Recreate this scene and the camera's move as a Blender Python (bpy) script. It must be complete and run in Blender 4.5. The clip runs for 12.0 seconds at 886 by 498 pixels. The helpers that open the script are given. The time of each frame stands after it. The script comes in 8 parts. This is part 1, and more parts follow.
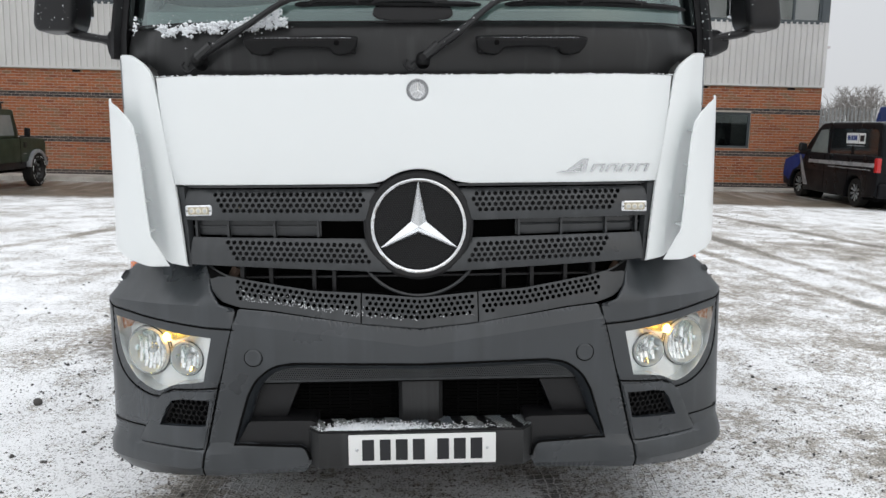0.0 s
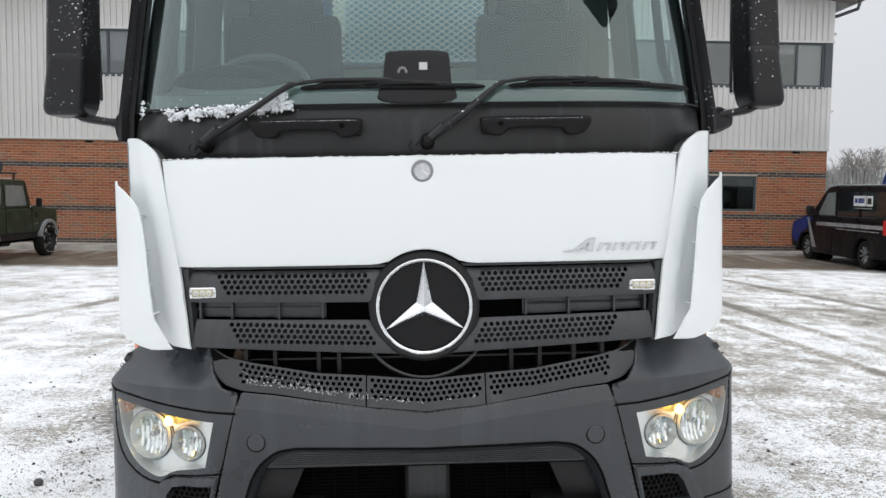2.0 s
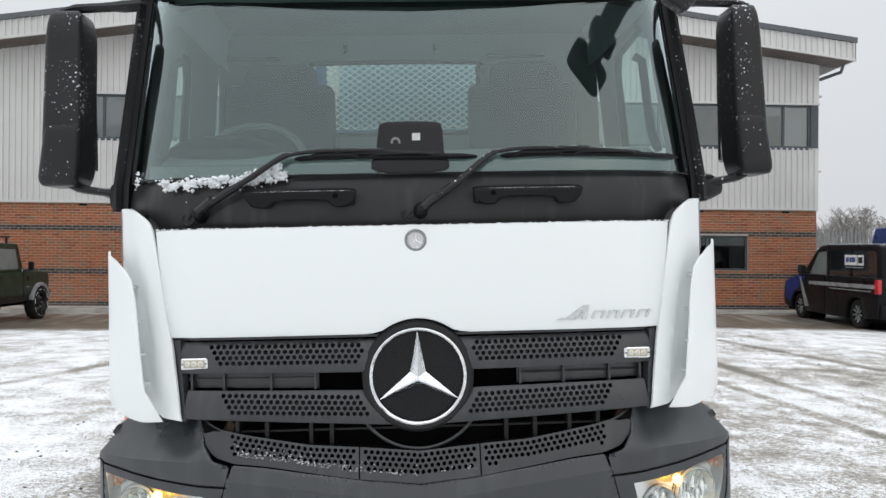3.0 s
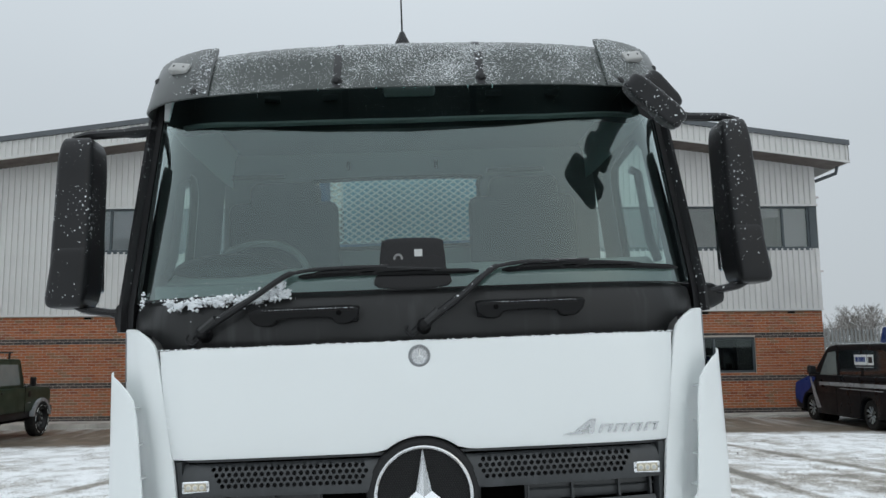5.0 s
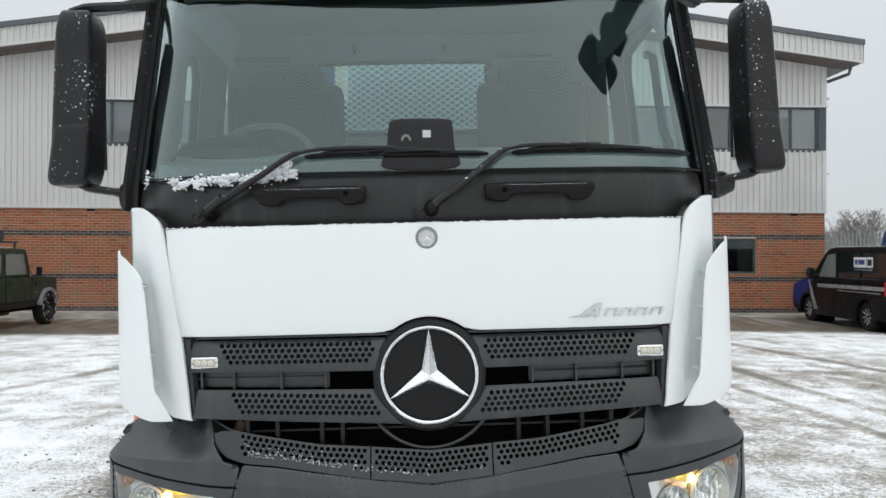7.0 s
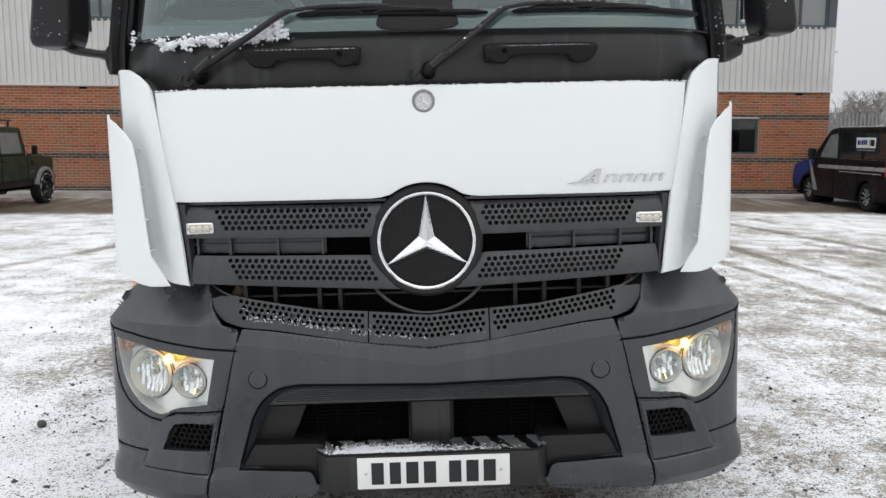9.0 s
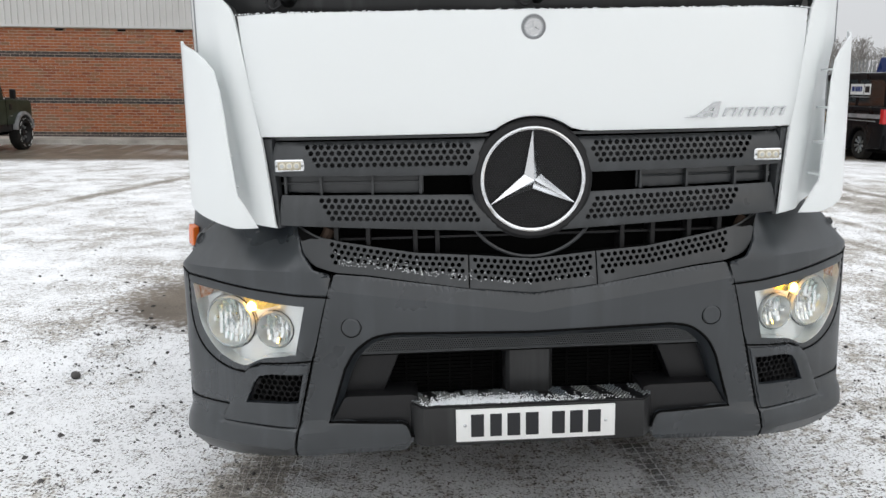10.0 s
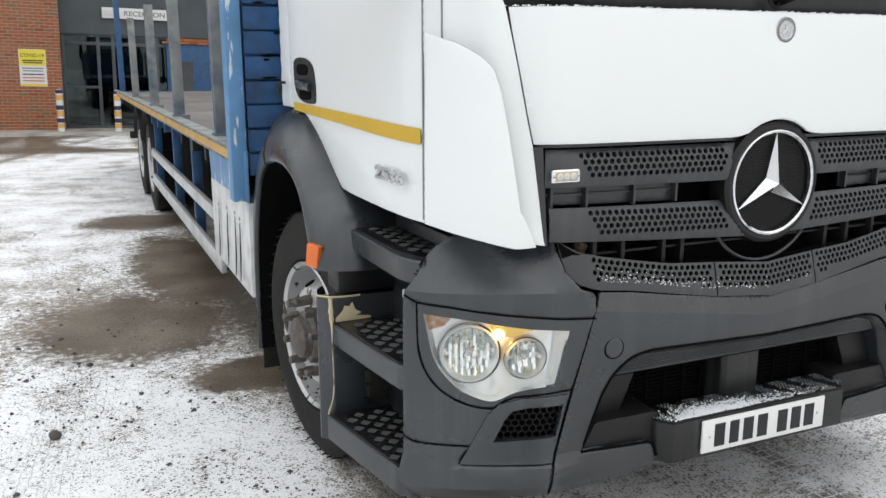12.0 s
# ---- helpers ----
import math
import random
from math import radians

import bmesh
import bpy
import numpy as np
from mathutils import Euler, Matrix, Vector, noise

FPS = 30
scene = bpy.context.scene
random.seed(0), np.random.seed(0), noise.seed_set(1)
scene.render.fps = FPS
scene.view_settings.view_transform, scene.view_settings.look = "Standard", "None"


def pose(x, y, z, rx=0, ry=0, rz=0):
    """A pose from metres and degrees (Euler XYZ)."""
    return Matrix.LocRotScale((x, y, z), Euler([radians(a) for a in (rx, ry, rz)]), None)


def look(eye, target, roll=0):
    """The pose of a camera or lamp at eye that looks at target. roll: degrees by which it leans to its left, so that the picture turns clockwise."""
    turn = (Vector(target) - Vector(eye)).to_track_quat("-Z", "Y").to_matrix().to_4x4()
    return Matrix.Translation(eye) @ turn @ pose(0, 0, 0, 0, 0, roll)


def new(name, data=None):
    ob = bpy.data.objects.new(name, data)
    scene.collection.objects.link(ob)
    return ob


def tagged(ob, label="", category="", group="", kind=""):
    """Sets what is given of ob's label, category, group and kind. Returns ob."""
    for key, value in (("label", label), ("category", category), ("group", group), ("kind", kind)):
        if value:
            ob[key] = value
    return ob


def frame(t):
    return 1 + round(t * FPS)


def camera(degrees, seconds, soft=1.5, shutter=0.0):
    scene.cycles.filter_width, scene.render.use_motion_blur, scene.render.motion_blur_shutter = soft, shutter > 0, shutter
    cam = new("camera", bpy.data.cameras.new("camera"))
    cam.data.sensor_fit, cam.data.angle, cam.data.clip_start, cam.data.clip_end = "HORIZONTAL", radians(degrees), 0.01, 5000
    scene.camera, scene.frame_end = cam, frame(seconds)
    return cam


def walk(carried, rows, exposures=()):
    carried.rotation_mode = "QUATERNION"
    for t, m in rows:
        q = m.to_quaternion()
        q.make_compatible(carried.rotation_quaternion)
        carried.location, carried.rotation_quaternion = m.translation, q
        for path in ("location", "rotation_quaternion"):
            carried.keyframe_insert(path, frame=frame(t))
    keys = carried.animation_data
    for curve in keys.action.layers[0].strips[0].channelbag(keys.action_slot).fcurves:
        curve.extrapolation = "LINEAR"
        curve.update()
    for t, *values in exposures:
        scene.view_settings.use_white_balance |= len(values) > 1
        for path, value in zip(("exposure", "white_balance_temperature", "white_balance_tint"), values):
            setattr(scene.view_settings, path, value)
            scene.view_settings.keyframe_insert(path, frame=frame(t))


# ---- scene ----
cam = camera(56.2, 12.0)
# the truck stands on a slight crossfall: its own frame leans by this turn
LEVEL = pose(0, 0, 0, 0, -1.7, 0)
PATH = [
    (0.0, (-0.034, -2.788, 1.558), (0.047, -0.812, 1.260), -0.40),
    (0.5, (-0.024, -2.757, 1.565), (0.053, -0.783, 1.253), -0.10),
    (1.0, (-0.018, -2.761, 1.579), (0.050, -0.782, 1.302), -0.40),
    (1.5, (-0.019, -2.764, 1.597), (0.040, -0.775, 1.387), -0.70),
    (2.0, (-0.023, -2.753, 1.612), (0.040, -0.759, 1.466), -0.90),
    (2.5, (-0.025, -2.752, 1.627), (0.048, -0.754, 1.548), -1.00),
    (3.0, (-0.023, -2.752, 1.642), (0.059, -0.753, 1.640), -1.20),
    (3.5, (-0.020, -2.765, 1.657), (0.070, -0.768, 1.733), -1.80),
    (3.7, (-0.020, -2.774, 1.663), (0.073, -0.780, 1.773), -2.10),
    (4.1, (-0.018, -2.781, 1.672), (0.076, -0.791, 1.846), -2.43),
    (4.5, (-0.017, -2.779, 1.676), (0.071, -0.794, 1.902), -2.46),
    (4.9, (-0.018, -2.773, 1.674), (0.063, -0.790, 1.927), -2.35),
    (5.3, (-0.021, -2.765, 1.666), (0.054, -0.781, 1.905), -2.20),
    (5.5, (-0.024, -2.765, 1.661), (0.048, -0.779, 1.887), -2.20),
    (6.0, (-0.029, -2.753, 1.648), (0.041, -0.762, 1.816), -2.00),
    (6.5, (-0.032, -2.741, 1.632), (0.036, -0.744, 1.725), -1.70),
    (7.0, (-0.039, -2.731, 1.618), (0.028, -0.732, 1.628), -1.40),
    (7.2, (-0.039, -2.727, 1.612), (0.028, -0.728, 1.571), -1.30),
    (7.6, (-0.039, -2.718, 1.601), (0.028, -0.720, 1.490), -1.28),
    (8.0, (-0.039, -2.709, 1.590), (0.028, -0.714, 1.433), -1.34),
    (8.4, (-0.039, -2.701, 1.580), (0.028, -0.711, 1.385), -1.40),
    (8.8, (-0.038, -2.695, 1.570), (0.028, -0.711, 1.327), -1.40),
    (9.0, (-0.033, -2.695, 1.560), (0.029, -0.715, 1.288), -1.30),
    (9.5, (-0.111, -2.625, 1.522), (-0.055, -0.660, 1.155), -0.70),
    (10.0, (-0.442, -2.499, 1.514), (-0.322, -0.542, 1.119), -1.10),
    (10.5, (-0.817, -2.319, 1.523), (-0.622, -0.363, 1.153), -1.80),
    (11.0, (-1.223, -2.162, 1.561), (-0.858, -0.230, 1.195), -1.80),
    (11.5, (-1.633, -2.051, 1.568), (-1.004, -0.196, 1.167), -0.70),
    (12.0, (-1.979, -1.877, 1.569), (-1.188, -0.091, 1.137), -0.10),
]
EXPOSURES = [(0.0, -0.13, 6470, 10), (2.5, -0.06, 6440, 10), (3.5, -0.16, 6370, 8), (4.1, -0.38, 6280, 6), (5.5, -0.42, 6100, 5), (6.5, -0.12, 6280, 6), (7.5, -0.13, 6450, 9), (10.0, -0.10, 6520, 10), (11.5, -0.02, 6540, 10), (12.0, -0.02, 6560, 10)]
walk(cam, [(t, LEVEL @ look(e, a, r)) for t, e, a, r in PATH], EXPOSURES)

# ---------------------------------------------------------------- sky and light
world = bpy.data.worlds.new("overcast_sky")
scene.world = world
world.use_nodes = True
wn, wl = world.node_tree.nodes, world.node_tree.links
wn.clear()
w_out = wn.new("ShaderNodeOutputWorld")
w_bg = wn.new("ShaderNodeBackground")
w_sky = wn.new("ShaderNodeTexSky")
w_sky.sky_type = "NISHITA"
w_sky.sun_disc = False
w_sky.sun_elevation, w_sky.sun_rotation = radians(24), radians(150)
w_sky.dust_density = 4.0
w_co = wn.new("ShaderNodeTexCoord")
w_sep = wn.new("ShaderNodeSeparateXYZ")
wl.new(w_co.outputs["Generated"], w_sep.inputs[0])
w_el = wn.new("ShaderNodeValToRGB")
w_el.color_ramp.elements[0].color = (0.385, 0.385, 0.385, 1)
w_el.color_ramp.elements[1].color = (0.95, 0.95, 0.95, 1)
for w_at, w_v in ((0.25, 0.43), (0.48, 0.52), (0.66, 0.70)):
    w_e = w_el.color_ramp.elements.new(w_at)
    w_e.color = (w_v, w_v, w_v, 1)
wl.new(w_sep.outputs["Z"], w_el.inputs["Fac"])
w_two = wn.new("ShaderNodeMath")
w_two.operation = "MULTIPLY"
w_two.inputs[1].default_value = 2.0
wl.new(w_el.outputs[0], w_two.inputs[0])
w_cloud = wn.new("ShaderNodeTexNoise")
w_cloud.inputs["Scale"].default_value = 1.6
w_cloud.inputs["Detail"].default_value = 4
wl.new(w_co.outputs["Generated"], w_cloud.inputs["Vector"])
w_cm = wn.new("ShaderNodeMapRange")
w_cm.inputs["From Min"].default_value, w_cm.inputs["From Max"].default_value = 0.3, 0.7
w_cm.inputs["To Min"].default_value, w_cm.inputs["To Max"].default_value = 0.97, 1.03
wl.new(w_cloud.outputs["Fac"], w_cm.inputs["Value"])
w_mul = wn.new("ShaderNodeMath")
w_mul.operation = "MULTIPLY"
wl.new(w_two.outputs[0], w_mul.inputs[0])
wl.new(w_cm.outputs[0], w_mul.inputs[1])
w_grey = wn.new("ShaderNodeVectorMath")
w_grey.operation = "SCALE"
w_grey.inputs[0].default_value = (0.96, 0.985, 1.02)
wl.new(w_mul.outputs[0], w_grey.inputs["Scale"])
w_blue = wn.new("ShaderNodeVectorMath")
w_blue.operation = "SCALE"
w_blue.inputs["Scale"].default_value = 0.09
wl.new(w_sky.outputs[0], w_blue.inputs[0])
w_mix = wn.new("ShaderNodeMix")
w_mix.data_type = "RGBA"
w_mix.inputs[0].default_value = 0.93
wl.new(w_blue.outputs[0], w_mix.inputs[6])
wl.new(w_grey.outputs[0], w_mix.inputs[7])
wl.new(w_mix.outputs[2], w_bg.inputs["Color"])
w_bg.inputs["Strength"].default_value = 1.0
wl.new(w_bg.outputs[0], w_out.inputs["Surface"])

sun_data = bpy.data.lights.new("sun", "SUN")
sun_data.energy, sun_data.angle, sun_data.color = 0.5, radians(150), (1.0, 0.97, 0.93)
sun = new("sun", sun_data)
sun.matrix_world = look((-10, -18, 22), (0, 0, 0))

# ---------------------------------------------------------------- materials
def rgba(c):
    return (c[0], c[1], c[2], 1.0)


def noise_node(nt, scale, detail=4, vec=None):
    n = nt.nodes.new("ShaderNodeTexNoise")
    n.inputs["Scale"].default_value = scale
    n.inputs["Detail"].default_value = detail
    if vec:
        nt.links.new(vec, n.inputs["Vector"])
    return n


def ramp(nt, src, lo, hi, to_lo=0.0, to_hi=1.0):
    n = nt.nodes.new("ShaderNodeMapRange")
    n.inputs["From Min"].default_value, n.inputs["From Max"].default_value = lo, hi
    n.inputs["To Min"].default_value, n.inputs["To Max"].default_value = to_lo, to_hi
    nt.links.new(src, n.inputs["Value"])
    return n.outputs[0]


def mixc(nt, fac, a, b):
    n = nt.nodes.new("ShaderNodeMix")
    n.data_type = "RGBA"
    for sock, v in ((0, fac), (6, a), (7, b)):
        if isinstance(v, bpy.types.NodeSocket):
            nt.links.new(v, n.inputs[sock])
        elif sock == 0:
            n.inputs[0].default_value = v
        else:
            n.inputs[sock].default_value = rgba(v)
    return n.outputs[2]


def maths(nt, op, a, b=0.0):
    n = nt.nodes.new("ShaderNodeMath")
    n.operation = op
    for i, v in enumerate((a, b)):
        if isinstance(v, bpy.types.NodeSocket):
            nt.links.new(v, n.inputs[i])
        else:
            n.inputs[i].default_value = v
    return n.outputs[0]


def base_mat(name):
    m = bpy.data.materials.new(name)
    m.use_nodes = True
    nt = m.node_tree
    b = nt.nodes["Principled BSDF"]
    co = nt.nodes.new("ShaderNodeTexCoord").outputs["Object"]
    return m, nt, b, co


def bump_to(nt, b, height, strength, dist=0.01):
    n = nt.nodes.new("ShaderNodeBump")
    n.inputs["Strength"].default_value = strength
    n.inputs["Distance"].default_value = dist
    nt.links.new(height, n.inputs["Height"])
    nt.links.new(n.outputs[0], b.inputs["Normal"])


def surface(name, col, col2=None, grain=60.0, patch=2.5, rough=0.5, rough_var=0.12, metal=0.0, bump=0.1, amount=0.5, coat=0.0, spec=0.5):
    """A plain surface with two scales of variation, fine grain and broad patches."""
    m, nt, b, co = base_mat(name)
    col2 = col2 or tuple(c * 0.75 for c in col)
    n1, n2 = noise_node(nt, patch, 5, co), noise_node(nt, grain, 3, co)
    f = maths(nt, "MULTIPLY", ramp(nt, n1.outputs[0], 0.42, 0.72), amount)
    c = mixc(nt, f, col, col2)
    g = ramp(nt, n2.outputs[0], 0.35, 0.65, 0.0, 0.12 * amount)
    c = mixc(nt, g, c, col2)
    nt.links.new(c, b.inputs["Base Color"])
    nt.links.new(ramp(nt, n1.outputs[0], 0.3, 0.7, max(0.02, rough - rough_var), min(1, rough + rough_var)), b.inputs["Roughness"])
    b.inputs["Metallic"].default_value = metal
    b.inputs["Coat Weight"].default_value = coat
    b.inputs["Coat Roughness"].default_value = 0.08
    b.inputs["Specular IOR Level"].default_value = spec
    if bump:
        bump_to(nt, b, n2.outputs[0], bump, 0.002)
    return m


def snowy(name, col, cover, size, rough=0.5, grain=60.0, patchy=.35):
    """Dark plastic with a dusting of frozen snow in specks and clots."""
    m, nt, b, co = base_mat(name)
    n1, n2, n3 = noise_node(nt, size, 6, co), noise_node(nt, 4.0, 3, co), noise_node(nt, grain, 3, co)
    geo = nt.nodes.new("ShaderNodeNewGeometry")
    sep = nt.nodes.new("ShaderNodeSeparateXYZ")
    nt.links.new(geo.outputs["Normal"], sep.inputs[0])
    k = maths(nt, "ADD", n1.outputs[0], maths(nt, "ADD", maths(nt, "MULTIPLY", maths(nt, "SUBTRACT", n2.outputs[0], .5), patchy), .175))
    k = maths(nt, "ADD", k, maths(nt, "MULTIPLY", sep.outputs["Z"], 0.06))
    f = ramp(nt, k, 1.0 - cover, 1.04 - cover)
    plastic = mixc(nt, ramp(nt, n2.outputs[0], 0.35, 0.7), col, tuple(c * 1.5 for c in col))
    nt.links.new(mixc(nt, f, plastic, (0.86, 0.88, 0.9)), b.inputs["Base Color"])
    nt.links.new(ramp(nt, f, 0, 1, rough, 0.75), b.inputs["Roughness"])
    bump_to(nt, b, maths(nt, "ADD", f, maths(nt, "MULTIPLY", n3.outputs[0], 0.15)), 0.4, 0.004)
    b.inputs["Specular IOR Level"].default_value = 0.32
    return m


def plastic_wet(name, col, rough=0.42, run=0.30, spec=0.5):
    """Moulded unpainted plastic with fine grain and vertical run marks."""
    m, nt, b, co = base_mat(name)
    mp = nt.nodes.new("ShaderNodeMapping")
    mp.inputs["Scale"].default_value = (14, 14, 0.9)
    nt.links.new(co, mp.inputs["Vector"])
    n1, n2, n3 = noise_node(nt, 1.0, 4, mp.outputs[0]), noise_node(nt, 420, 2, co), noise_node(nt, 3.0, 4, co)
    streak = ramp(nt, n1.outputs[0], 0.52, 0.68)
    b.inputs["Specular IOR Level"].default_value = spec
    c = mixc(nt, maths(nt, "MULTIPLY", streak, run), col, tuple(min(1, v * 1.7 + 0.01) for v in col))
    c = mixc(nt, maths(nt, "MULTIPLY", ramp(nt, n3.outputs[0], 0.4, 0.7), 0.35), c, tuple(v * 0.72 for v in col))
    nt.links.new(c, b.inputs["Base Color"])
    nt.links.new(ramp(nt, n3.outputs[0], 0.3, 0.7, rough - 0.1, rough + 0.14), b.inputs["Roughness"])
    bump_to(nt, b, n2.outputs[0], 0.12, 0.001)
    return m


def emitter(name, col, power):
    m, nt, b, co = base_mat(name)
    b.inputs["Base Color"].default_value = rgba(col)
    b.inputs["Emission Color"].default_value = rgba(col)
    b.inputs["Emission Strength"].default_value = power
    return m


def glass(name, tint, rough=0.0, ior=1.52, boost=1.0):
    """A thin pane: clear tinted transmission with a mirror reflection that follows Fresnel."""
    m = bpy.data.materials.new(name)
    m.use_nodes = True
    nt = m.node_tree
    nt.nodes.clear()
    out = nt.nodes.new("ShaderNodeOutputMaterial")
    tr = nt.nodes.new("ShaderNodeBsdfTransparent")
    tr.inputs[0].default_value = rgba(tint)
    gl = nt.nodes.new("ShaderNodeBsdfGlossy")
    gl.inputs["Roughness"].default_value = rough
    gl.inputs["Color"].default_value = rgba((0.86, 1.0, 0.99))
    fr = nt.nodes.new("ShaderNodeFresnel")
    fr.inputs[0].default_value = ior
    mx = nt.nodes.new("ShaderNodeMixShader")
    k = maths(nt, "MULTIPLY", fr.outputs[0], boost)
    nt.links.new(k, mx.inputs[0])
    nt.links.new(tr.outputs[0], mx.inputs[1])
    nt.links.new(gl.outputs[0], mx.inputs[2])
    nt.links.new(mx.outputs[0], out.inputs[0])
    return m


def brick_mat(name, cols, per_object):
    m, nt, b, co = base_mat(name)
    if per_object:
        r = nt.nodes.new("ShaderNodeObjectInfo").outputs["Random"]
        co = nt.nodes.new("ShaderNodeNewGeometry").outputs["Position"]
    else:
        r = nt.nodes.new("ShaderNodeNewGeometry").outputs["Random Per Island"]
    cr = nt.nodes.new("ShaderNodeValToRGB")
    cr.color_ramp.elements[0].color, cr.color_ramp.elements[1].color = rgba(cols[0]), rgba(cols[-1])
    for i, c in enumerate(cols[1:-1]):
        e = cr.color_ramp.elements.new((i + 1) / (len(cols) - 1))
        e.color = rgba(c)
    nt.links.new(r, cr.inputs[0])
    n1, n2 = noise_node(nt, 40, 4, co), noise_node(nt, 0.7, 4, co)
    c = mixc(nt, ramp(nt, n1.outputs[0], 0.4, 0.75, 0, 0.35), cr.outputs[0], tuple(v * 0.55 for v in cols[0]))
    c = mixc(nt, ramp(nt, n2.outputs[0], 0.5, 0.75, 0, 0.10), c, (0.42, 0.36, 0.31))
    nt.links.new(c, b.inputs["Base Color"])
    b.inputs["Roughness"].default_value = 0.85
    bump_to(nt, b, n1.outputs[0], 0.3, 0.006)
    return m


M_WHITE = surface("white_cab_paint", (0.80, 0.83, 0.83), (0.70, 0.72, 0.71), grain=30, patch=1.2, rough=0.28, rough_var=0.0, bump=0.0, amount=0.05, coat=0.3)
M_GREY = plastic_wet("grey_bumper_plastic", (0.0215, 0.026, 0.0305), 0.32, 0.45, 0.84)
M_SLAT = plastic_wet("grey_grille_plastic", (0.032, 0.035, 0.0375), 0.36, 0.4, 0.62)
M_COWL = plastic_wet("black_cowl_plastic", (0.020, 0.0205, 0.021), 0.38, 0.9, 0.38)
M_BLACK = surface("black_plastic", (0.009, 0.009, 0.010), (0.02, 0.02, 0.02), rough=0.5, bump=0.15, spec=0.35)
M_GLOSSBLACK = surface("smooth_black_moulding", (0.006, 0.006, 0.007), (0.012, 0.012, 0.012), rough=0.34, bump=0.05, spec=0.35)
# near-black for joints and holes, and for sheets that stand in for deep shade
M_VOID = surface("gap_and_shade_black", (0.004, 0.004, 0.004), (0.008, 0.008, 0.008), rough=0.9, bump=0.0, spec=0.05)
M_HANDLE = surface("matt_black_moulding", (0.0045, 0.0045, 0.005), (0.008, 0.008, 0.008), rough=0.55, bump=0.05, spec=0.25)
M_MIRRORBACK = snowy("mirror_shell_with_snow", (0.012, 0.012, 0.013), 0.152, 95, 0.38)
M_VISOR = snowy("visor_acrylic_with_snow", (0.050, 0.057, 0.054), 0.172, 260, 0.3, patchy=.45)
M_VISOR_BARE = surface("visor_end_acrylic", (0.050, 0.056, 0.054), (0.04, 0.045, 0.045), rough=0.3, bump=0.05)
M_CREAMLENS = surface("cream_lamp_cell", (0.74, 0.70, 0.58), (0.62, 0.58, 0.46), rough=0.25, bump=0.0, coat=0.4)
M_CHROME = surface("chrome", (0.78, 0.79, 0.80), (0.55, 0.56, 0.58), grain=20, rough=0.10, rough_var=0.05, metal=1.0, bump=0.0, amount=0.3)
M_SILVER = surface("satin_silver", (0.62, 0.63, 0.64), (0.45, 0.46, 0.47), rough=0.25, metal=0.9, bump=0.0)
M_RUBBER = surface("tyre_rubber", (0.011, 0.011, 0.011), (0.032, 0.030, 0.027), grain=80, patch=6, rough=0.75, bump=0.3, amount=0.8, spec=0.2)
M_GLASS = glass("windscreen_glass", (0.66, 0.86, 0.83), 0.0, 1.52, 2.9)
M_SIDEGLASS = glass("side_glass", (0.92, 0.98, 0.96), 0.0, 1.5, 0.25)
M_REFLECT = surface("lamp_reflector", (0.96, 0.97, 0.97), (0.90, 0.91, 0.92), grain=20, rough=0.16, rough_var=0.06, metal=0.45, bump=0.0, amount=0.4)
M_FLUTE = surface("lamp_bowl_silvering", (0.96, 0.97, 0.97), (0.86, 0.87, 0.88), grain=40, patch=30, rough=0.16, rough_var=0.05, metal=0.35, bump=0.0, amount=0.3)
M_FACET = surface("lamp_facet_silvering", (0.98, 0.985, 0.985), (0.94, 0.95, 0.95), grain=20, rough=0.06, rough_var=0.02, metal=0.88, bump=0.0, amount=0.2)
M_LENS = glass("headlight_lens", (0.95, 0.96, 0.96), 0.02, 1.45, 1.0)
M_BLDGLASS = glass("building_glass", (0.30, 0.33, 0.34), 0.0, 1.52, 1.2)
M_UPGLASS = glass("upper_window_glass", (0.80, 0.78, 0.80), 0.0, 1.52, 2.0)
M_CABIN = surface("cab_trim_grey", (0.26, 0.26, 0.255), (0.21, 0.21, 0.205), rough=0.8, bump=0.1)
M_SEAT = surface("seat_cloth", (0.055, 0.055, 0.06), (0.075, 0.075, 0.075), grain=200, rough=0.95, bump=0.0, spec=0.2)
M_DASH = surface("dashboard", (0.38, 0.38, 0.37), (0.30, 0.30, 0.29), rough=0.7, bump=0.1)
M_AMBER = surface("amber_lens", (0.75, 0.16, 0.02), (0.6, 0.11, 0.01), rough=0.2, bump=0.05, coat=0.4)
M_AMBERLIT = emitter("amber_bulb", (1.0, 0.55, 0.12), 14.0)
M_CLEARLAMP = surface("clear_lamp_lens", (0.46, 0.42, 0.32), (0.34, 0.30, 0.22), rough=0.15, bump=0.05, coat=0.5)
M_PLATE = surface("reflective_white_plate", (0.80, 0.81, 0.80), (0.72, 0.72, 0.70), rough=0.35, bump=0.02)
M_INK = surface("black_characters", (0.012, 0.013, 0.016), rough=0.4, bump=0.0)
M_YELLOW = surface("yellow_reflective_tape", (0.62, 0.40, 0.02), (0.5, 0.31, 0.02), grain=90, rough=0.4)
M_SNOW = surface("snow", (0.84, 0.86, 0.88), (0.7, 0.73, 0.76), grain=90, patch=12, rough=0.8, bump=0.5)
M_CREAM = surface("scuffed_bare_filler", (0.60, 0.52, 0.34), (0.45, 0.37, 0.22), grain=60, rough=0.8)
M_RUST = surface("rusty_hub_steel", (0.11, 0.068, 0.046), (0.045, 0.036, 0.031), grain=60, patch=20, rough=0.8, metal=0.2, bump=0.4, amount=1.0)
M_BLUE = surface("chipped_blue_paint", (0.018, 0.085, 0.21), (0.03, 0.05, 0.075), grain=30, patch=9, rough=0.5, bump=0.2, amount=0.55)
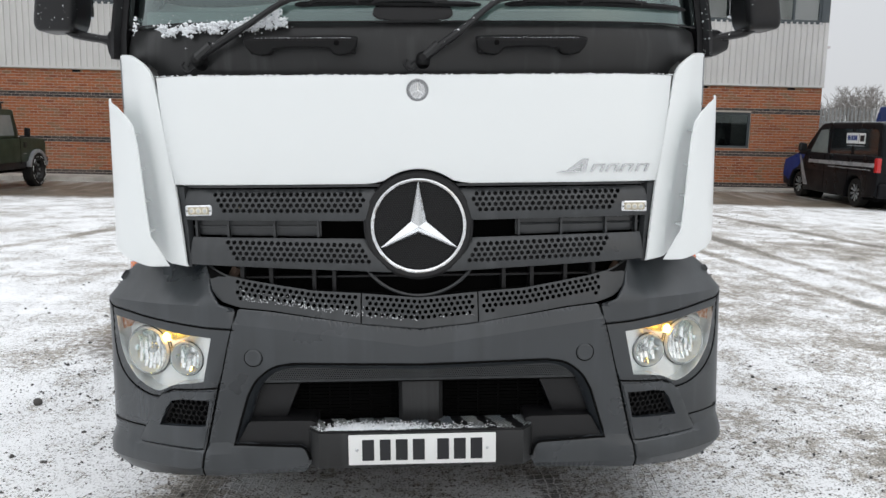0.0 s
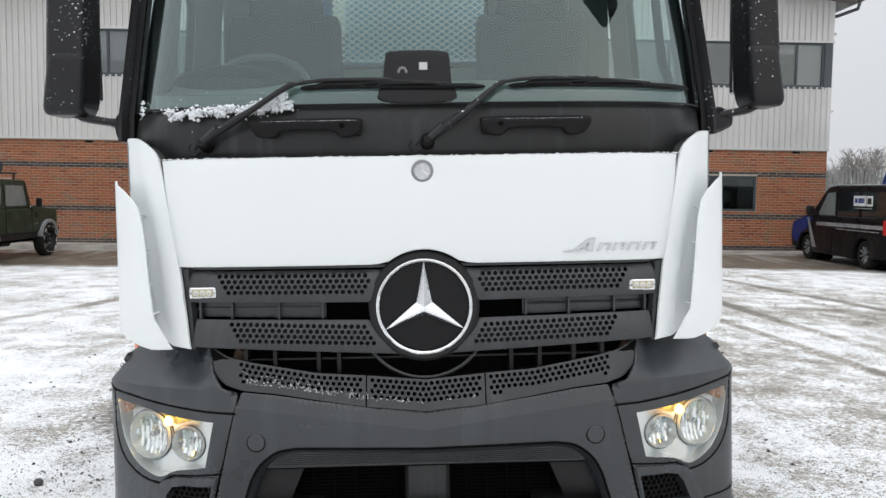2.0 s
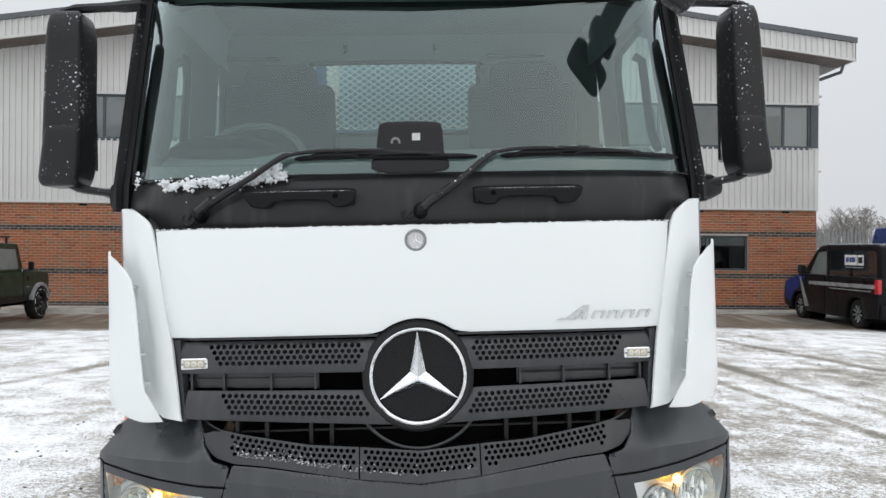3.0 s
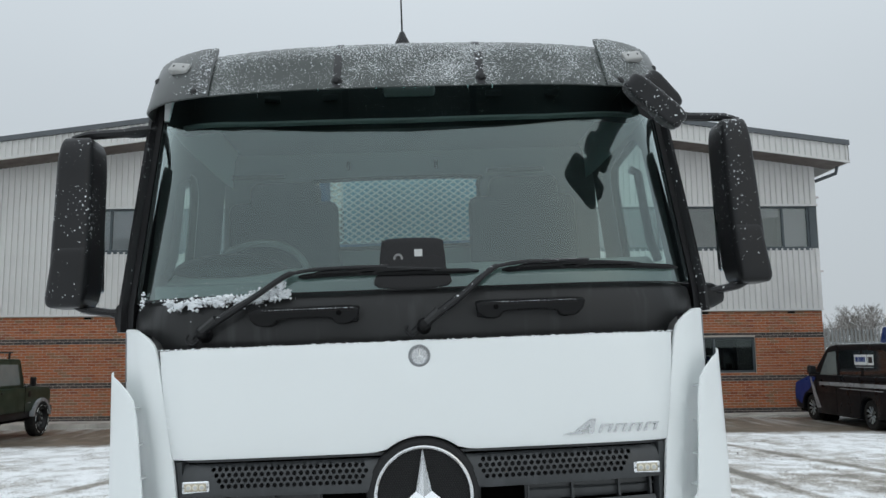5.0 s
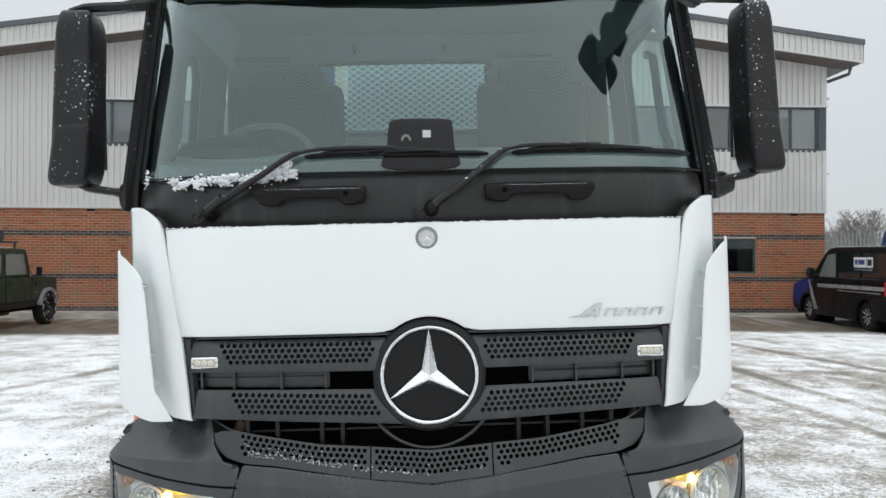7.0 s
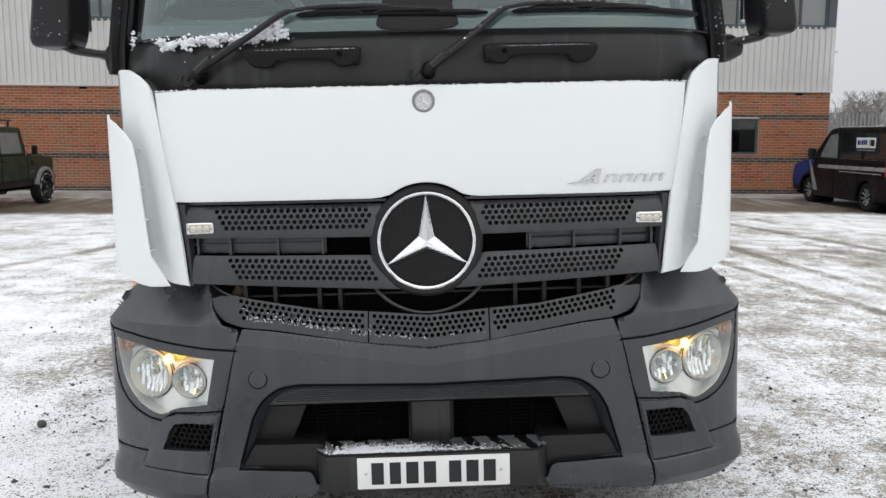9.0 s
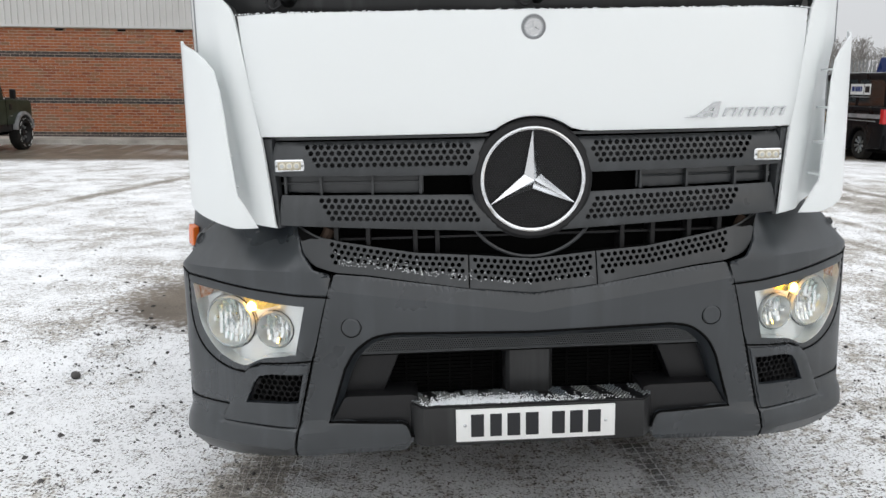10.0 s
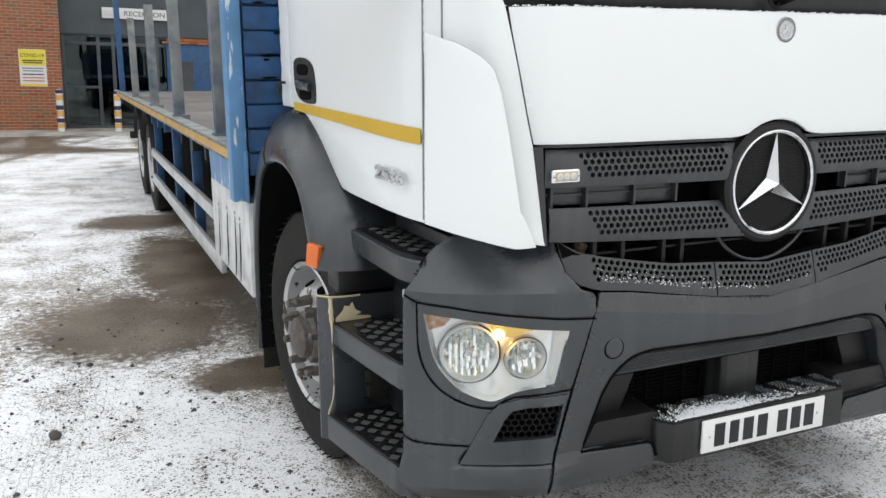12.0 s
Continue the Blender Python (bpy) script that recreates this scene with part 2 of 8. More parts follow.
M_BLUEPALE = surface("faded_blue_paint", (0.085, 0.20, 0.36), (0.36, 0.42, 0.46), grain=25, patch=22, rough=0.5, bump=0.2, amount=0.8)
M_PLANK = surface("blue_painted_plank", (0.018, 0.095, 0.25), (0.012, 0.022, 0.04), grain=14, patch=7, rough=0.55, bump=0.3, amount=0.8)
M_GALV = surface("worn_galvanised_steel", (0.33, 0.34, 0.33), (0.16, 0.19, 0.22), grain=30, patch=9, rough=0.5, metal=0.5, bump=0.2, amount=0.9)
def scratched(name, col, bare, lo=0.585, metal=0.0):
    """Old paint with long upright scratches through to the pale primer."""
    m, nt, b, co = base_mat(name)
    mp = nt.nodes.new("ShaderNodeMapping")
    mp.inputs["Scale"].default_value = (30, 30, 5)
    nt.links.new(co, mp.inputs["Vector"])
    n1, n2 = noise_node(nt, 1.0, 6, mp.outputs[0]), noise_node(nt, 5, 4, co)
    k = maths(nt, "ADD", maths(nt, "MULTIPLY", n1.outputs[0], 0.7), maths(nt, "MULTIPLY", n2.outputs[0], 0.3))
    c = mixc(nt, ramp(nt, n2.outputs[0], 0.35, 0.7), col, tuple(v * 1.35 for v in col))
    nt.links.new(mixc(nt, ramp(nt, k, lo, lo + 0.025), c, bare), b.inputs["Base Color"])
    b.inputs["Roughness"].default_value = 0.5 - metal * .2
    b.inputs["Metallic"].default_value = metal
    bump_to(nt, b, k, 0.2, 0.003)
    return m


M_RIM = scratched("worn_rim_paint", (0.44, 0.44, 0.44), (0.07, 0.055, 0.045), .58, .65)
M_NUT = surface("dull_wheel_nut_steel", (0.085, 0.072, 0.062), (0.17, 0.16, 0.15), grain=60, patch=30, rough=0.6, metal=0.4, bump=0.3, amount=1.0)
M_POST = scratched("scratched_pale_blue_paint", (0.085, 0.21, 0.38), (0.62, 0.66, 0.68))
M_MESHW = surface("white_painted_mesh", (0.85, 0.86, 0.86), (0.75, 0.76, 0.76), grain=40, rough=0.5, bump=0.0)
M_STEEL = surface("brushed_side_rail", (0.58, 0.59, 0.60), (0.42, 0.42, 0.42), grain=30, patch=5, rough=0.4, metal=0.6, bump=0.1)
M_STAKE = surface("weathered_stake_steel", (0.24, 0.25, 0.24), (0.09, 0.12, 0.16), grain=30, patch=7, rough=0.55, metal=0.3, bump=0.2, amount=1.0)
M_DECK = surface("wet_plywood_deck", (0.12, 0.105, 0.095), (0.21, 0.20, 0.19), grain=40, patch=1.5, rough=0.5, bump=0.2, amount=0.8)
M_LOCKER = surface("dented_white_locker", (0.68, 0.69, 0.69), (0.40, 0.40, 0.39), grain=30, patch=8, rough=0.5, bump=0.1, amount=0.7)
M_MORTAR = surface("mortar", (0.44, 0.40, 0.35), (0.34, 0.30, 0.26), grain=60, patch=1.0, rough=0.95, bump=0.2)
REDS = [(0.22, 0.065, 0.028), (0.31, 0.100, 0.040), (0.38, 0.130, 0.052), (0.36, 0.120, 0.046), (0.30, 0.125, 0.058), (0.22, 0.130, 0.072)]
DARKS = [(0.035, 0.032, 0.034), (0.055, 0.047, 0.045), (0.08, 0.06, 0.052)]
M_BRICK, M_BRICK_ONE = brick_mat("red_brick_field", REDS, False), brick_mat("red_brick", REDS, True)
M_BRICKD, M_BRICKD_ONE = brick_mat("dark_brick_field", DARKS, False), brick_mat("dark_brick", DARKS, True)
M_CLAD = surface("silver_cladding", (0.62, 0.615, 0.60), (0.50, 0.495, 0.48), grain=12, patch=0.6, rough=0.5, metal=0.1, bump=0.02, amount=0.5)
M_SOFFIT = surface("brown_soffit_boards", (0.13, 0.105, 0.09), (0.08, 0.066, 0.058), grain=20, patch=3, rough=0.7, bump=0.1)
M_CAPPING = surface("grey_roof_capping", (0.09, 0.10, 0.11), (0.07, 0.075, 0.08), rough=0.5)
M_FRAME = surface("grey_window_frame", (0.06, 0.075, 0.085), (0.045, 0.055, 0.06), rough=0.45)
M_ROOM = surface("office_interior", (0.62, 0.57, 0.57), (0.48, 0.44, 0.44), rough=0.9)
# ground floor rooms: their lack of light is put into the colour
M_ROOMD = surface("unlit_interior", (0.05, 0.05, 0.05), (0.03, 0.03, 0.03), rough=0.9)
M_BLIND = surface("window_blind", (0.52, 0.53, 0.52), (0.45, 0.45, 0.45), rough=0.9)
M_CONC = surface("concrete_kerb", (0.44, 0.42, 0.38), (0.19, 0.175, 0.15), grain=30, patch=1.5, rough=0.7, bump=0.3, amount=0.9)
M_STONE = surface("dark_gravel", (0.055, 0.052, 0.050), (0.10, 0.095, 0.09), grain=60, patch=5, rough=0.75, bump=0.4, amount=0.9)
M_GREEN = surface("dark_green_paint", (0.012, 0.028, 0.013), (0.02, 0.028, 0.019), grain=20, patch=3, rough=0.5, bump=0.02, coat=0.05)
M_VAN = surface("black_van_paint", (0.0045, 0.005, 0.0065), (0.008, 0.0085, 0.010), rough=0.35, bump=0.0, spec=0.15)
M_VANBLUE = surface("blue_van_graphic", (0.012, 0.035, 0.17), (0.01, 0.03, 0.13), rough=0.35, bump=0.0, spec=0.15)
# opaque grey pane; the light seen in the glass is painted in
M_PALEGLASS = surface("glass_with_painted_light", (0.20, 0.22, 0.21), (0.13, 0.14, 0.14), patch=3, rough=0.15, bump=0.0)
M_PALE = surface("dull_fence_steel", (0.20, 0.21, 0.21), (0.15, 0.155, 0.155), rough=0.6, bump=0.0)
M_VANGREY = surface("grey_van_graphic", (0.25, 0.26, 0.27), (0.2, 0.2, 0.21), rough=0.3, bump=0.0)
M_DARKGLASS = surface("tinted_vehicle_glass", (0.012, 0.014, 0.015), (0.02, 0.02, 0.02), rough=0.06, rough_var=0.02, bump=0.0, amount=0.3, coat=0.6)
M_RED = surface("red_lamp_lens", (0.45, 0.012, 0.015), (0.35, 0.01, 0.01), rough=0.2, bump=0.0, coat=0.4)
M_SIGNY = surface("yellow_sign", (0.78, 0.66, 0.06), (0.7, 0.58, 0.05), rough=0.5, bump=0.0)
M_SIGNW = surface("white_sign", (0.72, 0.73, 0.72), (0.64, 0.65, 0.64), rough=0.5, bump=0.0)
M_DULLWHITE = surface("dull_white_plastic", (0.42, 0.42, 0.41), (0.34, 0.34, 0.33), rough=0.45, bump=0.05)
M_SIGNR = surface("red_sign_band", (0.6, 0.18, 0.16), rough=0.5, bump=0.0)
M_NAVY = surface("navy_band", (0.025, 0.025, 0.09), (0.02, 0.02, 0.06), rough=0.5, bump=0.0)
M_CREAMBAND = surface("orange_band", (0.70, 0.42, 0.13), (0.6, 0.35, 0.1), rough=0.5, bump=0.0)
M_BARK = surface("frosted_bark", (0.20, 0.185, 0.17), (0.34, 0.33, 0.32), grain=30, patch=4, rough=0.9, bump=0.3, amount=0.8)

# ---------------------------------------------------------------- mesh helpers
from mathutils.geometry import delaunay_2d_cdt


# small grains and ribs past counting
LOOSE = {"snow_speck", "snow_line", "grille_snow", "snow_cover", "snow_clump", "frost", "water_drop", "tread_knob", "tread_rib", "tread_block", "tyre_tread", "emblem_mesh", "headboard_mesh", "paint_chip"}


def part(name, bm, material, parent=None, label="", sharp=32):
    """Links a bmesh as one mesh object, under a thing or a part."""
    me = bpy.data.meshes.new(name)
    bm.to_mesh(me)
    bm.free()
    me.materials.append(material)
    me.polygons.foreach_set("use_smooth", [True] * len(me.polygons))
    me.set_sharp_from_angle(angle=radians(sharp))
    ob = new(name, me)
    if parent:
        ob.parent = parent
    if label:
        tagged(ob, label)
    if name in LOOSE:
        tagged(ob, kind="stuff")
    return ob


def thing(name, label, category, m=None, group="", kind=""):
    ob = new(name)
    ob.empty_display_size = 0.2
    if m is not None:
        ob.matrix_world = m
    return tagged(ob, label, category, group, kind)


def raw(verts, faces):
    bm = bmesh.new()
    vs = [bm.verts.new(v) for v in verts]
    for f in faces:
        try:
            bm.faces.new([vs[i] for i in f])
        except ValueError:
            pass
    bmesh.ops.recalc_face_normals(bm, faces=bm.faces)
    return bm


def box(x0, x1, y0, y1, z0, z1, bevel=0.0, seg=2, bm=None):
    b2 = bmesh.new()
    bmesh.ops.create_cube(b2, size=1.0, matrix=Matrix.LocRotScale(((x0 + x1) / 2, (y0 + y1) / 2, (z0 + z1) / 2), None, (abs(x1 - x0), abs(y1 - y0), abs(z1 - z0))))
    if bevel:
        bmesh.ops.bevel(b2, geom=b2.edges[:], offset=bevel, segments=seg, profile=0.6, affect="EDGES")
    return join(bm, b2)


def join(bm, b2):
    if bm is None:
        return b2
    me = bpy.data.meshes.new("tmp")
    b2.to_mesh(me)
    b2.free()
    bm.from_mesh(me)
    bpy.data.meshes.remove(me)
    return bm


def turned(bm, m):
    bmesh.ops.transform(bm, matrix=m, verts=bm.verts)
    return bm


def tube(points, radius, n=8, closed=False, flat=1.0, up=(0, 0, 1), bm=None):
    """A pipe along points; radius is a number or one for each point."""
    pts = [Vector(p) for p in points]
    rad = radius if isinstance(radius, (list, tuple)) else [radius] * len(pts)
    b2 = bmesh.new()
    rings = []
    upv = Vector(up)
    for i, p in enumerate(pts):
        a = pts[i - 1] if (i or closed) else pts[i]
        b = pts[(i + 1) % len(pts)] if (i < len(pts) - 1 or closed) else pts[i]
        d = (b - a).normalized()
        s = d.cross(upv)
        s = s.normalized() if s.length > 1e-4 else d.orthogonal().normalized()
        u = s.cross(d).normalized()
        rings.append([b2.verts.new(p + rad[i] * (math.cos(t) * s + flat * math.sin(t) * u)) for t in [2 * math.pi * k / n for k in range(n)]])
    last = len(rings) if closed else len(rings) - 1
    for i in range(last):
        r0, r1 = rings[i], rings[(i + 1) % len(rings)]
        for k in range(n):
            b2.faces.new((r0[k], r0[(k + 1) % n], r1[(k + 1) % n], r1[k]))
    if not closed:
        b2.faces.new(rings[0][::-1])
        b2.faces.new(rings[-1])
    bmesh.ops.recalc_face_normals(b2, faces=b2.faces)
    return join(bm, b2)


def lathe(profile, m, n=40, closed=False, bm=None):
    """Turns a profile of (radius, height) round the z axis of m."""
    b2 = bmesh.new()
    rings = []
    for r, h in profile:
        if r < 1e-5:
            rings.append([b2.verts.new(m @ Vector((0, 0, h)))])
        else:
            rings.append([b2.verts.new(m @ Vector((r * math.cos(2 * math.pi * k / n), r * math.sin(2 * math.pi * k / n), h))) for k in range(n)])
    pairs = list(zip(rings, rings[1:])) + ([(rings[-1], rings[0])] if closed else [])
    for a, b in pairs:
        for k in range(n):
            f = [a[k % len(a)], a[(k + 1) % len(a)], b[(k + 1) % len(b)], b[k % len(b)]]
            f = list(dict.fromkeys(f))
            if len(f) > 2:
                b2.faces.new(f)
    bmesh.ops.recalc_face_normals(b2, faces=b2.faces)
    return join(bm, b2)


def prism(poly, axis, a, b, bevel=0.0, bm=None, seg=2):
    """A polygon drawn in the plane across an axis ('x': y, z; 'y': x, z; 'z': x, y) and drawn out from a to b."""
    def at(p, d):
        return (d, p[0], p[1]) if axis == "x" else (p[0], d, p[1]) if axis == "y" else (p[0], p[1], d)
    b2 = bmesh.new()
    v0, v1 = [b2.verts.new(at(p, a)) for p in poly], [b2.verts.new(at(p, b)) for p in poly]
    n = len(poly)
    b2.faces.new(v0)
    b2.faces.new(v1[::-1])
    for i in range(n):
        b2.faces.new((v0[i], v1[i], v1[(i + 1) % n], v0[(i + 1) % n]))
    bmesh.ops.recalc_face_normals(b2, faces=b2.faces)
    if bevel:
        bmesh.ops.bevel(b2, geom=b2.edges[:], offset=bevel, segments=seg, profile=0.6, affect="EDGES", clamp_overlap=True)
    return join(bm, b2)


def catmull(pts, n=10, closed=False):
    p = [np.array(q, float) for q in pts]
    out = []
    m = len(p)
    for i in range(m if closed else m - 1):
        p1, p2 = p[i], p[(i + 1) % m]
        p0 = p[i - 1] if (i or closed) else 2 * p1 - p2
        p3 = p[(i + 2) % m] if (i + 2 < m or closed) else 2 * p2 - p1
        for k in range(n):
            t = k / n
            out.append(0.5 * ((2 * p1) + (p2 - p0) * t + (2 * p0 - 5 * p1 + 4 * p2 - p3) * t * t + (3 * p1 - p0 - 3 * p2 + p3) * t ** 3))
    if not closed:
        out.append(p[-1])
    return [tuple(q) for q in out]


def inside(pts, poly):
    """Which of the points lie inside the polygon."""
    x, y = pts[:, 0], pts[:, 1]
    c = np.zeros(len(pts), bool)
    q = np.array(poly)
    j = len(q) - 1
    for i in range(len(q)):
        xi, yi, xj, yj = q[i, 0], q[i, 1], q[j, 0], q[j, 1]
        if yi != yj:
            c ^= ((yi > y) != (yj > y)) & (x < (xj - xi) * (y - yi) / (yj - yi) + xi)
        j = i
    return c


def edge_distance(pts, poly):
    d = np.full(len(pts), 1e9)
    q = np.array(poly)
    for a, b in zip(q, np.roll(q, -1, axis=0)):
        ab = b - a
        t = np.clip(((pts - a) @ ab) / max(1e-12, ab @ ab), 0, 1)
        d = np.minimum(d, np.linalg.norm(pts - (a + t[:, None] * ab), axis=1))
    return d


def resample(poly, step):
    out = []
    for a, b in zip(poly, list(poly[1:]) + [poly[0]]):
        n = max(1, int(math.ceil(math.hypot(b[0] - a[0], b[1] - a[1]) / step)))
        out += [(a[0] + (b[0] - a[0]) * k / n, a[1] + (b[1] - a[1]) * k / n) for k in range(n)]
    return out


def circle(cx, cy, r, n=10, ph=0.0):
    return [(cx + r * math.cos(ph + 2 * math.pi * k / n), cy + r * math.sin(ph + 2 * math.pi * k / n)) for k in range(n)]


def panel(outline, place, thick, step=0.05, holes=(), edge=0.005, bm=None, folds=()):
    """A shell: an outline in u, v with holes, laid on the surface place(u, v), with rounded rims, real thickness and sharp folds."""
    rim = resample(outline, step)
    loops = [rim] + [list(h) for h in holes]
    pts, edges = [], []
    for lp in loops:
        k = len(pts)
        pts += lp
        edges += [(k + i, k + (i + 1) % len(lp)) for i in range(len(lp))]
    for f in folds:
        k = len(pts)
        pts += list(f)
        edges += [(k + i, k + i + 1) for i in range(len(f) - 1)]
    q = np.array(rim)
    lo, hi = q.min(0), q.max(0)
    gx = np.arange(lo[0] + step / 2, hi[0], step)
    gy = np.arange(lo[1] + step / 2, hi[1], step)
    extra = np.array([(a, b) for a in gx for b in gy]) if len(gx) * len(gy) else np.zeros((0, 2))
    if len(extra):
        extra = extra[inside(extra, rim) & (edge_distance(extra, rim) > max(step * 0.3, edge * 1.5))]
        for h in holes:
            if len(extra):
                extra = extra[~inside(extra, h) & (edge_distance(extra, h) > max(0.0015, min(step * 0.2, edge)))]
        for f in folds:
            if len(extra):
                gap = np.min(np.linalg.norm(extra[:, None, :] - np.array(f)[None, :, :], axis=2), axis=1)
                extra = extra[gap > step * .45]
    pts += [tuple(p) for p in extra]
    if edge:
        near = []
        for a, b in zip(rim, rim[1:] + rim[:1]):
            m = ((a[0] + b[0]) / 2, (a[1] + b[1]) / 2)
            d = (b[0] - a[0], b[1] - a[1])
            ln = math.hypot(*d) or 1
            for s in (-1, 1):
                for w in (0.3, 1.0):
                    near.append((m[0] - s * d[1] / ln * edge * w, m[1] + s * d[0] / ln * edge * w, w))
        near = np.array(near)
        keep = inside(near[:, :2], rim) & (edge_distance(near[:, :2], rim) > near[:, 2] * edge * 0.9)
        for h in holes:
            keep &= ~inside(near[:, :2], h)
        pts += [tuple(p) for p in near[keep][:, :2]]
    vs, _, fs, _, _, _ = delaunay_2d_cdt([Vector(p) for p in pts], edges, [], 0, 1e-6)
    vs = np.array([(v.x, v.y) for v in vs])
    tri = np.array([f for f in fs if len(f) == 3])
    cen = vs[tri].mean(1)
    ok = inside(cen, rim)
    for h in holes:
        ok &= ~inside(cen, h)
    tri = tri[ok]
    dist = edge_distance(vs, rim)
    front, back = [], []
    e = 1e-3
    for (u, v), d in zip(vs, dist):
        p, pu, pv = Vector(place(u, v)), Vector(place(u + e, v)), Vector(place(u, v + e))
        n = (pu - p).cross(pv - p)
        n = n.normalized() if n.length > 1e-12 else Vector((0, -1, 0))
        if edge and d < edge:
            k = 1 - d / edge
            front.append(p - n * edge * 0.7 * (1 - math.sqrt(max(0, 1 - k * k))))
        else:
            front.append(p)
        back.append(p - n * thick)
    used = {}
    b2 = bmesh.new()

    def vert(i, side):
        if (i, side) not in used:
            used[i, side] = b2.verts.new((front if side == 0 else back)[i])
        return used[i, side]
    count = {}
    for t in tri:
        t = [int(i) for i in t]
        a, b, c = vs[t[0]], vs[t[1]], vs[t[2]]
        if (b[0] - a[0]) * (c[1] - a[1]) - (b[1] - a[1]) * (c[0] - a[0]) < 0:
            t = t[::-1]
        b2.faces.new([vert(i, 0) for i in t])
        if thick:
            b2.faces.new([vert(i, 1) for i in t[::-1]])
        for i in range(3):
            k = (t[i], t[(i + 1) % 3])
            if (k[1], k[0]) in count:
                del count[k[1], k[0]]
            else:
                count[k] = 1
    if thick:
        for i, j in count:
            b2.faces.new((vert(j, 0), vert(i, 0), vert(i, 1), vert(j, 1)))
    return join(bm, b2)


def plan_curve(pts):
    """A plan line from the middle of the truck outwards: place by arc length, and arc length by x."""
    d = np.array(catmull(pts, 16))
    s = np.r_[0, np.cumsum(np.linalg.norm(np.diff(d, axis=0), axis=1))]

    def at(q):
        return float(np.interp(q, s, d[:, 0])), float(np.interp(q, s, d[:, 1]))

    def by_x(x):
        k = int(np.argmax(d[:, 0]))
        return math.copysign(float(np.interp(abs(x), d[:k + 1, 0], s[:k + 1])), x)
    return at, by_x


def wrap(at, push=None, slide=None):
    """A surface over a plan line: u is the signed arc length, v the height; push moves it outwards."""
    def place(u, v):
        q = abs(u)
        x, y = at(q)
        x2, y2 = at(q + 0.004)
        tx, ty = x2 - x, y2 - y
        ln = math.hypot(tx, ty)
        if ln < 1e-9:
            x1, y1 = at(q - 0.004)
            tx, ty = x - x1, y - y1
            ln = math.hypot(tx, ty) or 1
        o = push(q, v) if push else 0.0
        x, y = x + ty / ln * o, y - tx / ln * o
        if slide:
            x, y = slide(x, y, v)
        return (math.copysign(x, u) if u else x * 0, y, v)
    return place


def mirrored(poly, s):
    return [(s * p[0], p[1]) for p in poly]


def lettering(text, size, m, material, parent, depth=0.002, name="lettering", label="", bold=0.0):
    cu = bpy.data.curves.new(name, "FONT")
    cu.body, cu.size, cu.extrude, cu.align_x, cu.align_y = text, size, depth, "CENTER", "CENTER"
    cu.offset = bold
    ob = new(name, cu)
    dg = bpy.context.evaluated_depsgraph_get()
    me = bpy.data.meshes.new_from_object(ob.evaluated_get(dg))
    bpy.data.objects.remove(ob)
    bpy.data.curves.remove(cu)
    me.transform(m)
    me.materials.clear()
    me.materials.append(material)
    o2 = new(name, me)
    o2.parent = parent
    return tagged(o2, label) if label else o2


def blob_field(places, bm=None, seed=3):
    """Loose lumps, each a jittered eight-sided pebble: rows of x, y, z, radius, flatness."""
    rnd = random.Random(seed)
    verts, faces = [], []
    base = [(1, 0, 0), (-1, 0, 0), (0, 1, 0), (0, -1, 0), (0, 0, 1), (0, 0, -1)]
    tris = [(0, 2, 4), (2, 1, 4), (1, 3, 4), (3, 0, 4), (2, 0, 5), (1, 2, 5), (3, 1, 5), (0, 3, 5)]
    for x, y, z, r, fl in places:
        k = len(verts)
        a = rnd.uniform(0, 6.28)
        ca, sa = math.cos(a), math.sin(a)
        for bx, by, bz in base:
            j = [rnd.uniform(0.65, 1.25) for _ in range(3)]
            px, py, pz = bx * j[0] + rnd.uniform(-.2, .2), by * j[1] + rnd.uniform(-.2, .2), bz * j[2] * fl
            verts.append((x + r * (px * ca - py * sa), y + r * (px * sa + py * ca), z + r * pz))
        faces += [tuple(k + i for i in t) for t in tris]
    me = bpy.data.meshes.new("lumps")
    me.from_pydata(verts, [], faces)
    b2 = bmesh.new()
    b2.from_mesh(me)
    bpy.data.meshes.remove(me)
    return join(bm, b2)

# ---------------------------------------------------------------- the truck: cab front
truck = thing("flatbed_truck", "white flatbed truck with grey bumper, parked on snowy yard", "truck", LEVEL)

bump_at, bump_s = plan_curve([(0, .019), (.3, .030), (.58, .037), (.75, .057), (.9, .108), (1.0, .155), (1.087, .21), (1.135, .255), (1.158, .305), (1.168, .36), (1.17, .46)])
face_at, face_s = plan_curve([(0, .050), (.3, .050), (.5, .052), (.75, .065), (.835, .098), (.9, .140), (.97, .185), (1.015, .217), (1.041, .246), (1.055, .285), (1.067, .322), (1.078, .37), (1.088, .46), (1.092, .55)])
glass_at, glass_s = plan_curve([(0, .100), (.3, .103), (.6, .118), (.8, .155), (.92, .208), (1.0, .275), (1.05, .350), (1.08, .43), (1.09, .50)])


bump_long = bump_at


def bump_at(q):
    """The plan line, ended just behind the corner."""
    return bump_long(q if q < 1.17 else 1.17 + (q - 1.17) * .28)


def bumper_push(q, z):
    """How far the bumper stands out of its plan line, by height."""
    p = float(np.interp(z, (.270, .300, .35, .40, .43, .85, .938, .958, 1.0, 1.08, 1.14), (-.05, -.010, .024, .022, .005, .0, .0, -.016, -.05, -.10, -.13)))
    mid = float(np.interp(z, (.25, .315, .34, .418, .436, .60, .757, .82, 1.14), (-.06, -.030, -.020, -.019, -.026, -.013, .0, .003, .003)))
    k = float(np.interp(q, (.64, .80), (0, 1)))
    crease = .791 + .136 * q
    lean = .27 * max(0.0, z - crease) if q < .66 else 0.0
    return p * k + mid * (1 - k) - lean


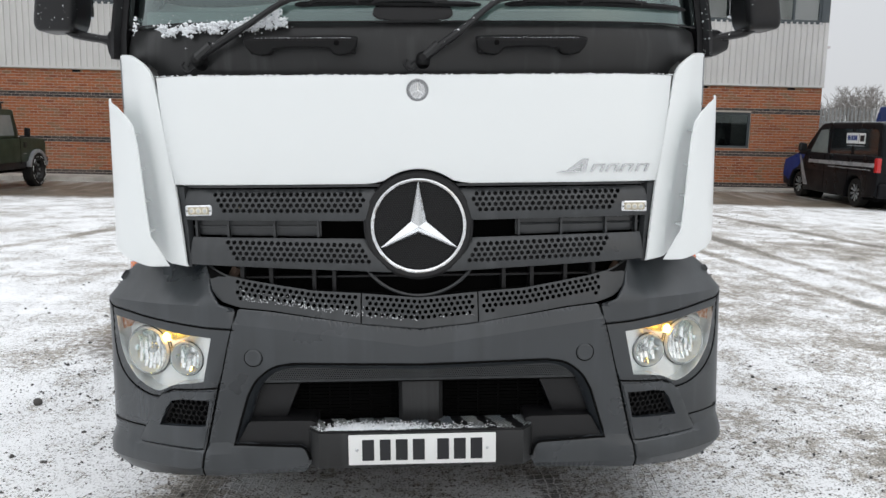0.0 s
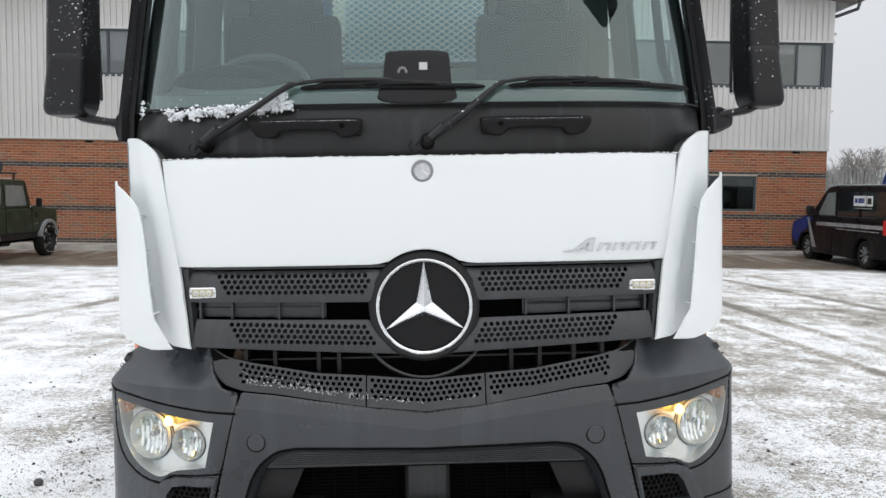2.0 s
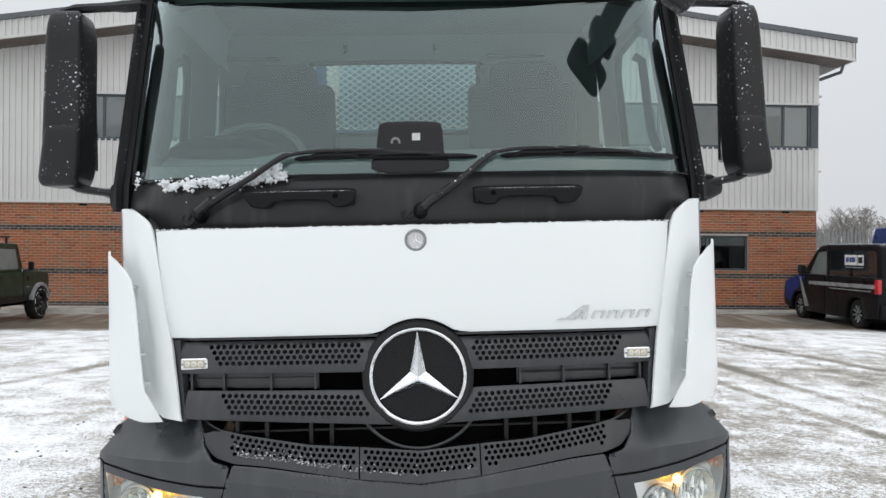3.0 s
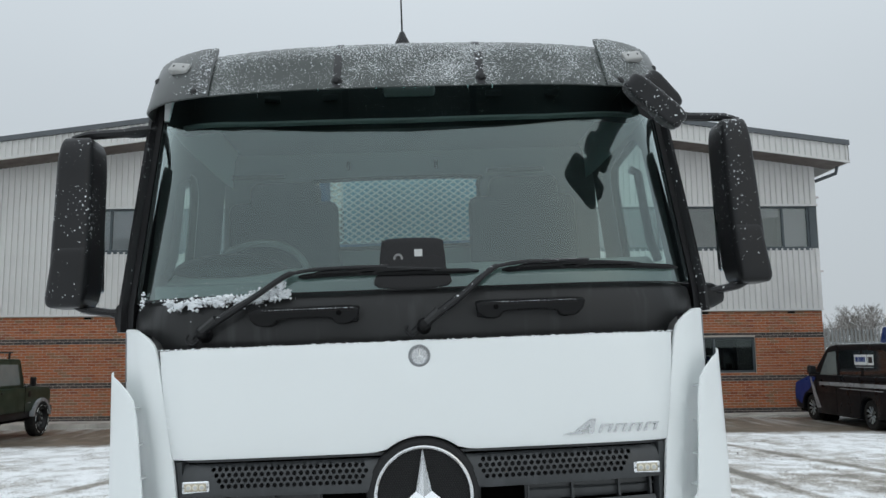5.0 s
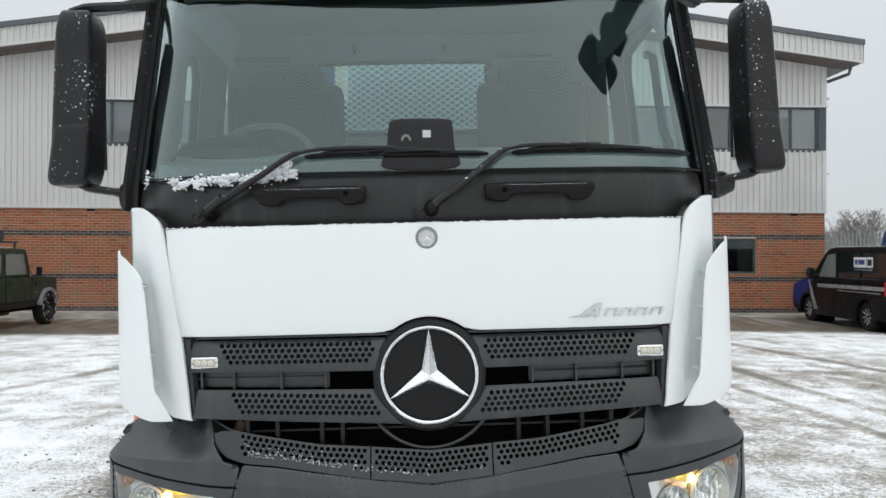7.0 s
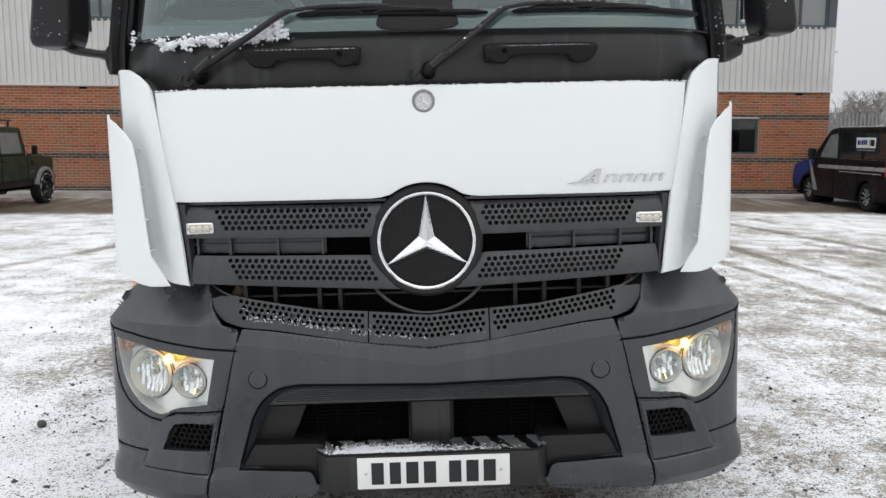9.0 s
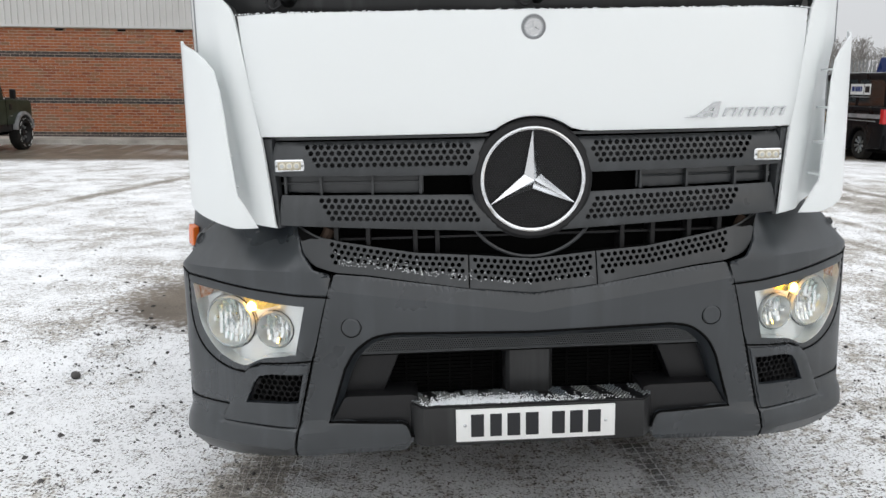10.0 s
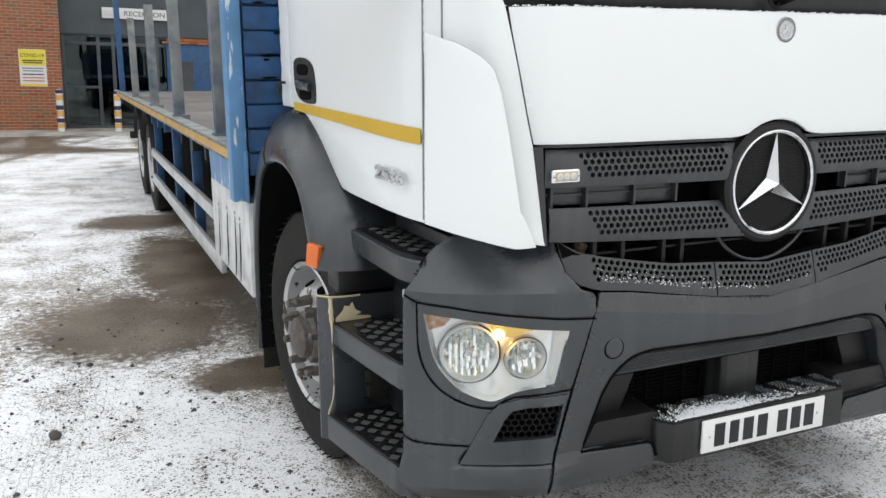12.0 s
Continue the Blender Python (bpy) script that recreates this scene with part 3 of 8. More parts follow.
on_bumper = wrap(bump_at, bumper_push)
on_face = wrap(face_at, lambda q, z: -.01 * max(0.0, z - 1.45) / .3 if q < .8 else 0.0)


def glass_slide(x, y, z):
    k = max(0.0, z - 1.86)
    return x * (1 - .085 * k), y + .17 * k


on_glass = wrap(glass_at, None, glass_slide)


def B(pts):
    return [(bump_s(x), z) for x, z in pts]


def F(pts):
    return [(face_s(x), z) for x, z in pts]


def W(pts):
    return [(glass_s(x), z) for x, z in pts]


def sym(right):
    """A closed outline from its right half, listed from the top middle round to the bottom middle."""
    return right + [(-x, z) for x, z in right[::-1] if abs(x) > 1e-6]


# middle of the bumper with its trapezoid mouth
mouth_r = [(0, .727), (.25, .730)] + catmull([(.446, .734), (.515, .720), (.574, .674), (.608, .617)], 4) + [(.668, .432), (.43, .424), (.414, .416), (.405, .398), (.400, .376), (0, .376)]
mouth = sym(mouth_r)
rim_mid = sym([(0, .8535), (.2, .8705), (.37, .8945), (.521, .9185), (.624, .929), (.632, .925), (.712, .641), (.762, .418), (.776, .316), (.74, .312), (.42, .324), (.408, .335), (.396, .358), (0, .360)])
center = part("bumper_middle", panel(B(rim_mid), on_bumper, .012, .020, [resample(B(mouth), .03)], .004, folds=[[(u, .791 + .136 * abs(u)) for u in np.linspace(-.625, .625, 101)], [(0.0, z) for z in np.linspace(.845, .800, 5)], [(0.0, z) for z in np.linspace(.782, .735, 5)]]), M_GREY, truck, "dark grey moulded bumper middle with a trapezoid mouth", 11)
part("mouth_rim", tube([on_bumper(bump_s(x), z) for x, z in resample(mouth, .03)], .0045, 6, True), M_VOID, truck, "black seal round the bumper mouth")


def mouth_funnel():
    """The moulded frame that leads from the seal into the dark of the mouth."""
    rim = resample(mouth, .03)
    q = np.array(rim)
    bm = bmesh.new()
    rings = []
    for off, dy in ((.003, .004), (.007, .010), (.022, .026), (.026, .034), (.030, .11)):
        row = []
        for k, (x, z) in enumerate(rim):
            a, b = q[k - 1], q[(k + 1) % len(rim)]
            d = (b - a) / (np.linalg.norm(b - a) or 1)
            nx, nz = d[1], -d[0]
            if z < .43 and abs(x) < .66:
                nx, nz = 0, 0
            y = on_bumper(bump_s(x), z)[1]
            row.append(bm.verts.new((x + nx * off, y + dy, z + nz * off)))
        rings.append(row)
    for a, b in zip(rings, rings[1:]):
        for k in range(len(a)):
            bm.faces.new((a[k], a[(k + 1) % len(a)], b[(k + 1) % len(a)], b[k]))
    return bm


part("mouth_funnel", mouth_funnel(), M_GREY, truck, "grey frame sloping into the mouth")

on_joint = wrap(bump_at, lambda q, z: bumper_push(q, z) - .0012)
ZI, ZR = .480, .492
def faceted_bowl(m, r, n, seed):
    """Upright mirror strips across a bowl, each broken into tilted facets."""
    rn = random.Random(seed)
    bm = bmesh.new()
    for i in range(n):
        u0, u1 = (2 * i / n - 1) * r * .96, (2 * (i + 1) / n - 1) * r * .96
        uc = max(abs(u0), abs(u1))
        hc = math.sqrt(max(0.0, (r * .97) ** 2 - uc * uc))
        if hc < r * .12:
            continue
        k = max(2, int(round(hc / r * 7)))
        for j in range(k):
            v0, v1 = -hc + 2 * hc * j / k, -hc + 2 * hc * (j + 1) / k
            tu, tv = rn.uniform(-.0022, .0022), rn.uniform(-.0022, .0022)
            row = []
            for v, sv in ((v0, -1), (v1, 1)):
                line = []
                for f in (0, .25, .5, .75, 1):
                    u = u0 + (u1 - u0) * f
                    q = min(1.0, math.hypot(u, v) / r)
                    h = -.016 + .022 * q * q + .045 * math.sin(f * math.pi) * r + tu * (f - .5) * 2 + tv * sv
                    line.append(bm.verts.new(m @ Vector((u, v, h))))
                row.append(line)
            for f in range(4):
                bm.faces.new((row[0][f], row[0][f + 1], row[1][f + 1], row[1][f]))
    return bm


def beside(line, off):
    """A polyline moved sideways."""
    out = []
    for k, p in enumerate(line):
        a, b = line[max(0, k - 1)], line[min(len(line) - 1, k + 1)]
        ln = math.hypot(b[0] - a[0], b[1] - a[1])
        out.append((p[0] + off * (b[1] - a[1]) / ln, p[1] - off * (b[0] - a[0]) / ln))
    return out


for s in (-1, 1):
    # shoulder over the headlight
    sh = [(.650, .930), (.695, .946), (.736, .995), (.756, 1.055), (.762, 1.085), (.85, 1.105)]
    shoulder = [(s * bump_s(x), z) for x, z in sh] + [(s * (bump_s(1.0)), 1.105), (s * 1.08, 1.092), (s * 1.14, 1.058), (s * 1.20, 1.018), (s * 1.26, .978), (s * 1.315, .948), (s * 1.345, .926), (s * 1.30, .921), (s * 1.235, .914), (s * bump_s(1.05), .900), (s * bump_s(.9), .878), (s * bump_s(.75), .863), (s * bump_s(.645), .858), (s * bump_s(.641), .915)]
    part("bumper_shoulder", panel(shoulder, on_bumper, .012, .018, (), .006), M_GREY, truck)
    lamp = [(s * bump_s(x), z) for x, z in catmull([(1.109, .876), (1.0, .862), (.86, .838), (.728, .826)], 5)] + [(s * bump_s(x), z) for x, z in catmull([(.764, .664), (.83, .656), (.88, .645), (.938, .620), (1.0, .640), (1.042, .673), (1.085, .745), (1.109, .876)], 5)[:-1]]
    # surround of the headlight
    seam = catmull([(bump_s(.880), .6295), (bump_s(.905), .618), (bump_s(.926), .602), (.962, .5965), (1.02, .606), (1.075, .630), (1.122, .667), (1.156, .722), (1.174, .80), (1.182, .9065)], 4)
    sur = [(s * bump_s(.645), .855), (s * bump_s(.75), .860), (s * bump_s(.9), .875), (s * bump_s(1.05), .8975), (s * 1.178, .9065)] + [(s * u, v) for u, v in beside(seam, -.0022)[-2::-1]] + [(s * bump_s(.715), .6455)]
    part("headlight_surround", panel(sur, on_bumper, .012, .03, [resample(lamp, .03)], .005), M_GREY, truck)
    # lower corner with vent
    vent = [(s * bump_s(x), z) for x, z in [(.742, .602), (.84, .600), (.885, .590), (.905, .565), (.935, .495), (.761, .505)]]
    low = [(s * bump_s(.717), .6405)] + [(s * u, v) for u, v in beside(seam, .0022)[:-1]] + [(s * 1.186, .9070), (s * 1.235, .9115), (s * 1.30, .9185), (s * 1.345, .923), (s * 1.362, .89), (s * 1.362, ZR), (s * 1.25, ZR - .010), (s * bump_s(.99), ZI), (s * bump_s(1.022), .424), (s * bump_s(.768), .420)]
    part("bumper_corner", panel(low, on_bumper, .012, .03, [resample(vent, .03)], .005), M_GREY, truck)
    foot = [(s * bump_s(.768), .4188), (s * bump_s(1.026), .4228), (s * bump_s(.995), ZI - .005), (s * 1.25, ZR - .015), (s * 1.362, ZR - .005), (s * 1.362, .285), (s * 1.24, .274), (s * bump_s(1.0), .284), (s * bump_s(.9), .298), (s * bump_s(.780), .316)]
    part("bumper_foot", panel(foot, on_bumper, .012, .03, (), .008), M_GREY, truck)
    # dark joints between the bumper pieces
    for line in ([(bump_s(.637), .929), (bump_s(.674), .787), (bump_s(.709), .645), (bump_s(.764), .419), (bump_s(.777), .314)],
                 [(bump_s(.645), .8555), (bump_s(.75), .8605), (bump_s(.9), .8755), (bump_s(1.05), .8975), (1.235, .9115), (1.30, .9185), (1.345, .923)],
                 [(bump_s(.716), .643)] + seam,
                 [(bump_s(.992), ZI - .0025), (1.25, ZR - .0125), (1.362, ZR - .0025)]):
        fine = [(a[0] + (b[0] - a[0]) * k / 5, a[1] + (b[1] - a[1]) * k / 5) for a, b in zip(line, line[1:]) for k in range(5)] + [line[-1]]
        part("joint_gap", tube([on_joint(s * u, v) for u, v in fine], .0021, 6), M_VOID, truck)
    # raised frame round the vent
    fr = [(s * bump_s(x), z) for x, z in [(.722, .634), (.86, .628), (.92, .612), (.95, .580), (1.02, .425), (.772, .425)]]
    fh = [(s * bump_s(x), z) for x, z in [(.742, .602), (.84, .600), (.885, .590), (.905, .565), (.935, .495), (.761, .505)]]
    on_vent = wrap(bump_at, lambda q, z: bumper_push(q, z) + .007)
    part("vent_frame", panel(fr, on_vent, .008, .03, [resample(fh, .03)], .004), M_GREY, truck)
    hexes = []
    for r in range(6):
        for c in range(9):
            u, v = bump_s(.752) + c * .0215 + (r % 2) * .0108, .508 + r * .0185
            if v < .59 and u < bump_s(.93) - (v - .5) * .45:
                hexes.append(circle(s * u, v, .0112, 6, math.pi / 6))
    gr = [(s * bump_s(x), z) for x, z in [(.735, .608), (.90, .606), (.95, .488), (.755, .495)]]
    on_mesh = wrap(bump_at, lambda q, z: bumper_push(q, z) - .016)
    part("honeycomb_vent", panel(gr, on_mesh, .012, .06, hexes, 0), M_BLACK, truck, "black honeycomb vent grid")
    # added black sheet: the dark behind the vent holes is its colour
    part("vent_shade_sheet", panel(gr, wrap(bump_at, lambda q, z: -.05), .004, .06, (), 0), M_VOID, truck)
    # tow-eye cap
    x0, y0, z0 = on_bumper(s * bump_s(.582), .757)
    capm = Matrix.Translation((x0, y0, z0)) @ pose(0, 0, 0, 90, 0, s * 3)
    cap = part("tow_cap", lathe([(0, .004), (.026, .004), (.029, .002), (.030, -.004)], capm, 28), M_GREY, truck)
    part("cap_groove", lathe([(.030, .0008), (.0325, .0015), (.0335, -.004), (.030, -.004)], capm, 28, True), M_VOID, cap)

    # headlight
    bowls = [circle(s * bump_s(cx), cz, r * 1.07, 24) for cx, cz, r in ((.988, .752, .080), (.840, .737, .056))]
    hl = part("headlight", panel(lamp, wrap(bump_at, lambda q, z: bumper_push(q, z) - .045 - .012 * math.sin(q * 16) ** 2), .004, .02, bowls, 0), M_REFLECT, truck, "clear twin headlight with lit amber sidelight")
    wallm = bmesh.new()
    lp = resample(lamp, .03)
    on_in = wrap(bump_at, lambda q, z: bumper_push(q, z) - .06)
    va = [wallm.verts.new(on_bumper(*p)) for p in lp]
    vb = [wallm.verts.new(on_in(*p)) for p in lp]
    for i in range(len(lp)):
        j = (i + 1) % len(lp)
        wallm.faces.new((va[i], va[j], vb[j], vb[i]))
    part("reflector_wall", wallm, M_REFLECT, hl)
    for cx, cz, r in ((.988, .752, .080), (.840, .737, .056)):
        px, py, pz = on_bumper(s * bump_s(cx), cz)
        tilt = s * (22 if cx > .9 else 14)
        m = Matrix.Translation((px - s * .012, py + .052, pz)) @ pose(0, 0, 0, 90, 0, tilt)
        k = r / .086
        bowl = part("reflector_bowl", lathe([(r * 1.10, .016), (r * 1.06, .026), (r * 1.01, .027), (r * .97, .020), (r * .90, .002), (r * .72, -.020), (r * .5, -.034), (r * .25, -.042), (0, -.044)], m, 28), M_FLUTE, hl, "fluted reflector bowl", 14)
        part("reflector_facets", faceted_bowl(m, r, 9 if cx > .9 else 6, int(cx * 100)), M_FACET, hl, "faceted mirror strips", 8)
        part("bulb_shield", lathe([(0, .012), (.009 * k, .010), (.013 * k, .004), (.012 * k, -.02), (0, -.032)], m, 14), M_SILVER, hl)
        part("bulb_collar", lathe([(.014 * k, -.020), (.019 * k, -.022), (.019 * k, -.028), (.014 * k, -.028)], m, 16, True), M_SILVER, hl)
        part("bowl_ring", lathe([(r * 1.01, .0285), (r * 1.035, .0295), (r * 1.035, .026), (r * 1.01, .026)], m, 36, True), M_SILVER, hl)
        part("bowl_ring", lathe([(r * 1.13, .014), (r * 1.16, .017), (r * 1.17, .010), (r * 1.13, .010)], m, 36, True), M_SILVER, hl)
        for a2 in (.9, 2.6, 4.4):
            p0, p1 = m @ Vector((r * .45 * math.cos(a2), r * .45 * math.sin(a2), -.03)), m @ Vector((r * .62 * math.cos(a2 + .4), r * .62 * math.sin(a2 + .4), -.018))
            part("bowl_clip", tube([p0, p1], .0022, 5), M_GALV, hl)
    ax, ay, az = on_bumper(s * bump_s(.905), .822)
    part("sidelight_bulb", lathe([(0, .016), (.013, .011), (.017, 0), (.013, -.014), (0, -.018)], Matrix.Translation((ax, ay + .04, az - .012)) @ pose(0, 0, 0, 90, 0, 0), 16), M_AMBERLIT, hl, "lit amber sidelight bulb")
    amb = [(s * bump_s(x), z) for x, z in [(.80, .829), (.90, .846), (.96, .853), (.93, .812), (.89, .800), (.86, .808)]]
    part("sidelight_reflector", panel(amb, wrap(bump_at, lambda q, z: bumper_push(q, z) - .035), .004, .03, (), 0), surface("gold_reflector", (.9, .62, .18), (.8, .5, .1), rough=.2, metal=.8, bump=0), hl)
    corn = [(s * bump_s(x), z) for x, z in [(1.105, .870), (1.045, .862), (1.062, .838), (1.100, .822)]]
    part("side_indicator_lens", panel(corn, wrap(bump_at, lambda q, z: bumper_push(q, z) - .02), .004, .03, (), 0), surface("orange_lens", (.50, .22, .12), (.62, .5, .42), patch=60, rough=.2, bump=.02, amount=.9), hl, "orange indicator lens")
    cover = part("headlight_cover", panel(lamp, wrap(bump_at, lambda q, z: bumper_push(q, z) - .002), 0, .03, (), 0), M_LENS, hl, "clear headlight cover")
    cover.visible_shadow = False

# inside the mouth
perf = []
for r in range(6):
    for c in range(-68, 69):
        u, v = c * .0078 + (r % 2) * .0039, .6655 + r * .0076
        if abs(u) < .545 - max(0, v - .672) * 1.6:
            perf.append(circle(u, v, .0027, 6))
strip = [(-.515, .694), (-.46, .713), (-.25, .717), (0, .717), (.25, .717), (.46, .713), (.515, .694), (.552, .668), (.556, .656), (.3, .657), (0, .657), (-.3, .657), (-.556, .656), (-.552, .668)]
part("intake_strip", panel(strip, lambda u, v: (u, .058 + .35 * (.717 - v), v), .008, .08, perf, .002), M_SLAT, truck, "finely perforated black intake strip")
part("strip_lip", tube([(u, .083, .656) for u in np.linspace(-.555, .555, 12)], .004, 6), M_SLAT, truck)
# black sheets added to put the shade of the mouth into colour
part("strip_shade_sheet", box(-.56, .56, .10, .105, .655, .73), M_VOID, truck)
part("intake_shade_sheet", box(-.66, .66, .30, .32, .33, .75), M_VOID, truck)
part("mouth_shade_roof", box(-.60, .60, .09, .30, .645, .652), M_VOID, truck)
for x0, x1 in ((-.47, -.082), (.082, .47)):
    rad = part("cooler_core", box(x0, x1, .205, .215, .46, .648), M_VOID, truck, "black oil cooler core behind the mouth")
    # fins blackened as well, for the shade in the mouth
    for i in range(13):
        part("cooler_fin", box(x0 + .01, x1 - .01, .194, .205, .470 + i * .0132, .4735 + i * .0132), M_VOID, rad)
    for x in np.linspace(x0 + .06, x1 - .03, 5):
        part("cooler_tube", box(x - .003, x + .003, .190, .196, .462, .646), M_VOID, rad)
part("mouth_post", prism([(-.080, .135), (-.066, .118), (.066, .118), (.080, .135), (.080, .28), (-.080, .28)], "z", .44, .652, .005), M_COWL, truck)
for s in (-1, 1):
    part("mouth_cheek", prism([(s * .428, .648), (s * .60, .648), (s * .668, .47), (s * .502, .47)], "y", .125, .20, .008), M_BLACK, truck)
    part("mouth_shelf", prism([(s * .375, .505), (s * .395, .512), (s * .606, .514), (s * .618, .506), (s * .664, .420), (s * .375, .352)], "y", .072, .22, .006), M_BLACK, truck)
# plate holder with step tread
part("plate_holder", prism([(-.415, .16), (-.398, .058), (-.362, .014), (.362, .014), (.398, .058), (.415, .16)], "z", .352, .484, .007), M_COWL, truck, "dark grey step with a ribbed tread above the plate")
tread = part("step_tread", prism([(-.405, .15), (-.392, .058), (-.358, .018), (.358, .018), (.392, .058), (.405, .15)], "z", .484, .489, .002), M_GLOSSBLACK, truck)
knobs = bmesh.new()
for i in range(64):
    for j in range(13):
        x, y = -.40 + i * .0128 + (j % 2) * .0064, .024 + j * .0098
        if ((x + (y - .02) * .35) % .094) < .052 and abs(x) < .352 + .045 * min(1, (y - .014) / .05):
            box(x - .0028, x + .0028, y - .0026, y + .0026, .489, .4930, bm=knobs)
part("tread_knob", knobs, M_STAKE, tread)
rnd = random.Random(5)
flakes = []
for i in range(2600):
    x = rnd.triangular(-.385, .34, -.24)
    y = .020 + abs(rnd.gauss(0, .034)) * (1.0 if x < -.02 else .7)
    if abs(x) > .35 + .04 * min(1, (y - .014) / .05) or y > .13:
        continue
    if x > -.05 and rnd.random() < .45 + x:
        continue
    flakes.append((x, y, .4915 + rnd.uniform(0, .003), rnd.uniform(.0016, .0048) * (1.0 if x < .0 else .75), .7))
part("snow_cover", blob_field(flakes), M_SNOW, tread, "thin crust of snow")
lip_snow = [(s * rnd.uniform(.44, .52), .060 + rnd.uniform(0, .006), .424, rnd.uniform(.001, .003), .7) for s in (-1, -1, -1, 1) for _ in range(22)]
part("snow_speck", blob_field(lip_snow, seed=14), M_SNOW, center)
# number plate
plate = part("number_plate", box(-.257, .263, .002, .010, .3695, .4795, .003), M_PLATE, truck, "white number plate")
for i, (x, w) in enumerate(((-.186, .050), (-.126, .046), (-.068, .050), (-.008, .050), (.078, .050), (.137, .050), (.196, .050))):
    part("character_bar", box(x - w / 2 + .002, x + w / 2 - .006, .0002, .0022, .386, .463, .0006, 1), M_INK, plate)
for x in (-.228, .232):
    part("plate_screw", lathe([(0, .004), (.004, .003), (.006, 0)], Matrix.Translation((x, .002, .425)) @ pose(0, 0, 0, 90, 0, 0), 10), M_SILVER, plate)

# lower grille, three perforated sections with a prow
lg_at, lg_s = plan_curve([(0, .024), (.2, .033), (.45, .040), (.64, .044), (.74, .056), (.80, .075)])
on_low = wrap(lg_at, lambda q, z: -(z - .87) * .27)


def low_top(x):
    return float(np.interp(abs(x), (0, .194, .372, .487, .601, .677, .71, .752), (.960, .975, .986, 1.005, 1.025, 1.042, 1.056, 1.080)))


def low_bot(x):
    return float(np.interp(abs(x), (0, .207, .37, .521, .628, .70, .738, .752), (.856, .873, .897, .921, .932, .955, 1.0, 1.06)))


for a, b in ((-.752, -.207), (-.203, .203), (.207, .752)):
    xs = np.linspace(a, b, 26)
    out = [(lg_s(x), low_top(x)) for x in xs] + [(lg_s(x), low_bot(x)) for x in xs[::-1]]
    hs = []
    for r in range(4):
        for c in range(-34, 35):
            x = c * .0205 + (r % 2) * .01025
            z = low_top(x) - .014 - r * .0178
            if a + .014 < x < b - .014 and abs(x) < .645 - r * .004 and z > low_bot(x) + .030:
                hs.append(circle(lg_s(x), z, .0073, 10))
    part("lower_grille", panel(out, on_low, .008, .06, hs, .003), M_SLAT, truck, "dark perforated lower grille section")
    # added black sheet that gives the grille holes their shade
    part("grille_shade_sheet", panel([(lg_s(x), low_top(x) - .006) for x in xs] + [(lg_s(x), low_bot(x) + .006) for x in xs[::-1]], wrap(lg_at, lambda q, z: -.045), .003, .06, (), 0), M_VOID, truck)
sn = []
for i in range(520):
    x = rnd.uniform(-.63, .2)
    k = max(0.05, 1 - abs(x + .45) / .5)
    if rnd.random() > k:
        continue
    p = on_low(lg_s(x), low_bot(x) + rnd.uniform(.024, .040) + (0 if rnd.random() < .8 else rnd.uniform(0, .03)))
    sn.append((p[0], p[1] - .002, p[2], rnd.uniform(.0009, .0030), .8))
part("grille_snow", blob_field(sn, seed=8), M_SNOW, truck, "snow caught on the lower grille")

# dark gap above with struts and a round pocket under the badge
# the depth of the gap is an added sheet, shade painted as black
part("gap_shade_sheet", box(-.80, .80, .17, .19, .93, 1.36), M_VOID, truck)
for x in (-.52, -.37, -.30, .30, .40, .52, .62, -.62):
    part("gap_strut", box(x - .007, x + .007, .10, .17, .96, 1.075, .002), M_BLACK, truck)
part("gap_rail", box(-.66, .66, .12, .15, 1.022, 1.030, .002), M_BLACK, truck)
part("pocket_ring", tube([(.215 * math.cos(a), .085, 1.165 + .205 * math.sin(a)) for a in np.linspace(math.radians(212), math.radians(328), 26)], .006, 6), M_SLAT, truck)
for x in (-.66, .70):
    part("gap_hose", tube([(x, .14, 1.02), (x + .02, .14, 1.06)], .022, 10), M_RUST, truck)

# upper grille slats
def slat(s, zt0, zt1, zb0, zb1, x_in, x_out, holes_z, hole_x, name):
    """One perforated slat from the badge to the corner panel."""
    def top(x):
        return zt0 + (zt1 - zt0) * (x - x_in) / (x_out - x_in)

    def bot(x):
        return zb0 + (zb1 - zb0) * (x - x_in) / (x_out - x_in)
    def rim_x(z):
        return math.sqrt(max(.004, .180 ** 2 - (z - 1.2115) ** 2))
    xs = np.linspace(x_in, x_out, 16)
    out = [(s * face_s(x), top(x)) for x in np.linspace(rim_x(zt0), x_out, 16)] + [(s * face_s(x), bot(x)) for x in np.linspace(x_out, rim_x(zb0), 16)]
    out += [(s * face_s(rim_x(z)), z) for z in np.linspace(zb0, zt0, 8)[1:-1]]
    hs = []
    for r in range(4):
        for c in range(40):
            x = hole_x[0] + c * .0215 + (r % 2) * .01075
            if x > hole_x[1] + .012 * (r - 3):
                continue
            z = holes_z + (top(x) + bot(x)) / 2 + (r - 1.5) * .0180
            if (x * x + (z - 1.211) ** 2) ** .5 > .200:
                hs.append(circle(s * face_s(x), z, .0078, 10))

    def tilt(q, z):
        x = min(q, x_out)
        t = (z - (top(x) + bot(x)) / 2) / .055
        return -.004 - .012 * t * t - .010 * t
    part(name, panel(out, wrap(face_at, tilt), .007, .05, hs, .004), M_SLAT, truck, "dark grey perforated grille slat")
    part("slat_backing", panel([(s * face_s(x), top(x) - .008) for x in xs] + [(s * face_s(x), bot(x) + .008) for x in xs[::-1]], wrap(face_at, lambda q, z: -.045), .003, .06, (), 0), M_BLACK, truck)


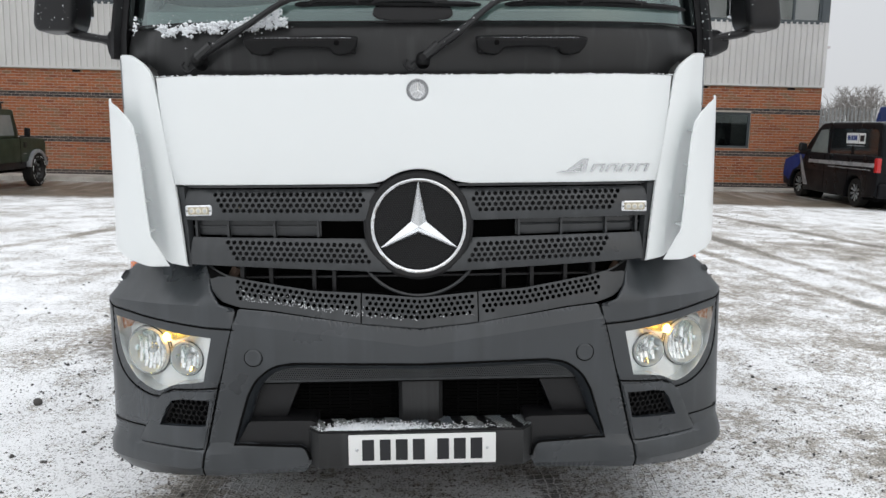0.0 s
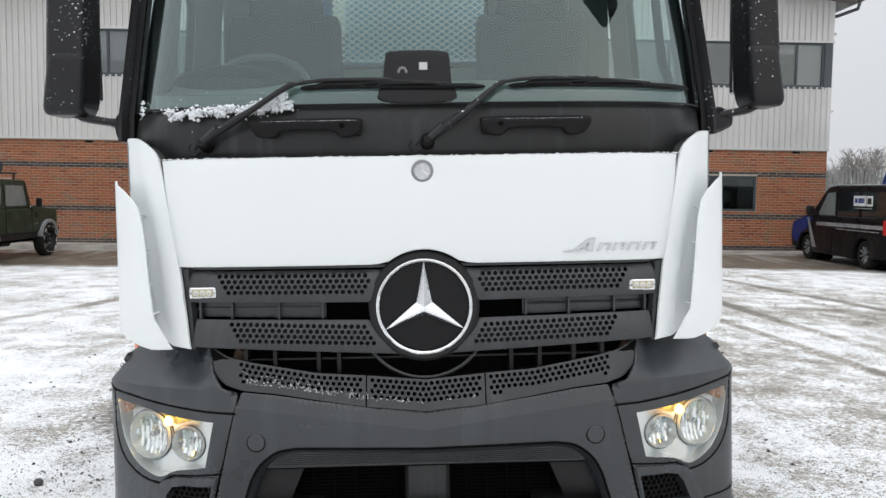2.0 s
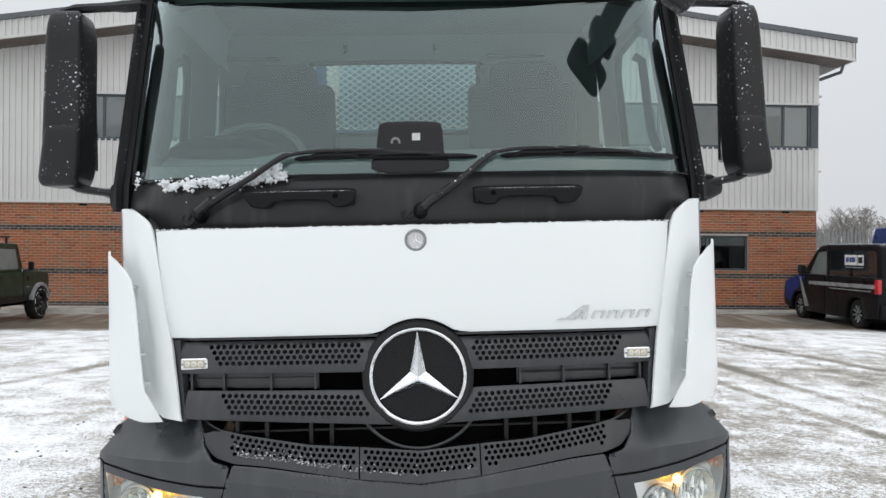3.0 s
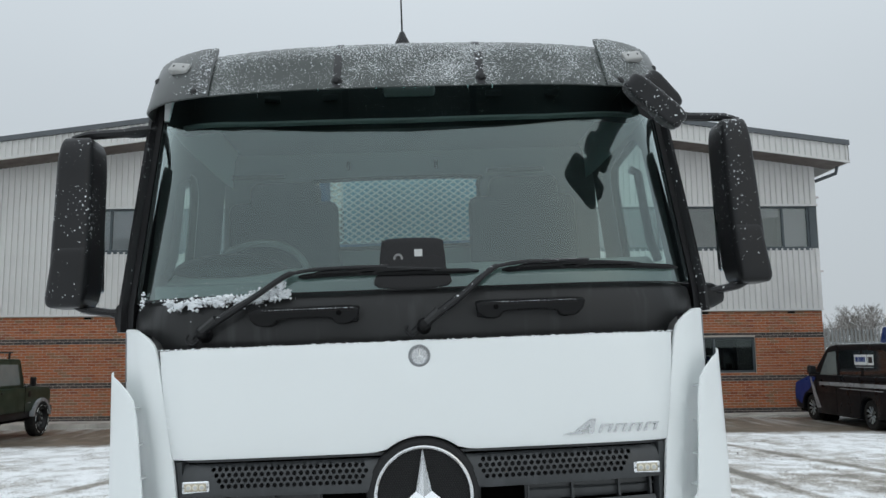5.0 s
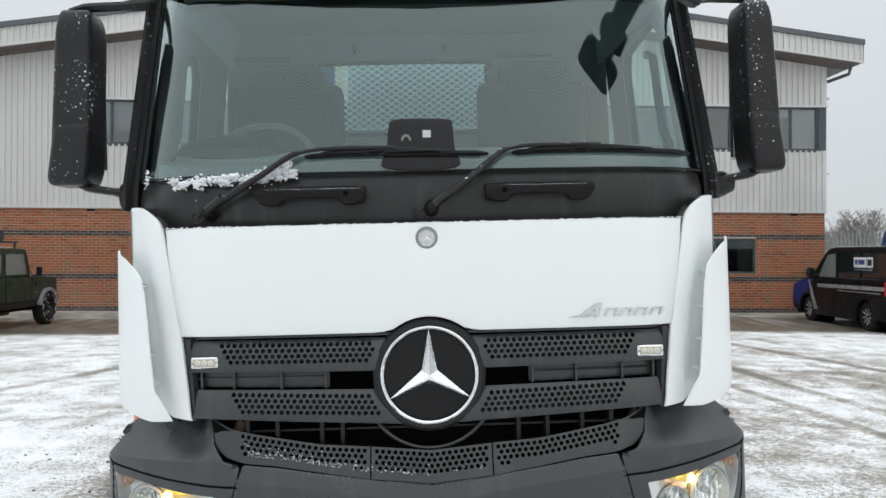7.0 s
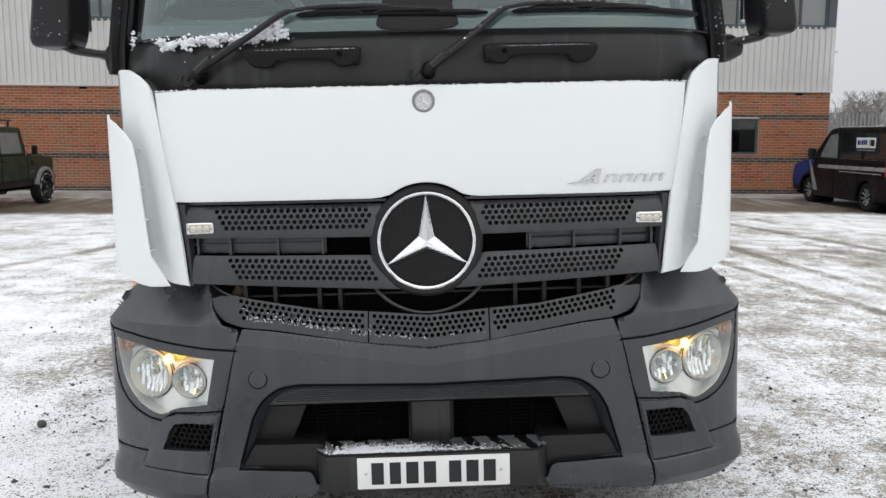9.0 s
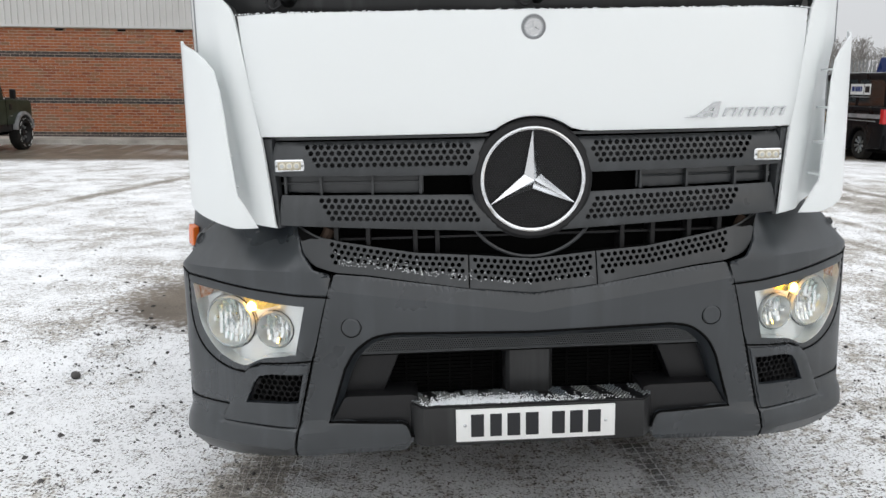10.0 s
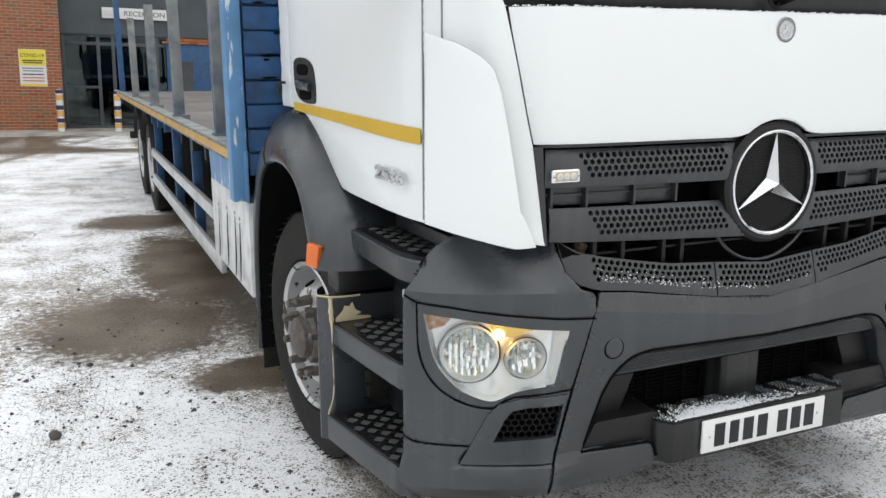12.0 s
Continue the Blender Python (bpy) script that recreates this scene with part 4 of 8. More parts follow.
for s in (-1, 1):
    slat(s, 1.341, 1.343, 1.228, 1.237, .13, .806, .008, (.190, .712), "grille_slat")
    slat(s, 1.166, 1.179, 1.050, 1.084, .13, .790, .006, (.175, .680), "grille_slat")
    # recessed louvres between the slats
    lou = part("louvre_band", panel([(s * face_s(.34), 1.232), (s * face_s(.795), 1.238), (s * face_s(.785), 1.182), (s * face_s(.34), 1.172)], wrap(face_at, lambda q, z: -.055), .006, .06, (), .003), M_SLAT, truck)
    for x in (.35, .50, .66, .77):
        part("louvre_rib", box(s * x - .004, s * x + .004, on_face(face_s(x), 1.2)[1] + .032, on_face(face_s(x), 1.2)[1] + .065, 1.172, 1.238, .001), M_SLAT, lou)
    part("louvre_line", tube([on_face(s * face_s(x), 1.208 + .004 * x) for x in np.linspace(.35, .79, 8)], .004, 5), M_SLAT, lou).location = (0, .05, 0)
    part("grille_cheek", panel([(s * face_s(.812), 1.350), (s * face_s(.838), 1.350), (s * face_s(.806), 1.074), (s * face_s(.794), 1.074)], wrap(face_at, lambda q, z: -.012), .03, .05, (), .003), M_SLAT, truck)
    part("upper_ledge", panel([(s * face_s(.12), 1.354), (s * face_s(.825), 1.354), (s * face_s(.82), 1.346), (s * face_s(.12), 1.346)], wrap(face_at, lambda q, z: -.03), .02, .06, (), 0), M_SLAT, truck)
    # grille marker lamp
    y = on_face(face_s(.75), 1.29)[1]
    ml = part("marker_lamp", box(s * .750 - .045, s * .750 + .045, y - .008, y + .016, 1.252, 1.290, .007, 3), M_CHROME, truck, "small clear marker lamp on the grille slat")
    part("lamp_lens", box(s * .750 - .036, s * .750 + .036, y - .010, y - .004, 1.258, 1.284, .004, 3), M_CLEARLAMP, ml, "clear ribbed lens")
    for k in (-1, 0, 1):
        part("lamp_cell", lathe([(0, .003), (.007, .002), (.0105, -.002)], Matrix.Translation((s * .750 + k * .0215, y - .011, 1.271)) @ pose(0, 0, 0, 90, 0, 0), 16), M_CREAMLENS, ml, "cream lamp cell")
    for k in range(3):
        part("lamp_cell", lathe([(0, .002), (.006, .0015), (.009, -.002)], Matrix.Translation((s * .750 - .022 + k * .022, y - .012, 1.271)) @ pose(0, 0, 0, 90, 0, 0), 12), M_BLIND, ml)
    for x in (-.039, .039):
        part("lamp_screw", lathe([(0, .002), (.003, .001), (.004, -.002)], Matrix.Translation((s * .750 + x, y - .009, 1.271)) @ pose(0, 0, 0, 90, 0, 0), 8), M_GALV, ml)

# badge
EM = Matrix.Translation((-.001, .062, 1.2115)) @ pose(0, 0, 0, 90, 0, 0) @ Matrix.Scale(1.012, 4)
emblem = part("grille_emblem", lathe([(0, -.006), (.152, -.006), (.152, .004), (.166, .012), (.176, .012), (.186, .004), (.190, -.02), (.188, -.06), (0, -.06)], EM, 64), M_BLACK, truck, "round emblem, chrome ring and three-pointed star on black mesh")
part("emblem_ring", lathe([(.150, .002), (.152, .013), (.157, .017), (.162, .015), (.165, .008), (.164, .0)], EM, 72, True), M_CHROME, emblem, "chrome ring")
star = bmesh.new()
hub_v = star.verts.new(EM @ Vector((0, 0, .034)))
ring_v = []
for k in range(6):
    a = math.pi / 2 + k * math.pi / 3
    r, h = (.154, .010) if k % 2 == 0 else (.030, .006)
    ring_v.append(star.verts.new(EM @ Vector((r * math.cos(a), r * math.sin(a), h))))
low_v = [star.verts.new(v.co + Vector((0, .010, 0))) for v in ring_v]
for k in range(6):
    star.faces.new((hub_v, ring_v[k], ring_v[(k + 1) % 6]))
    star.faces.new((ring_v[k], low_v[k], low_v[(k + 1) % 6], ring_v[(k + 1) % 6]))
bmesh.ops.recalc_face_normals(star, faces=star.faces)
part("emblem_star", star, M_CHROME, emblem, "chrome star", 10)
knob = bmesh.new()
for i in range(-17, 18):
    for j in range(-20, 21):
        x, z = i * .0084 + (j % 2) * .0042, j * .0073
        if x * x + z * z < .146 ** 2:
            turned_m = EM @ Matrix.Translation((x, z, -.0045))
            b3 = bmesh.new()
            bmesh.ops.create_cone(b3, cap_ends=True, segments=4, radius1=.0036, radius2=.0014, depth=.004, matrix=turned_m)
            join(knob, b3)
part("emblem_mesh", knob, M_BLACK, emblem)

# hood panel with the arch over the badge
arc = [(.196 * math.cos(a), 1.211 + .196 * math.sin(a)) for a in np.linspace(math.radians(90), math.radians(53), 8)]
hood_r = [(0, 1.7225), (.3, 1.7228), (.6, 1.7226), (.86, 1.7215), (.897, 1.7205), (.888, 1.66), (.868, 1.55), (.846, 1.42), (.834, 1.358), (.60, 1.3575), (.35, 1.3575), (.18, 1.3575), (.150, 1.360)]
hood_out = hood_r + [(p[0], p[1]) for p in arc[::-1]]
hood_out = hood_out + [(-x, z) for x, z in hood_out[::-1] if abs(x) > 1e-6]


def hood_push(q, z):
    d = math.hypot(q, z - 1.671)
    dimple = -.006 * max(0.0, 1 - (d / .062) ** 2)
    return .004 - .01 * max(0.0, z - 1.45) / .3 + .005 * math.sin(min(1, max(0, (z - 1.36) / .36)) * math.pi) + dimple


hood = part("hood_panel", panel(F(hood_out), wrap(face_at, hood_push), .012, .03, (), .006), M_WHITE, truck, "clean white front flap")
BG = Matrix.Translation(on_face(0, 1.671)) @ pose(0, 0, 0, 92, 0, 0)
badge = part("hood_badge", lathe([(0, .004), (.026, .004), (.028, .007), (.037, .006), (.039, .0), (.039, -.01)], BG, 40), M_SILVER, hood, "round silver badge")
part("badge_ring", lathe([(.0285, .0072), (.0365, .0066), (.0365, .0062), (.0285, .0066)], BG, 40, True), M_VANGREY, badge)
marks = bmesh.new()
for k in range(26):
    a = k * 2 * math.pi / 26
    c, d = Vector((math.cos(a), math.sin(a), 0)), Vector((-math.sin(a), math.cos(a), 0))
    r0 = .0315 + .0012 * (k % 2)
    tube([BG @ (c * r0 - d * .0016 + Vector((0, 0, .0073))), BG @ (c * (r0 + .0022) + d * .0014 + Vector((0, 0, .0070)))], .0009, 4, bm=marks)
part("badge_marks", marks, M_BLACK, badge)
b3 = bmesh.new()
for k in range(3):
    a = math.pi / 2 + k * 2 * math.pi / 3
    tube([BG @ Vector((0, 0, .006)), BG @ Vector((.022 * math.cos(a), .022 * math.sin(a), .0055))], [.0028, .0006], 5, bm=b3)
part("badge_star", b3, M_CHROME, badge)
# model name as plain slanted chrome bars
def on_hood(x, z, o):
    return wrap(face_at, lambda q, v: hood_push(q, v) + o)(face_s(x), z)


def slant(x0, x1, z0, z1, lean):
    v = []
    for o in (.0006, .006):
        for x, z in ((x0, z0), (x1, z0), (x1 + lean, z1), (x0 + lean, z1)):
            v.append(on_hood(x, z, o))
    return raw(v, [(0, 1, 2, 3), (7, 6, 5, 4), (0, 4, 5, 1), (1, 5, 6, 2), (2, 6, 7, 3), (3, 7, 4, 0)])


SCRIPT = ((.470, .535, 1.391, 1.396, .020), (.505, .526, 1.396, 1.436, .056), (.556, .574, 1.391, 1.438, .010), (.535, .572, 1.404, 1.409, .003))
STROKES = ((.590, .634), (.642, .684), (.692, .736), (.746, .790))
SCRIPT += tuple(b for a, c in STROKES for b in ((a, a + .008, 1.392, 1.419, .012), (c - .012, c - .004, 1.392, 1.419, .012), (a + .016, c + .006, 1.4145, 1.419, .002)))
for x0, x1, z0, z1, ln in SCRIPT:
    part("script_bar", slant(x0, x1, z0, z1, ln), M_SILVER, hood, "slanted chrome bar")
hs = []
for i in range(260):
    x = rnd.uniform(-.9, .9)
    p = on_face(face_s(x), 1.7228)
    hs.append((p[0], p[1] + rnd.uniform(-.003, .012), p[2] + .001, rnd.uniform(.002, .0055), .6))
part("snow_line", blob_field(hs, seed=4), M_SNOW, hood, "frozen snow along the top edge")

# white corner panels and air deflectors
for s in (-1, 1):
    cp = [(.902, 1.7205), (.915, 1.752), (.945, 1.783), (.99, 1.80), (1.035, 1.805), (1.062, 1.802)]
    cp = [(s * face_s(x), z) for x, z in catmull(cp, 4)] + [(s * face_s(1.067), 1.80), (s * face_s(1.067), 1.135), (s * face_s(1.04), 1.13), (s * face_s(1.0), 1.12), (s * face_s(.9), 1.095), (s * face_s(.800), 1.076), (s * face_s(.804), 1.09), (s * face_s(.836), 1.358), (s * face_s(.848), 1.42), (s * face_s(.870), 1.55), (s * face_s(.890), 1.66)]

    def corner_push(q, z):
        r0 = face_s(.80) + .18 * (z - 1.08)
        ridge = .020 * math.exp(-((q - r0 - .060) / .045) ** 2)
        scoop = -.035 * math.exp(-((q - r0 - .20) / .075) ** 2) * float(np.interp(z, (1.08, 1.2, 1.45, 1.62), (.2, 1, .8, 0)))
        return ridge + scoop
    part("corner_panel", panel(cp, wrap(face_at, corner_push), .012, .03, (), .006), M_WHITE, truck, "white cab corner panel")
    # deflector blade
    d_at, d_s = plan_curve([(.82, .052), (.865, .034), (.912, .030), (.97, .055), (1.03, .115), (1.08, .20), (1.104, .28), (1.108, .36)])
    blade = [(.850, 1.084), (.868, 1.118), (.893, 1.165), (.908, 1.185), (.925, 1.30), (.945, 1.42), (.962, 1.50), (.982, 1.560), (1.01, 1.592), (1.05, 1.625), (1.095, 1.655)]
    blade = [(s * d_s(x), z) for x, z in blade] + [(s * (d_s(1.104) - .034), 1.656), (s * (d_s(1.104) - .034), 1.133), (s * d_s(1.08), 1.128), (s * d_s(1.0), 1.106), (s * d_s(.92), 1.086)]

    def blade_push(q, z):
        return -.045 * max(0.0, (z - 1.19) / .45) ** 1.2 * float(np.interp(q, (0, .15, .33), (1, .8, .1)))
    df = part("air_deflector", panel(blade, wrap(d_at, blade_push), .008, .025, (), .004), M_WHITE, truck, "white curved air deflector blade")
    for z in (1.20, 1.30, 1.41, 1.53):
        x = .93 + (z - 1.2) * .2
        px, py, pz = wrap(d_at, blade_push)(s * d_s(x), z)
        part("deflector_web", prism([(px - s * .006, py + .012), (px + s * .02, py + .030), (px + s * .03, py + .13), (px - s * .01, py + .10)], "z", z - .003, z + .003), M_WHITE, df)

# black sheets added behind the bumper joints to stand in for shade
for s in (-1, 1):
    part("bumper_shade_sheet", panel([(s * .60, .87), (s * .80, 1.05), (s * 1.15, 1.03), (s * 1.28, .93), (s * 1.33, .90), (s * 1.33, .29), (s * .74, .30)], wrap(bump_at, lambda q, z: -.105 - max(0, z - .9) * .7), .004, .06, (), 0), M_VOID, truck)
part("prow_shade_sheet", panel([(-.64, .86), (-.64, 1.0), (0, .96), (.64, 1.0), (.64, .86), (0, .82)], wrap(lg_at, lambda q, z: -.07), .004, .08, (), 0), M_VOID, truck)

# ---------------------------------------------------------------- cowl, windscreen, pillars
cowl = [(0, 1.905), (.5, 1.905), (.9, 1.902), (1.05, 1.895)]
cowl_r = [(x, z) for x, z in cowl]
co = W(cowl_r) + [(glass_s(1.075) + .03, 1.89), (glass_s(1.075) + .03, 1.80), (glass_s(1.06), 1.795), (glass_s(1.0), 1.79), (glass_s(.95), 1.775), (glass_s(.92), 1.75), (glass_s(.905), 1.715), (glass_s(.5), 1.700), (0, 1.700)]
co = co + [(-u, v) for u, v in co[::-1] if abs(u) > 1e-6]
part("cowl_panel", panel(co, wrap(glass_at, lambda q, z: .012 * math.sin(min(1, max(0, (z - 1.70) / .2)) * math.pi) - .02, glass_slide), .012, .04, (), .006), M_COWL, truck, "wet black plastic cowl below the windscreen")
part("cowl_lip", tube([on_glass(glass_s(x), 1.902) for x in np.linspace(-1.03, 1.03, 30)], .0035, 6), M_BLACK, truck)
gl = [(0, 1.90), (.5, 1.90), (.95, 1.898), (1.03, 1.91), (1.05, 1.95), (1.055, 2.4), (1.05, 2.78), (.5, 2.79), (0, 2.79)]
gl = W(gl) + [(-u, v) for u, v in W(gl)[::-1] if abs(u) > 1e-6]
ws = part("windscreen", panel(gl, on_glass, 0, .08, (), 0), M_GLASS, truck, "clear tinted windscreen reflecting the grey sky")
ws.visible_shadow = False
con_at = wrap(glass_at, lambda q, z: -.06, glass_slide)
con = []
for x in np.linspace(-1.058, 1.058, 49):
    zb = float(np.interp(abs(x), (0, .6, 1.0, 1.06), (2.540, 2.545, 2.575, 2.60)))
    con.append([con_at(glass_s(x), z) for z in (2.83, (2.83 + zb) / 2, zb)])
cv = [p for row in con for p in row] + [(p[0] * .97, p[1] + .06, p[2]) for row in con for p in row]
nb, cf = len(cv) // 2, []
for k in range(48):
    for j in (0, 1):
        a = 3 * k + j
        cf += [(a, a + 3, a + 4, a + 1), (nb + a, nb + a + 1, nb + a + 4, nb + a + 3)]
    cf.append((3 * k + 2, 3 * k + 5, nb + 3 * k + 5, nb + 3 * k + 2))
part("header_console", raw(cv, cf), M_BLACK, truck, "dark overhead console")
for s in (-1, 1):
    sb = [(s * glass_s(x), z) for x, z in ((.88, 2.795), (1.054, 2.785), (1.057, 2.62), (1.04, 2.598), (.98, 2.580), (.88, 2.572))]
    part("screen_border", panel(sb, wrap(glass_at, lambda q, z: -.007, glass_slide), .003, .04, (), 0), M_BLACK, truck)
part("console_lip", tube([wrap(glass_at, lambda q, z: -.055, glass_slide)(glass_s(x), float(np.interp(abs(x), (0, .6, .97), (2.552, 2.557, 2.584)))) for x in np.linspace(-.97, .97, 25)], .011, 6), M_CABIN, truck)
for x in (-.52, -.30, .32, .55):
    p = on_glass(glass_s(x), 2.66)
    part("console_button", box(x - .03, x + .03, p[1] + .05, p[1] + .06, 2.645, 2.67, .004), M_SEAT, truck)
pmir = part("console_lamp", box(-.10, .10, .29, .33, 2.645, 2.70, .02, 3), M_CABIN, truck)


def pillar_x(y, z):
    return float(np.interp(y, (.32, .42, .60, 1.5), (1.060, 1.079, 1.0915, 1.123))) * (1 - .085 * max(0.0, z - 1.86))


for s in (-1, 1):
    # pillar between windscreen and door, black with a pale flank
    zs = np.linspace(1.80, 2.80, 12)
    bm = bmesh.new()
    rings = []
    for z in zs:
        gx, gy, _ = on_glass(s * (glass_s(1.052) + .005), z)
        ox = s * pillar_x(.5, z)
        oy = gy + .07
        rings.append([bm.verts.new(p) for p in ((gx, gy - .008, z), (gx + s * .03, gy + .012, z), (ox, oy - .03, z), (ox, oy + .02, z), (ox - s * .02, oy + .02, z), (gx - s * .004, gy + .016, z))])
    for a, b in zip(rings, rings[1:]):
        for k in range(6):
            bm.faces.new((a[k], a[(k + 1) % 6], b[(k + 1) % 6], b[k]))
    bmesh.ops.recalc_face_normals(bm, faces=bm.faces)
    part("screen_pillar", bm, M_BLACK, truck, "black windscreen pillar", 50)
    pts = [(s * (pillar_x(.5, z) + .012), on_glass(s * glass_s(1.03), z)[1] + .06, z) for z in zs]
    part("pillar_strip", tube(pts, .016, 6, flat=1.6), M_MIRRORBACK, truck)
    # hinge pod of the mirror
    part("mirror_pod", lathe([(0, .10), (.03, .09), (.05, .05), (.055, 0), (.05, -.03), (0, -.04)], Matrix.Translation((s * 1.115, .47, 1.862)) @ pose(0, 0, 0, 0, 90, 0), 20), M_BLACK, truck)

# sun visor
vis_at, vis_s = plan_curve([(0, .115), (.4, .135), (.7, .19), (.88, .265), (.98, .345), (1.03, .43), (1.045, .55)])
def forward(place):
    """Carries a surface a hand's width ahead of the glass."""
    return lambda u, v: tuple(e + (p - e) * .972 for e, p in zip((-.02, -2.77, 1.66), place(u, v)))


on_visor = forward(wrap(vis_at, None, lambda x, y, z: (x * (1 - .06 * max(0, z - 2.64)), y + .58 * (z - 2.635) + .8 * max(0, z - 2.81))))
vr = [(0, 2.868), (.4, 2.868), (.775, 2.863), (.775, 2.650), (.4, 2.640), (0, 2.636)]
vo = [(vis_s(x), z) for x, z in vr]
vo = vo + [(-u, v) for u, v in vo[::-1] if abs(u) > 1e-6]
visor = part("sun_visor", panel(vo, on_visor, .006, .05, (), .004), M_VISOR, truck, "smoked sun visor dusted with frozen snow")
for x in (-.262, .262):
    v0 = [on_visor(vis_s(x + d), z) for z in (2.64, 2.72, 2.79, 2.866) for d in (-.014, .014)]
    v1 = [(p[0], p[1] - .003, p[2]) for p in v0] + [(p[0], p[1] + .012, p[2]) for p in v0]
    fs = []
    for k in range(3):
        a = 2 * k
        fs += [(a, a + 1, a + 3, a + 2), (a + 8, a + 10, a + 11, a + 9), (a, a + 2, a + 10, a + 8), (a + 1, a + 9, a + 11, a + 3)]
    part("visor_bracket", raw(v1, fs + [(0, 8, 9, 1), (6, 7, 15, 14)]), M_MIRRORBACK, visor)
for x, z in ((-.262, 2.668), (.262, 2.668), (-.80, 2.672), (.80, 2.672), (-.83, 2.845), (.83, 2.845), (-1.0, 2.79), (1.0, 2.79)):
    p = on_visor(vis_s(x), z)
    part("visor_bolt", lathe([(0, .016), (.010, .014), (.014, .006), (.019, .004), (.020, -.004)], Matrix.Translation(p) @ pose(0, 0, 0, 75, 0, x * 30), 14), M_BLACK, visor)
ice = []
for i in range(3000):
    x = rnd.uniform(-.73, .73)
    z = rnd.choice((rnd.gauss(2.805, .008), rnd.gauss(2.80, .016), rnd.uniform(2.65, 2.86), rnd.uniform(2.65, 2.86)))
    p = on_visor(vis_s(x), z)
    ice.append((p[0], p[1] - .001, p[2], min(.004, rnd.lognormvariate(-6.65, .45)), .8))
part("snow_speck", blob_field(ice, seed=21), M_SNOW, visor, "frozen specks of snow")
drops = bmesh.new()
for x in (-.55, -.33, -.12, -.02, .02, .07, .21, .30):
    p = on_visor(vis_s(x), 2.640)
    tube([(p[0], p[1], p[2]), (p[0], p[1], p[2] - rnd.uniform(.008, .022))], [.003, .001], 5, bm=drops)
part("water_drop", drops, M_LENS, visor)
for s in (-1, 1):
    e = [(s * vis_s(x), z) for x, z in [(.740, 2.866), (.745, 2.893), (.80, 2.903), (.90, 2.900), (.98, 2.892)]] + [(s * (vis_s(1.03) + .02), 2.880), (s * (vis_s(1.03) + .10), 2.860), (s * (vis_s(1.03) + .12), 2.66), (s * vis_s(1.0), 2.652), (s * vis_s(.90), 2.655), (s * vis_s(.740), 2.648)]
    end = part("visor_end", panel(e, forward(wrap(vis_at, lambda q, z: .008, lambda x, y, z: (x * (1 - .06 * max(0, z - 2.64)), y + .55 * (z - 2.635) + .3 * max(0, z - 2.80)))), .008, .04, (), .006), M_VISOR_BARE if s < 0 else M_VISOR, visor, "smooth grey visor end cap")
    on_end = forward(wrap(vis_at, lambda q, z: .012, lambda x, y, z: (x * (1 - .06 * max(0, z - 2.64)), y + .55 * (z - 2.635) + .3 * max(0, z - 2.80))))
    dust = []
    for i in range(420):
        x, z = min(.93, .742 + abs(rnd.gauss(0, .05))), rnd.uniform(2.66, 2.885)
        p = on_end(s * vis_s(x), z)
        dust.append((p[0], p[1], p[2], min(.004, rnd.lognormvariate(-6.5, .45)), .8))
    part("snow_speck", blob_field(dust, seed=51 + s), M_SNOW, end, "frozen specks of snow")
    p = on_visor(s * vis_s(.885), 2.800)
    mk = Matrix.Translation((p[0], p[1] - .008, p[2])) @ pose(0, 0, 0, -30, s * -12, s * 22)
    rmk = part("roof_marker", turned(box(-.043, .043, -.022, .01, -.022, .022, .012, 4), mk), M_DULLWHITE, end, "dull white marker lamp")
    for d in (-.022, .022):
        part("marker_screw", turned(box(d - .003, d + .003, -.024, -.02, -.003, .003), mk), M_BLACK, rmk)

# roof and aerial
roof_poly = [(-.99, 2.62), (-.985, 2.80), (-.95, 2.87), (-.86, 2.905), (0, 2.925), (.86, 2.905), (.95, 2.87), (.985, 2.80), (.99, 2.62)]
roof = bmesh.new()
ra = []
for y, k, dz in ((.42, .97, -.06), (.55, .985, -.01), (.8, 1, .0), (1.5, 1, .0), (1.72, .99, -.02), (1.78, .97, -.06)):
    ra.append([roof.verts.new((x * k, y, z + dz * (1 if z > 2.7 else 0))) for x, z in roof_poly])
for a, b in zip(ra, ra[1:]):
    for k in range(len(a) - 1):
        roof.faces.new((a[k], a[k + 1], b[k + 1], b[k]))
roof.faces.new(ra[0])
bmesh.ops.recalc_face_normals(roof, faces=roof.faces)
part("cab_roof", roof, M_WHITE, truck, "white cab roof", 40)
aer = part("aerial_base", lathe([(.032, 0), (.030, .03), (.018, .055), (.010, .075), (0, .08)], Matrix.Translation((-.02, .50, 2.915)), 16), M_MIRRORBACK, truck, "black aerial base with snow")
part("aerial_whip", tube([(-.02, .50, 2.98), (-.02, .52, 3.35)], [.004, .002], 6), M_BLACK, aer)

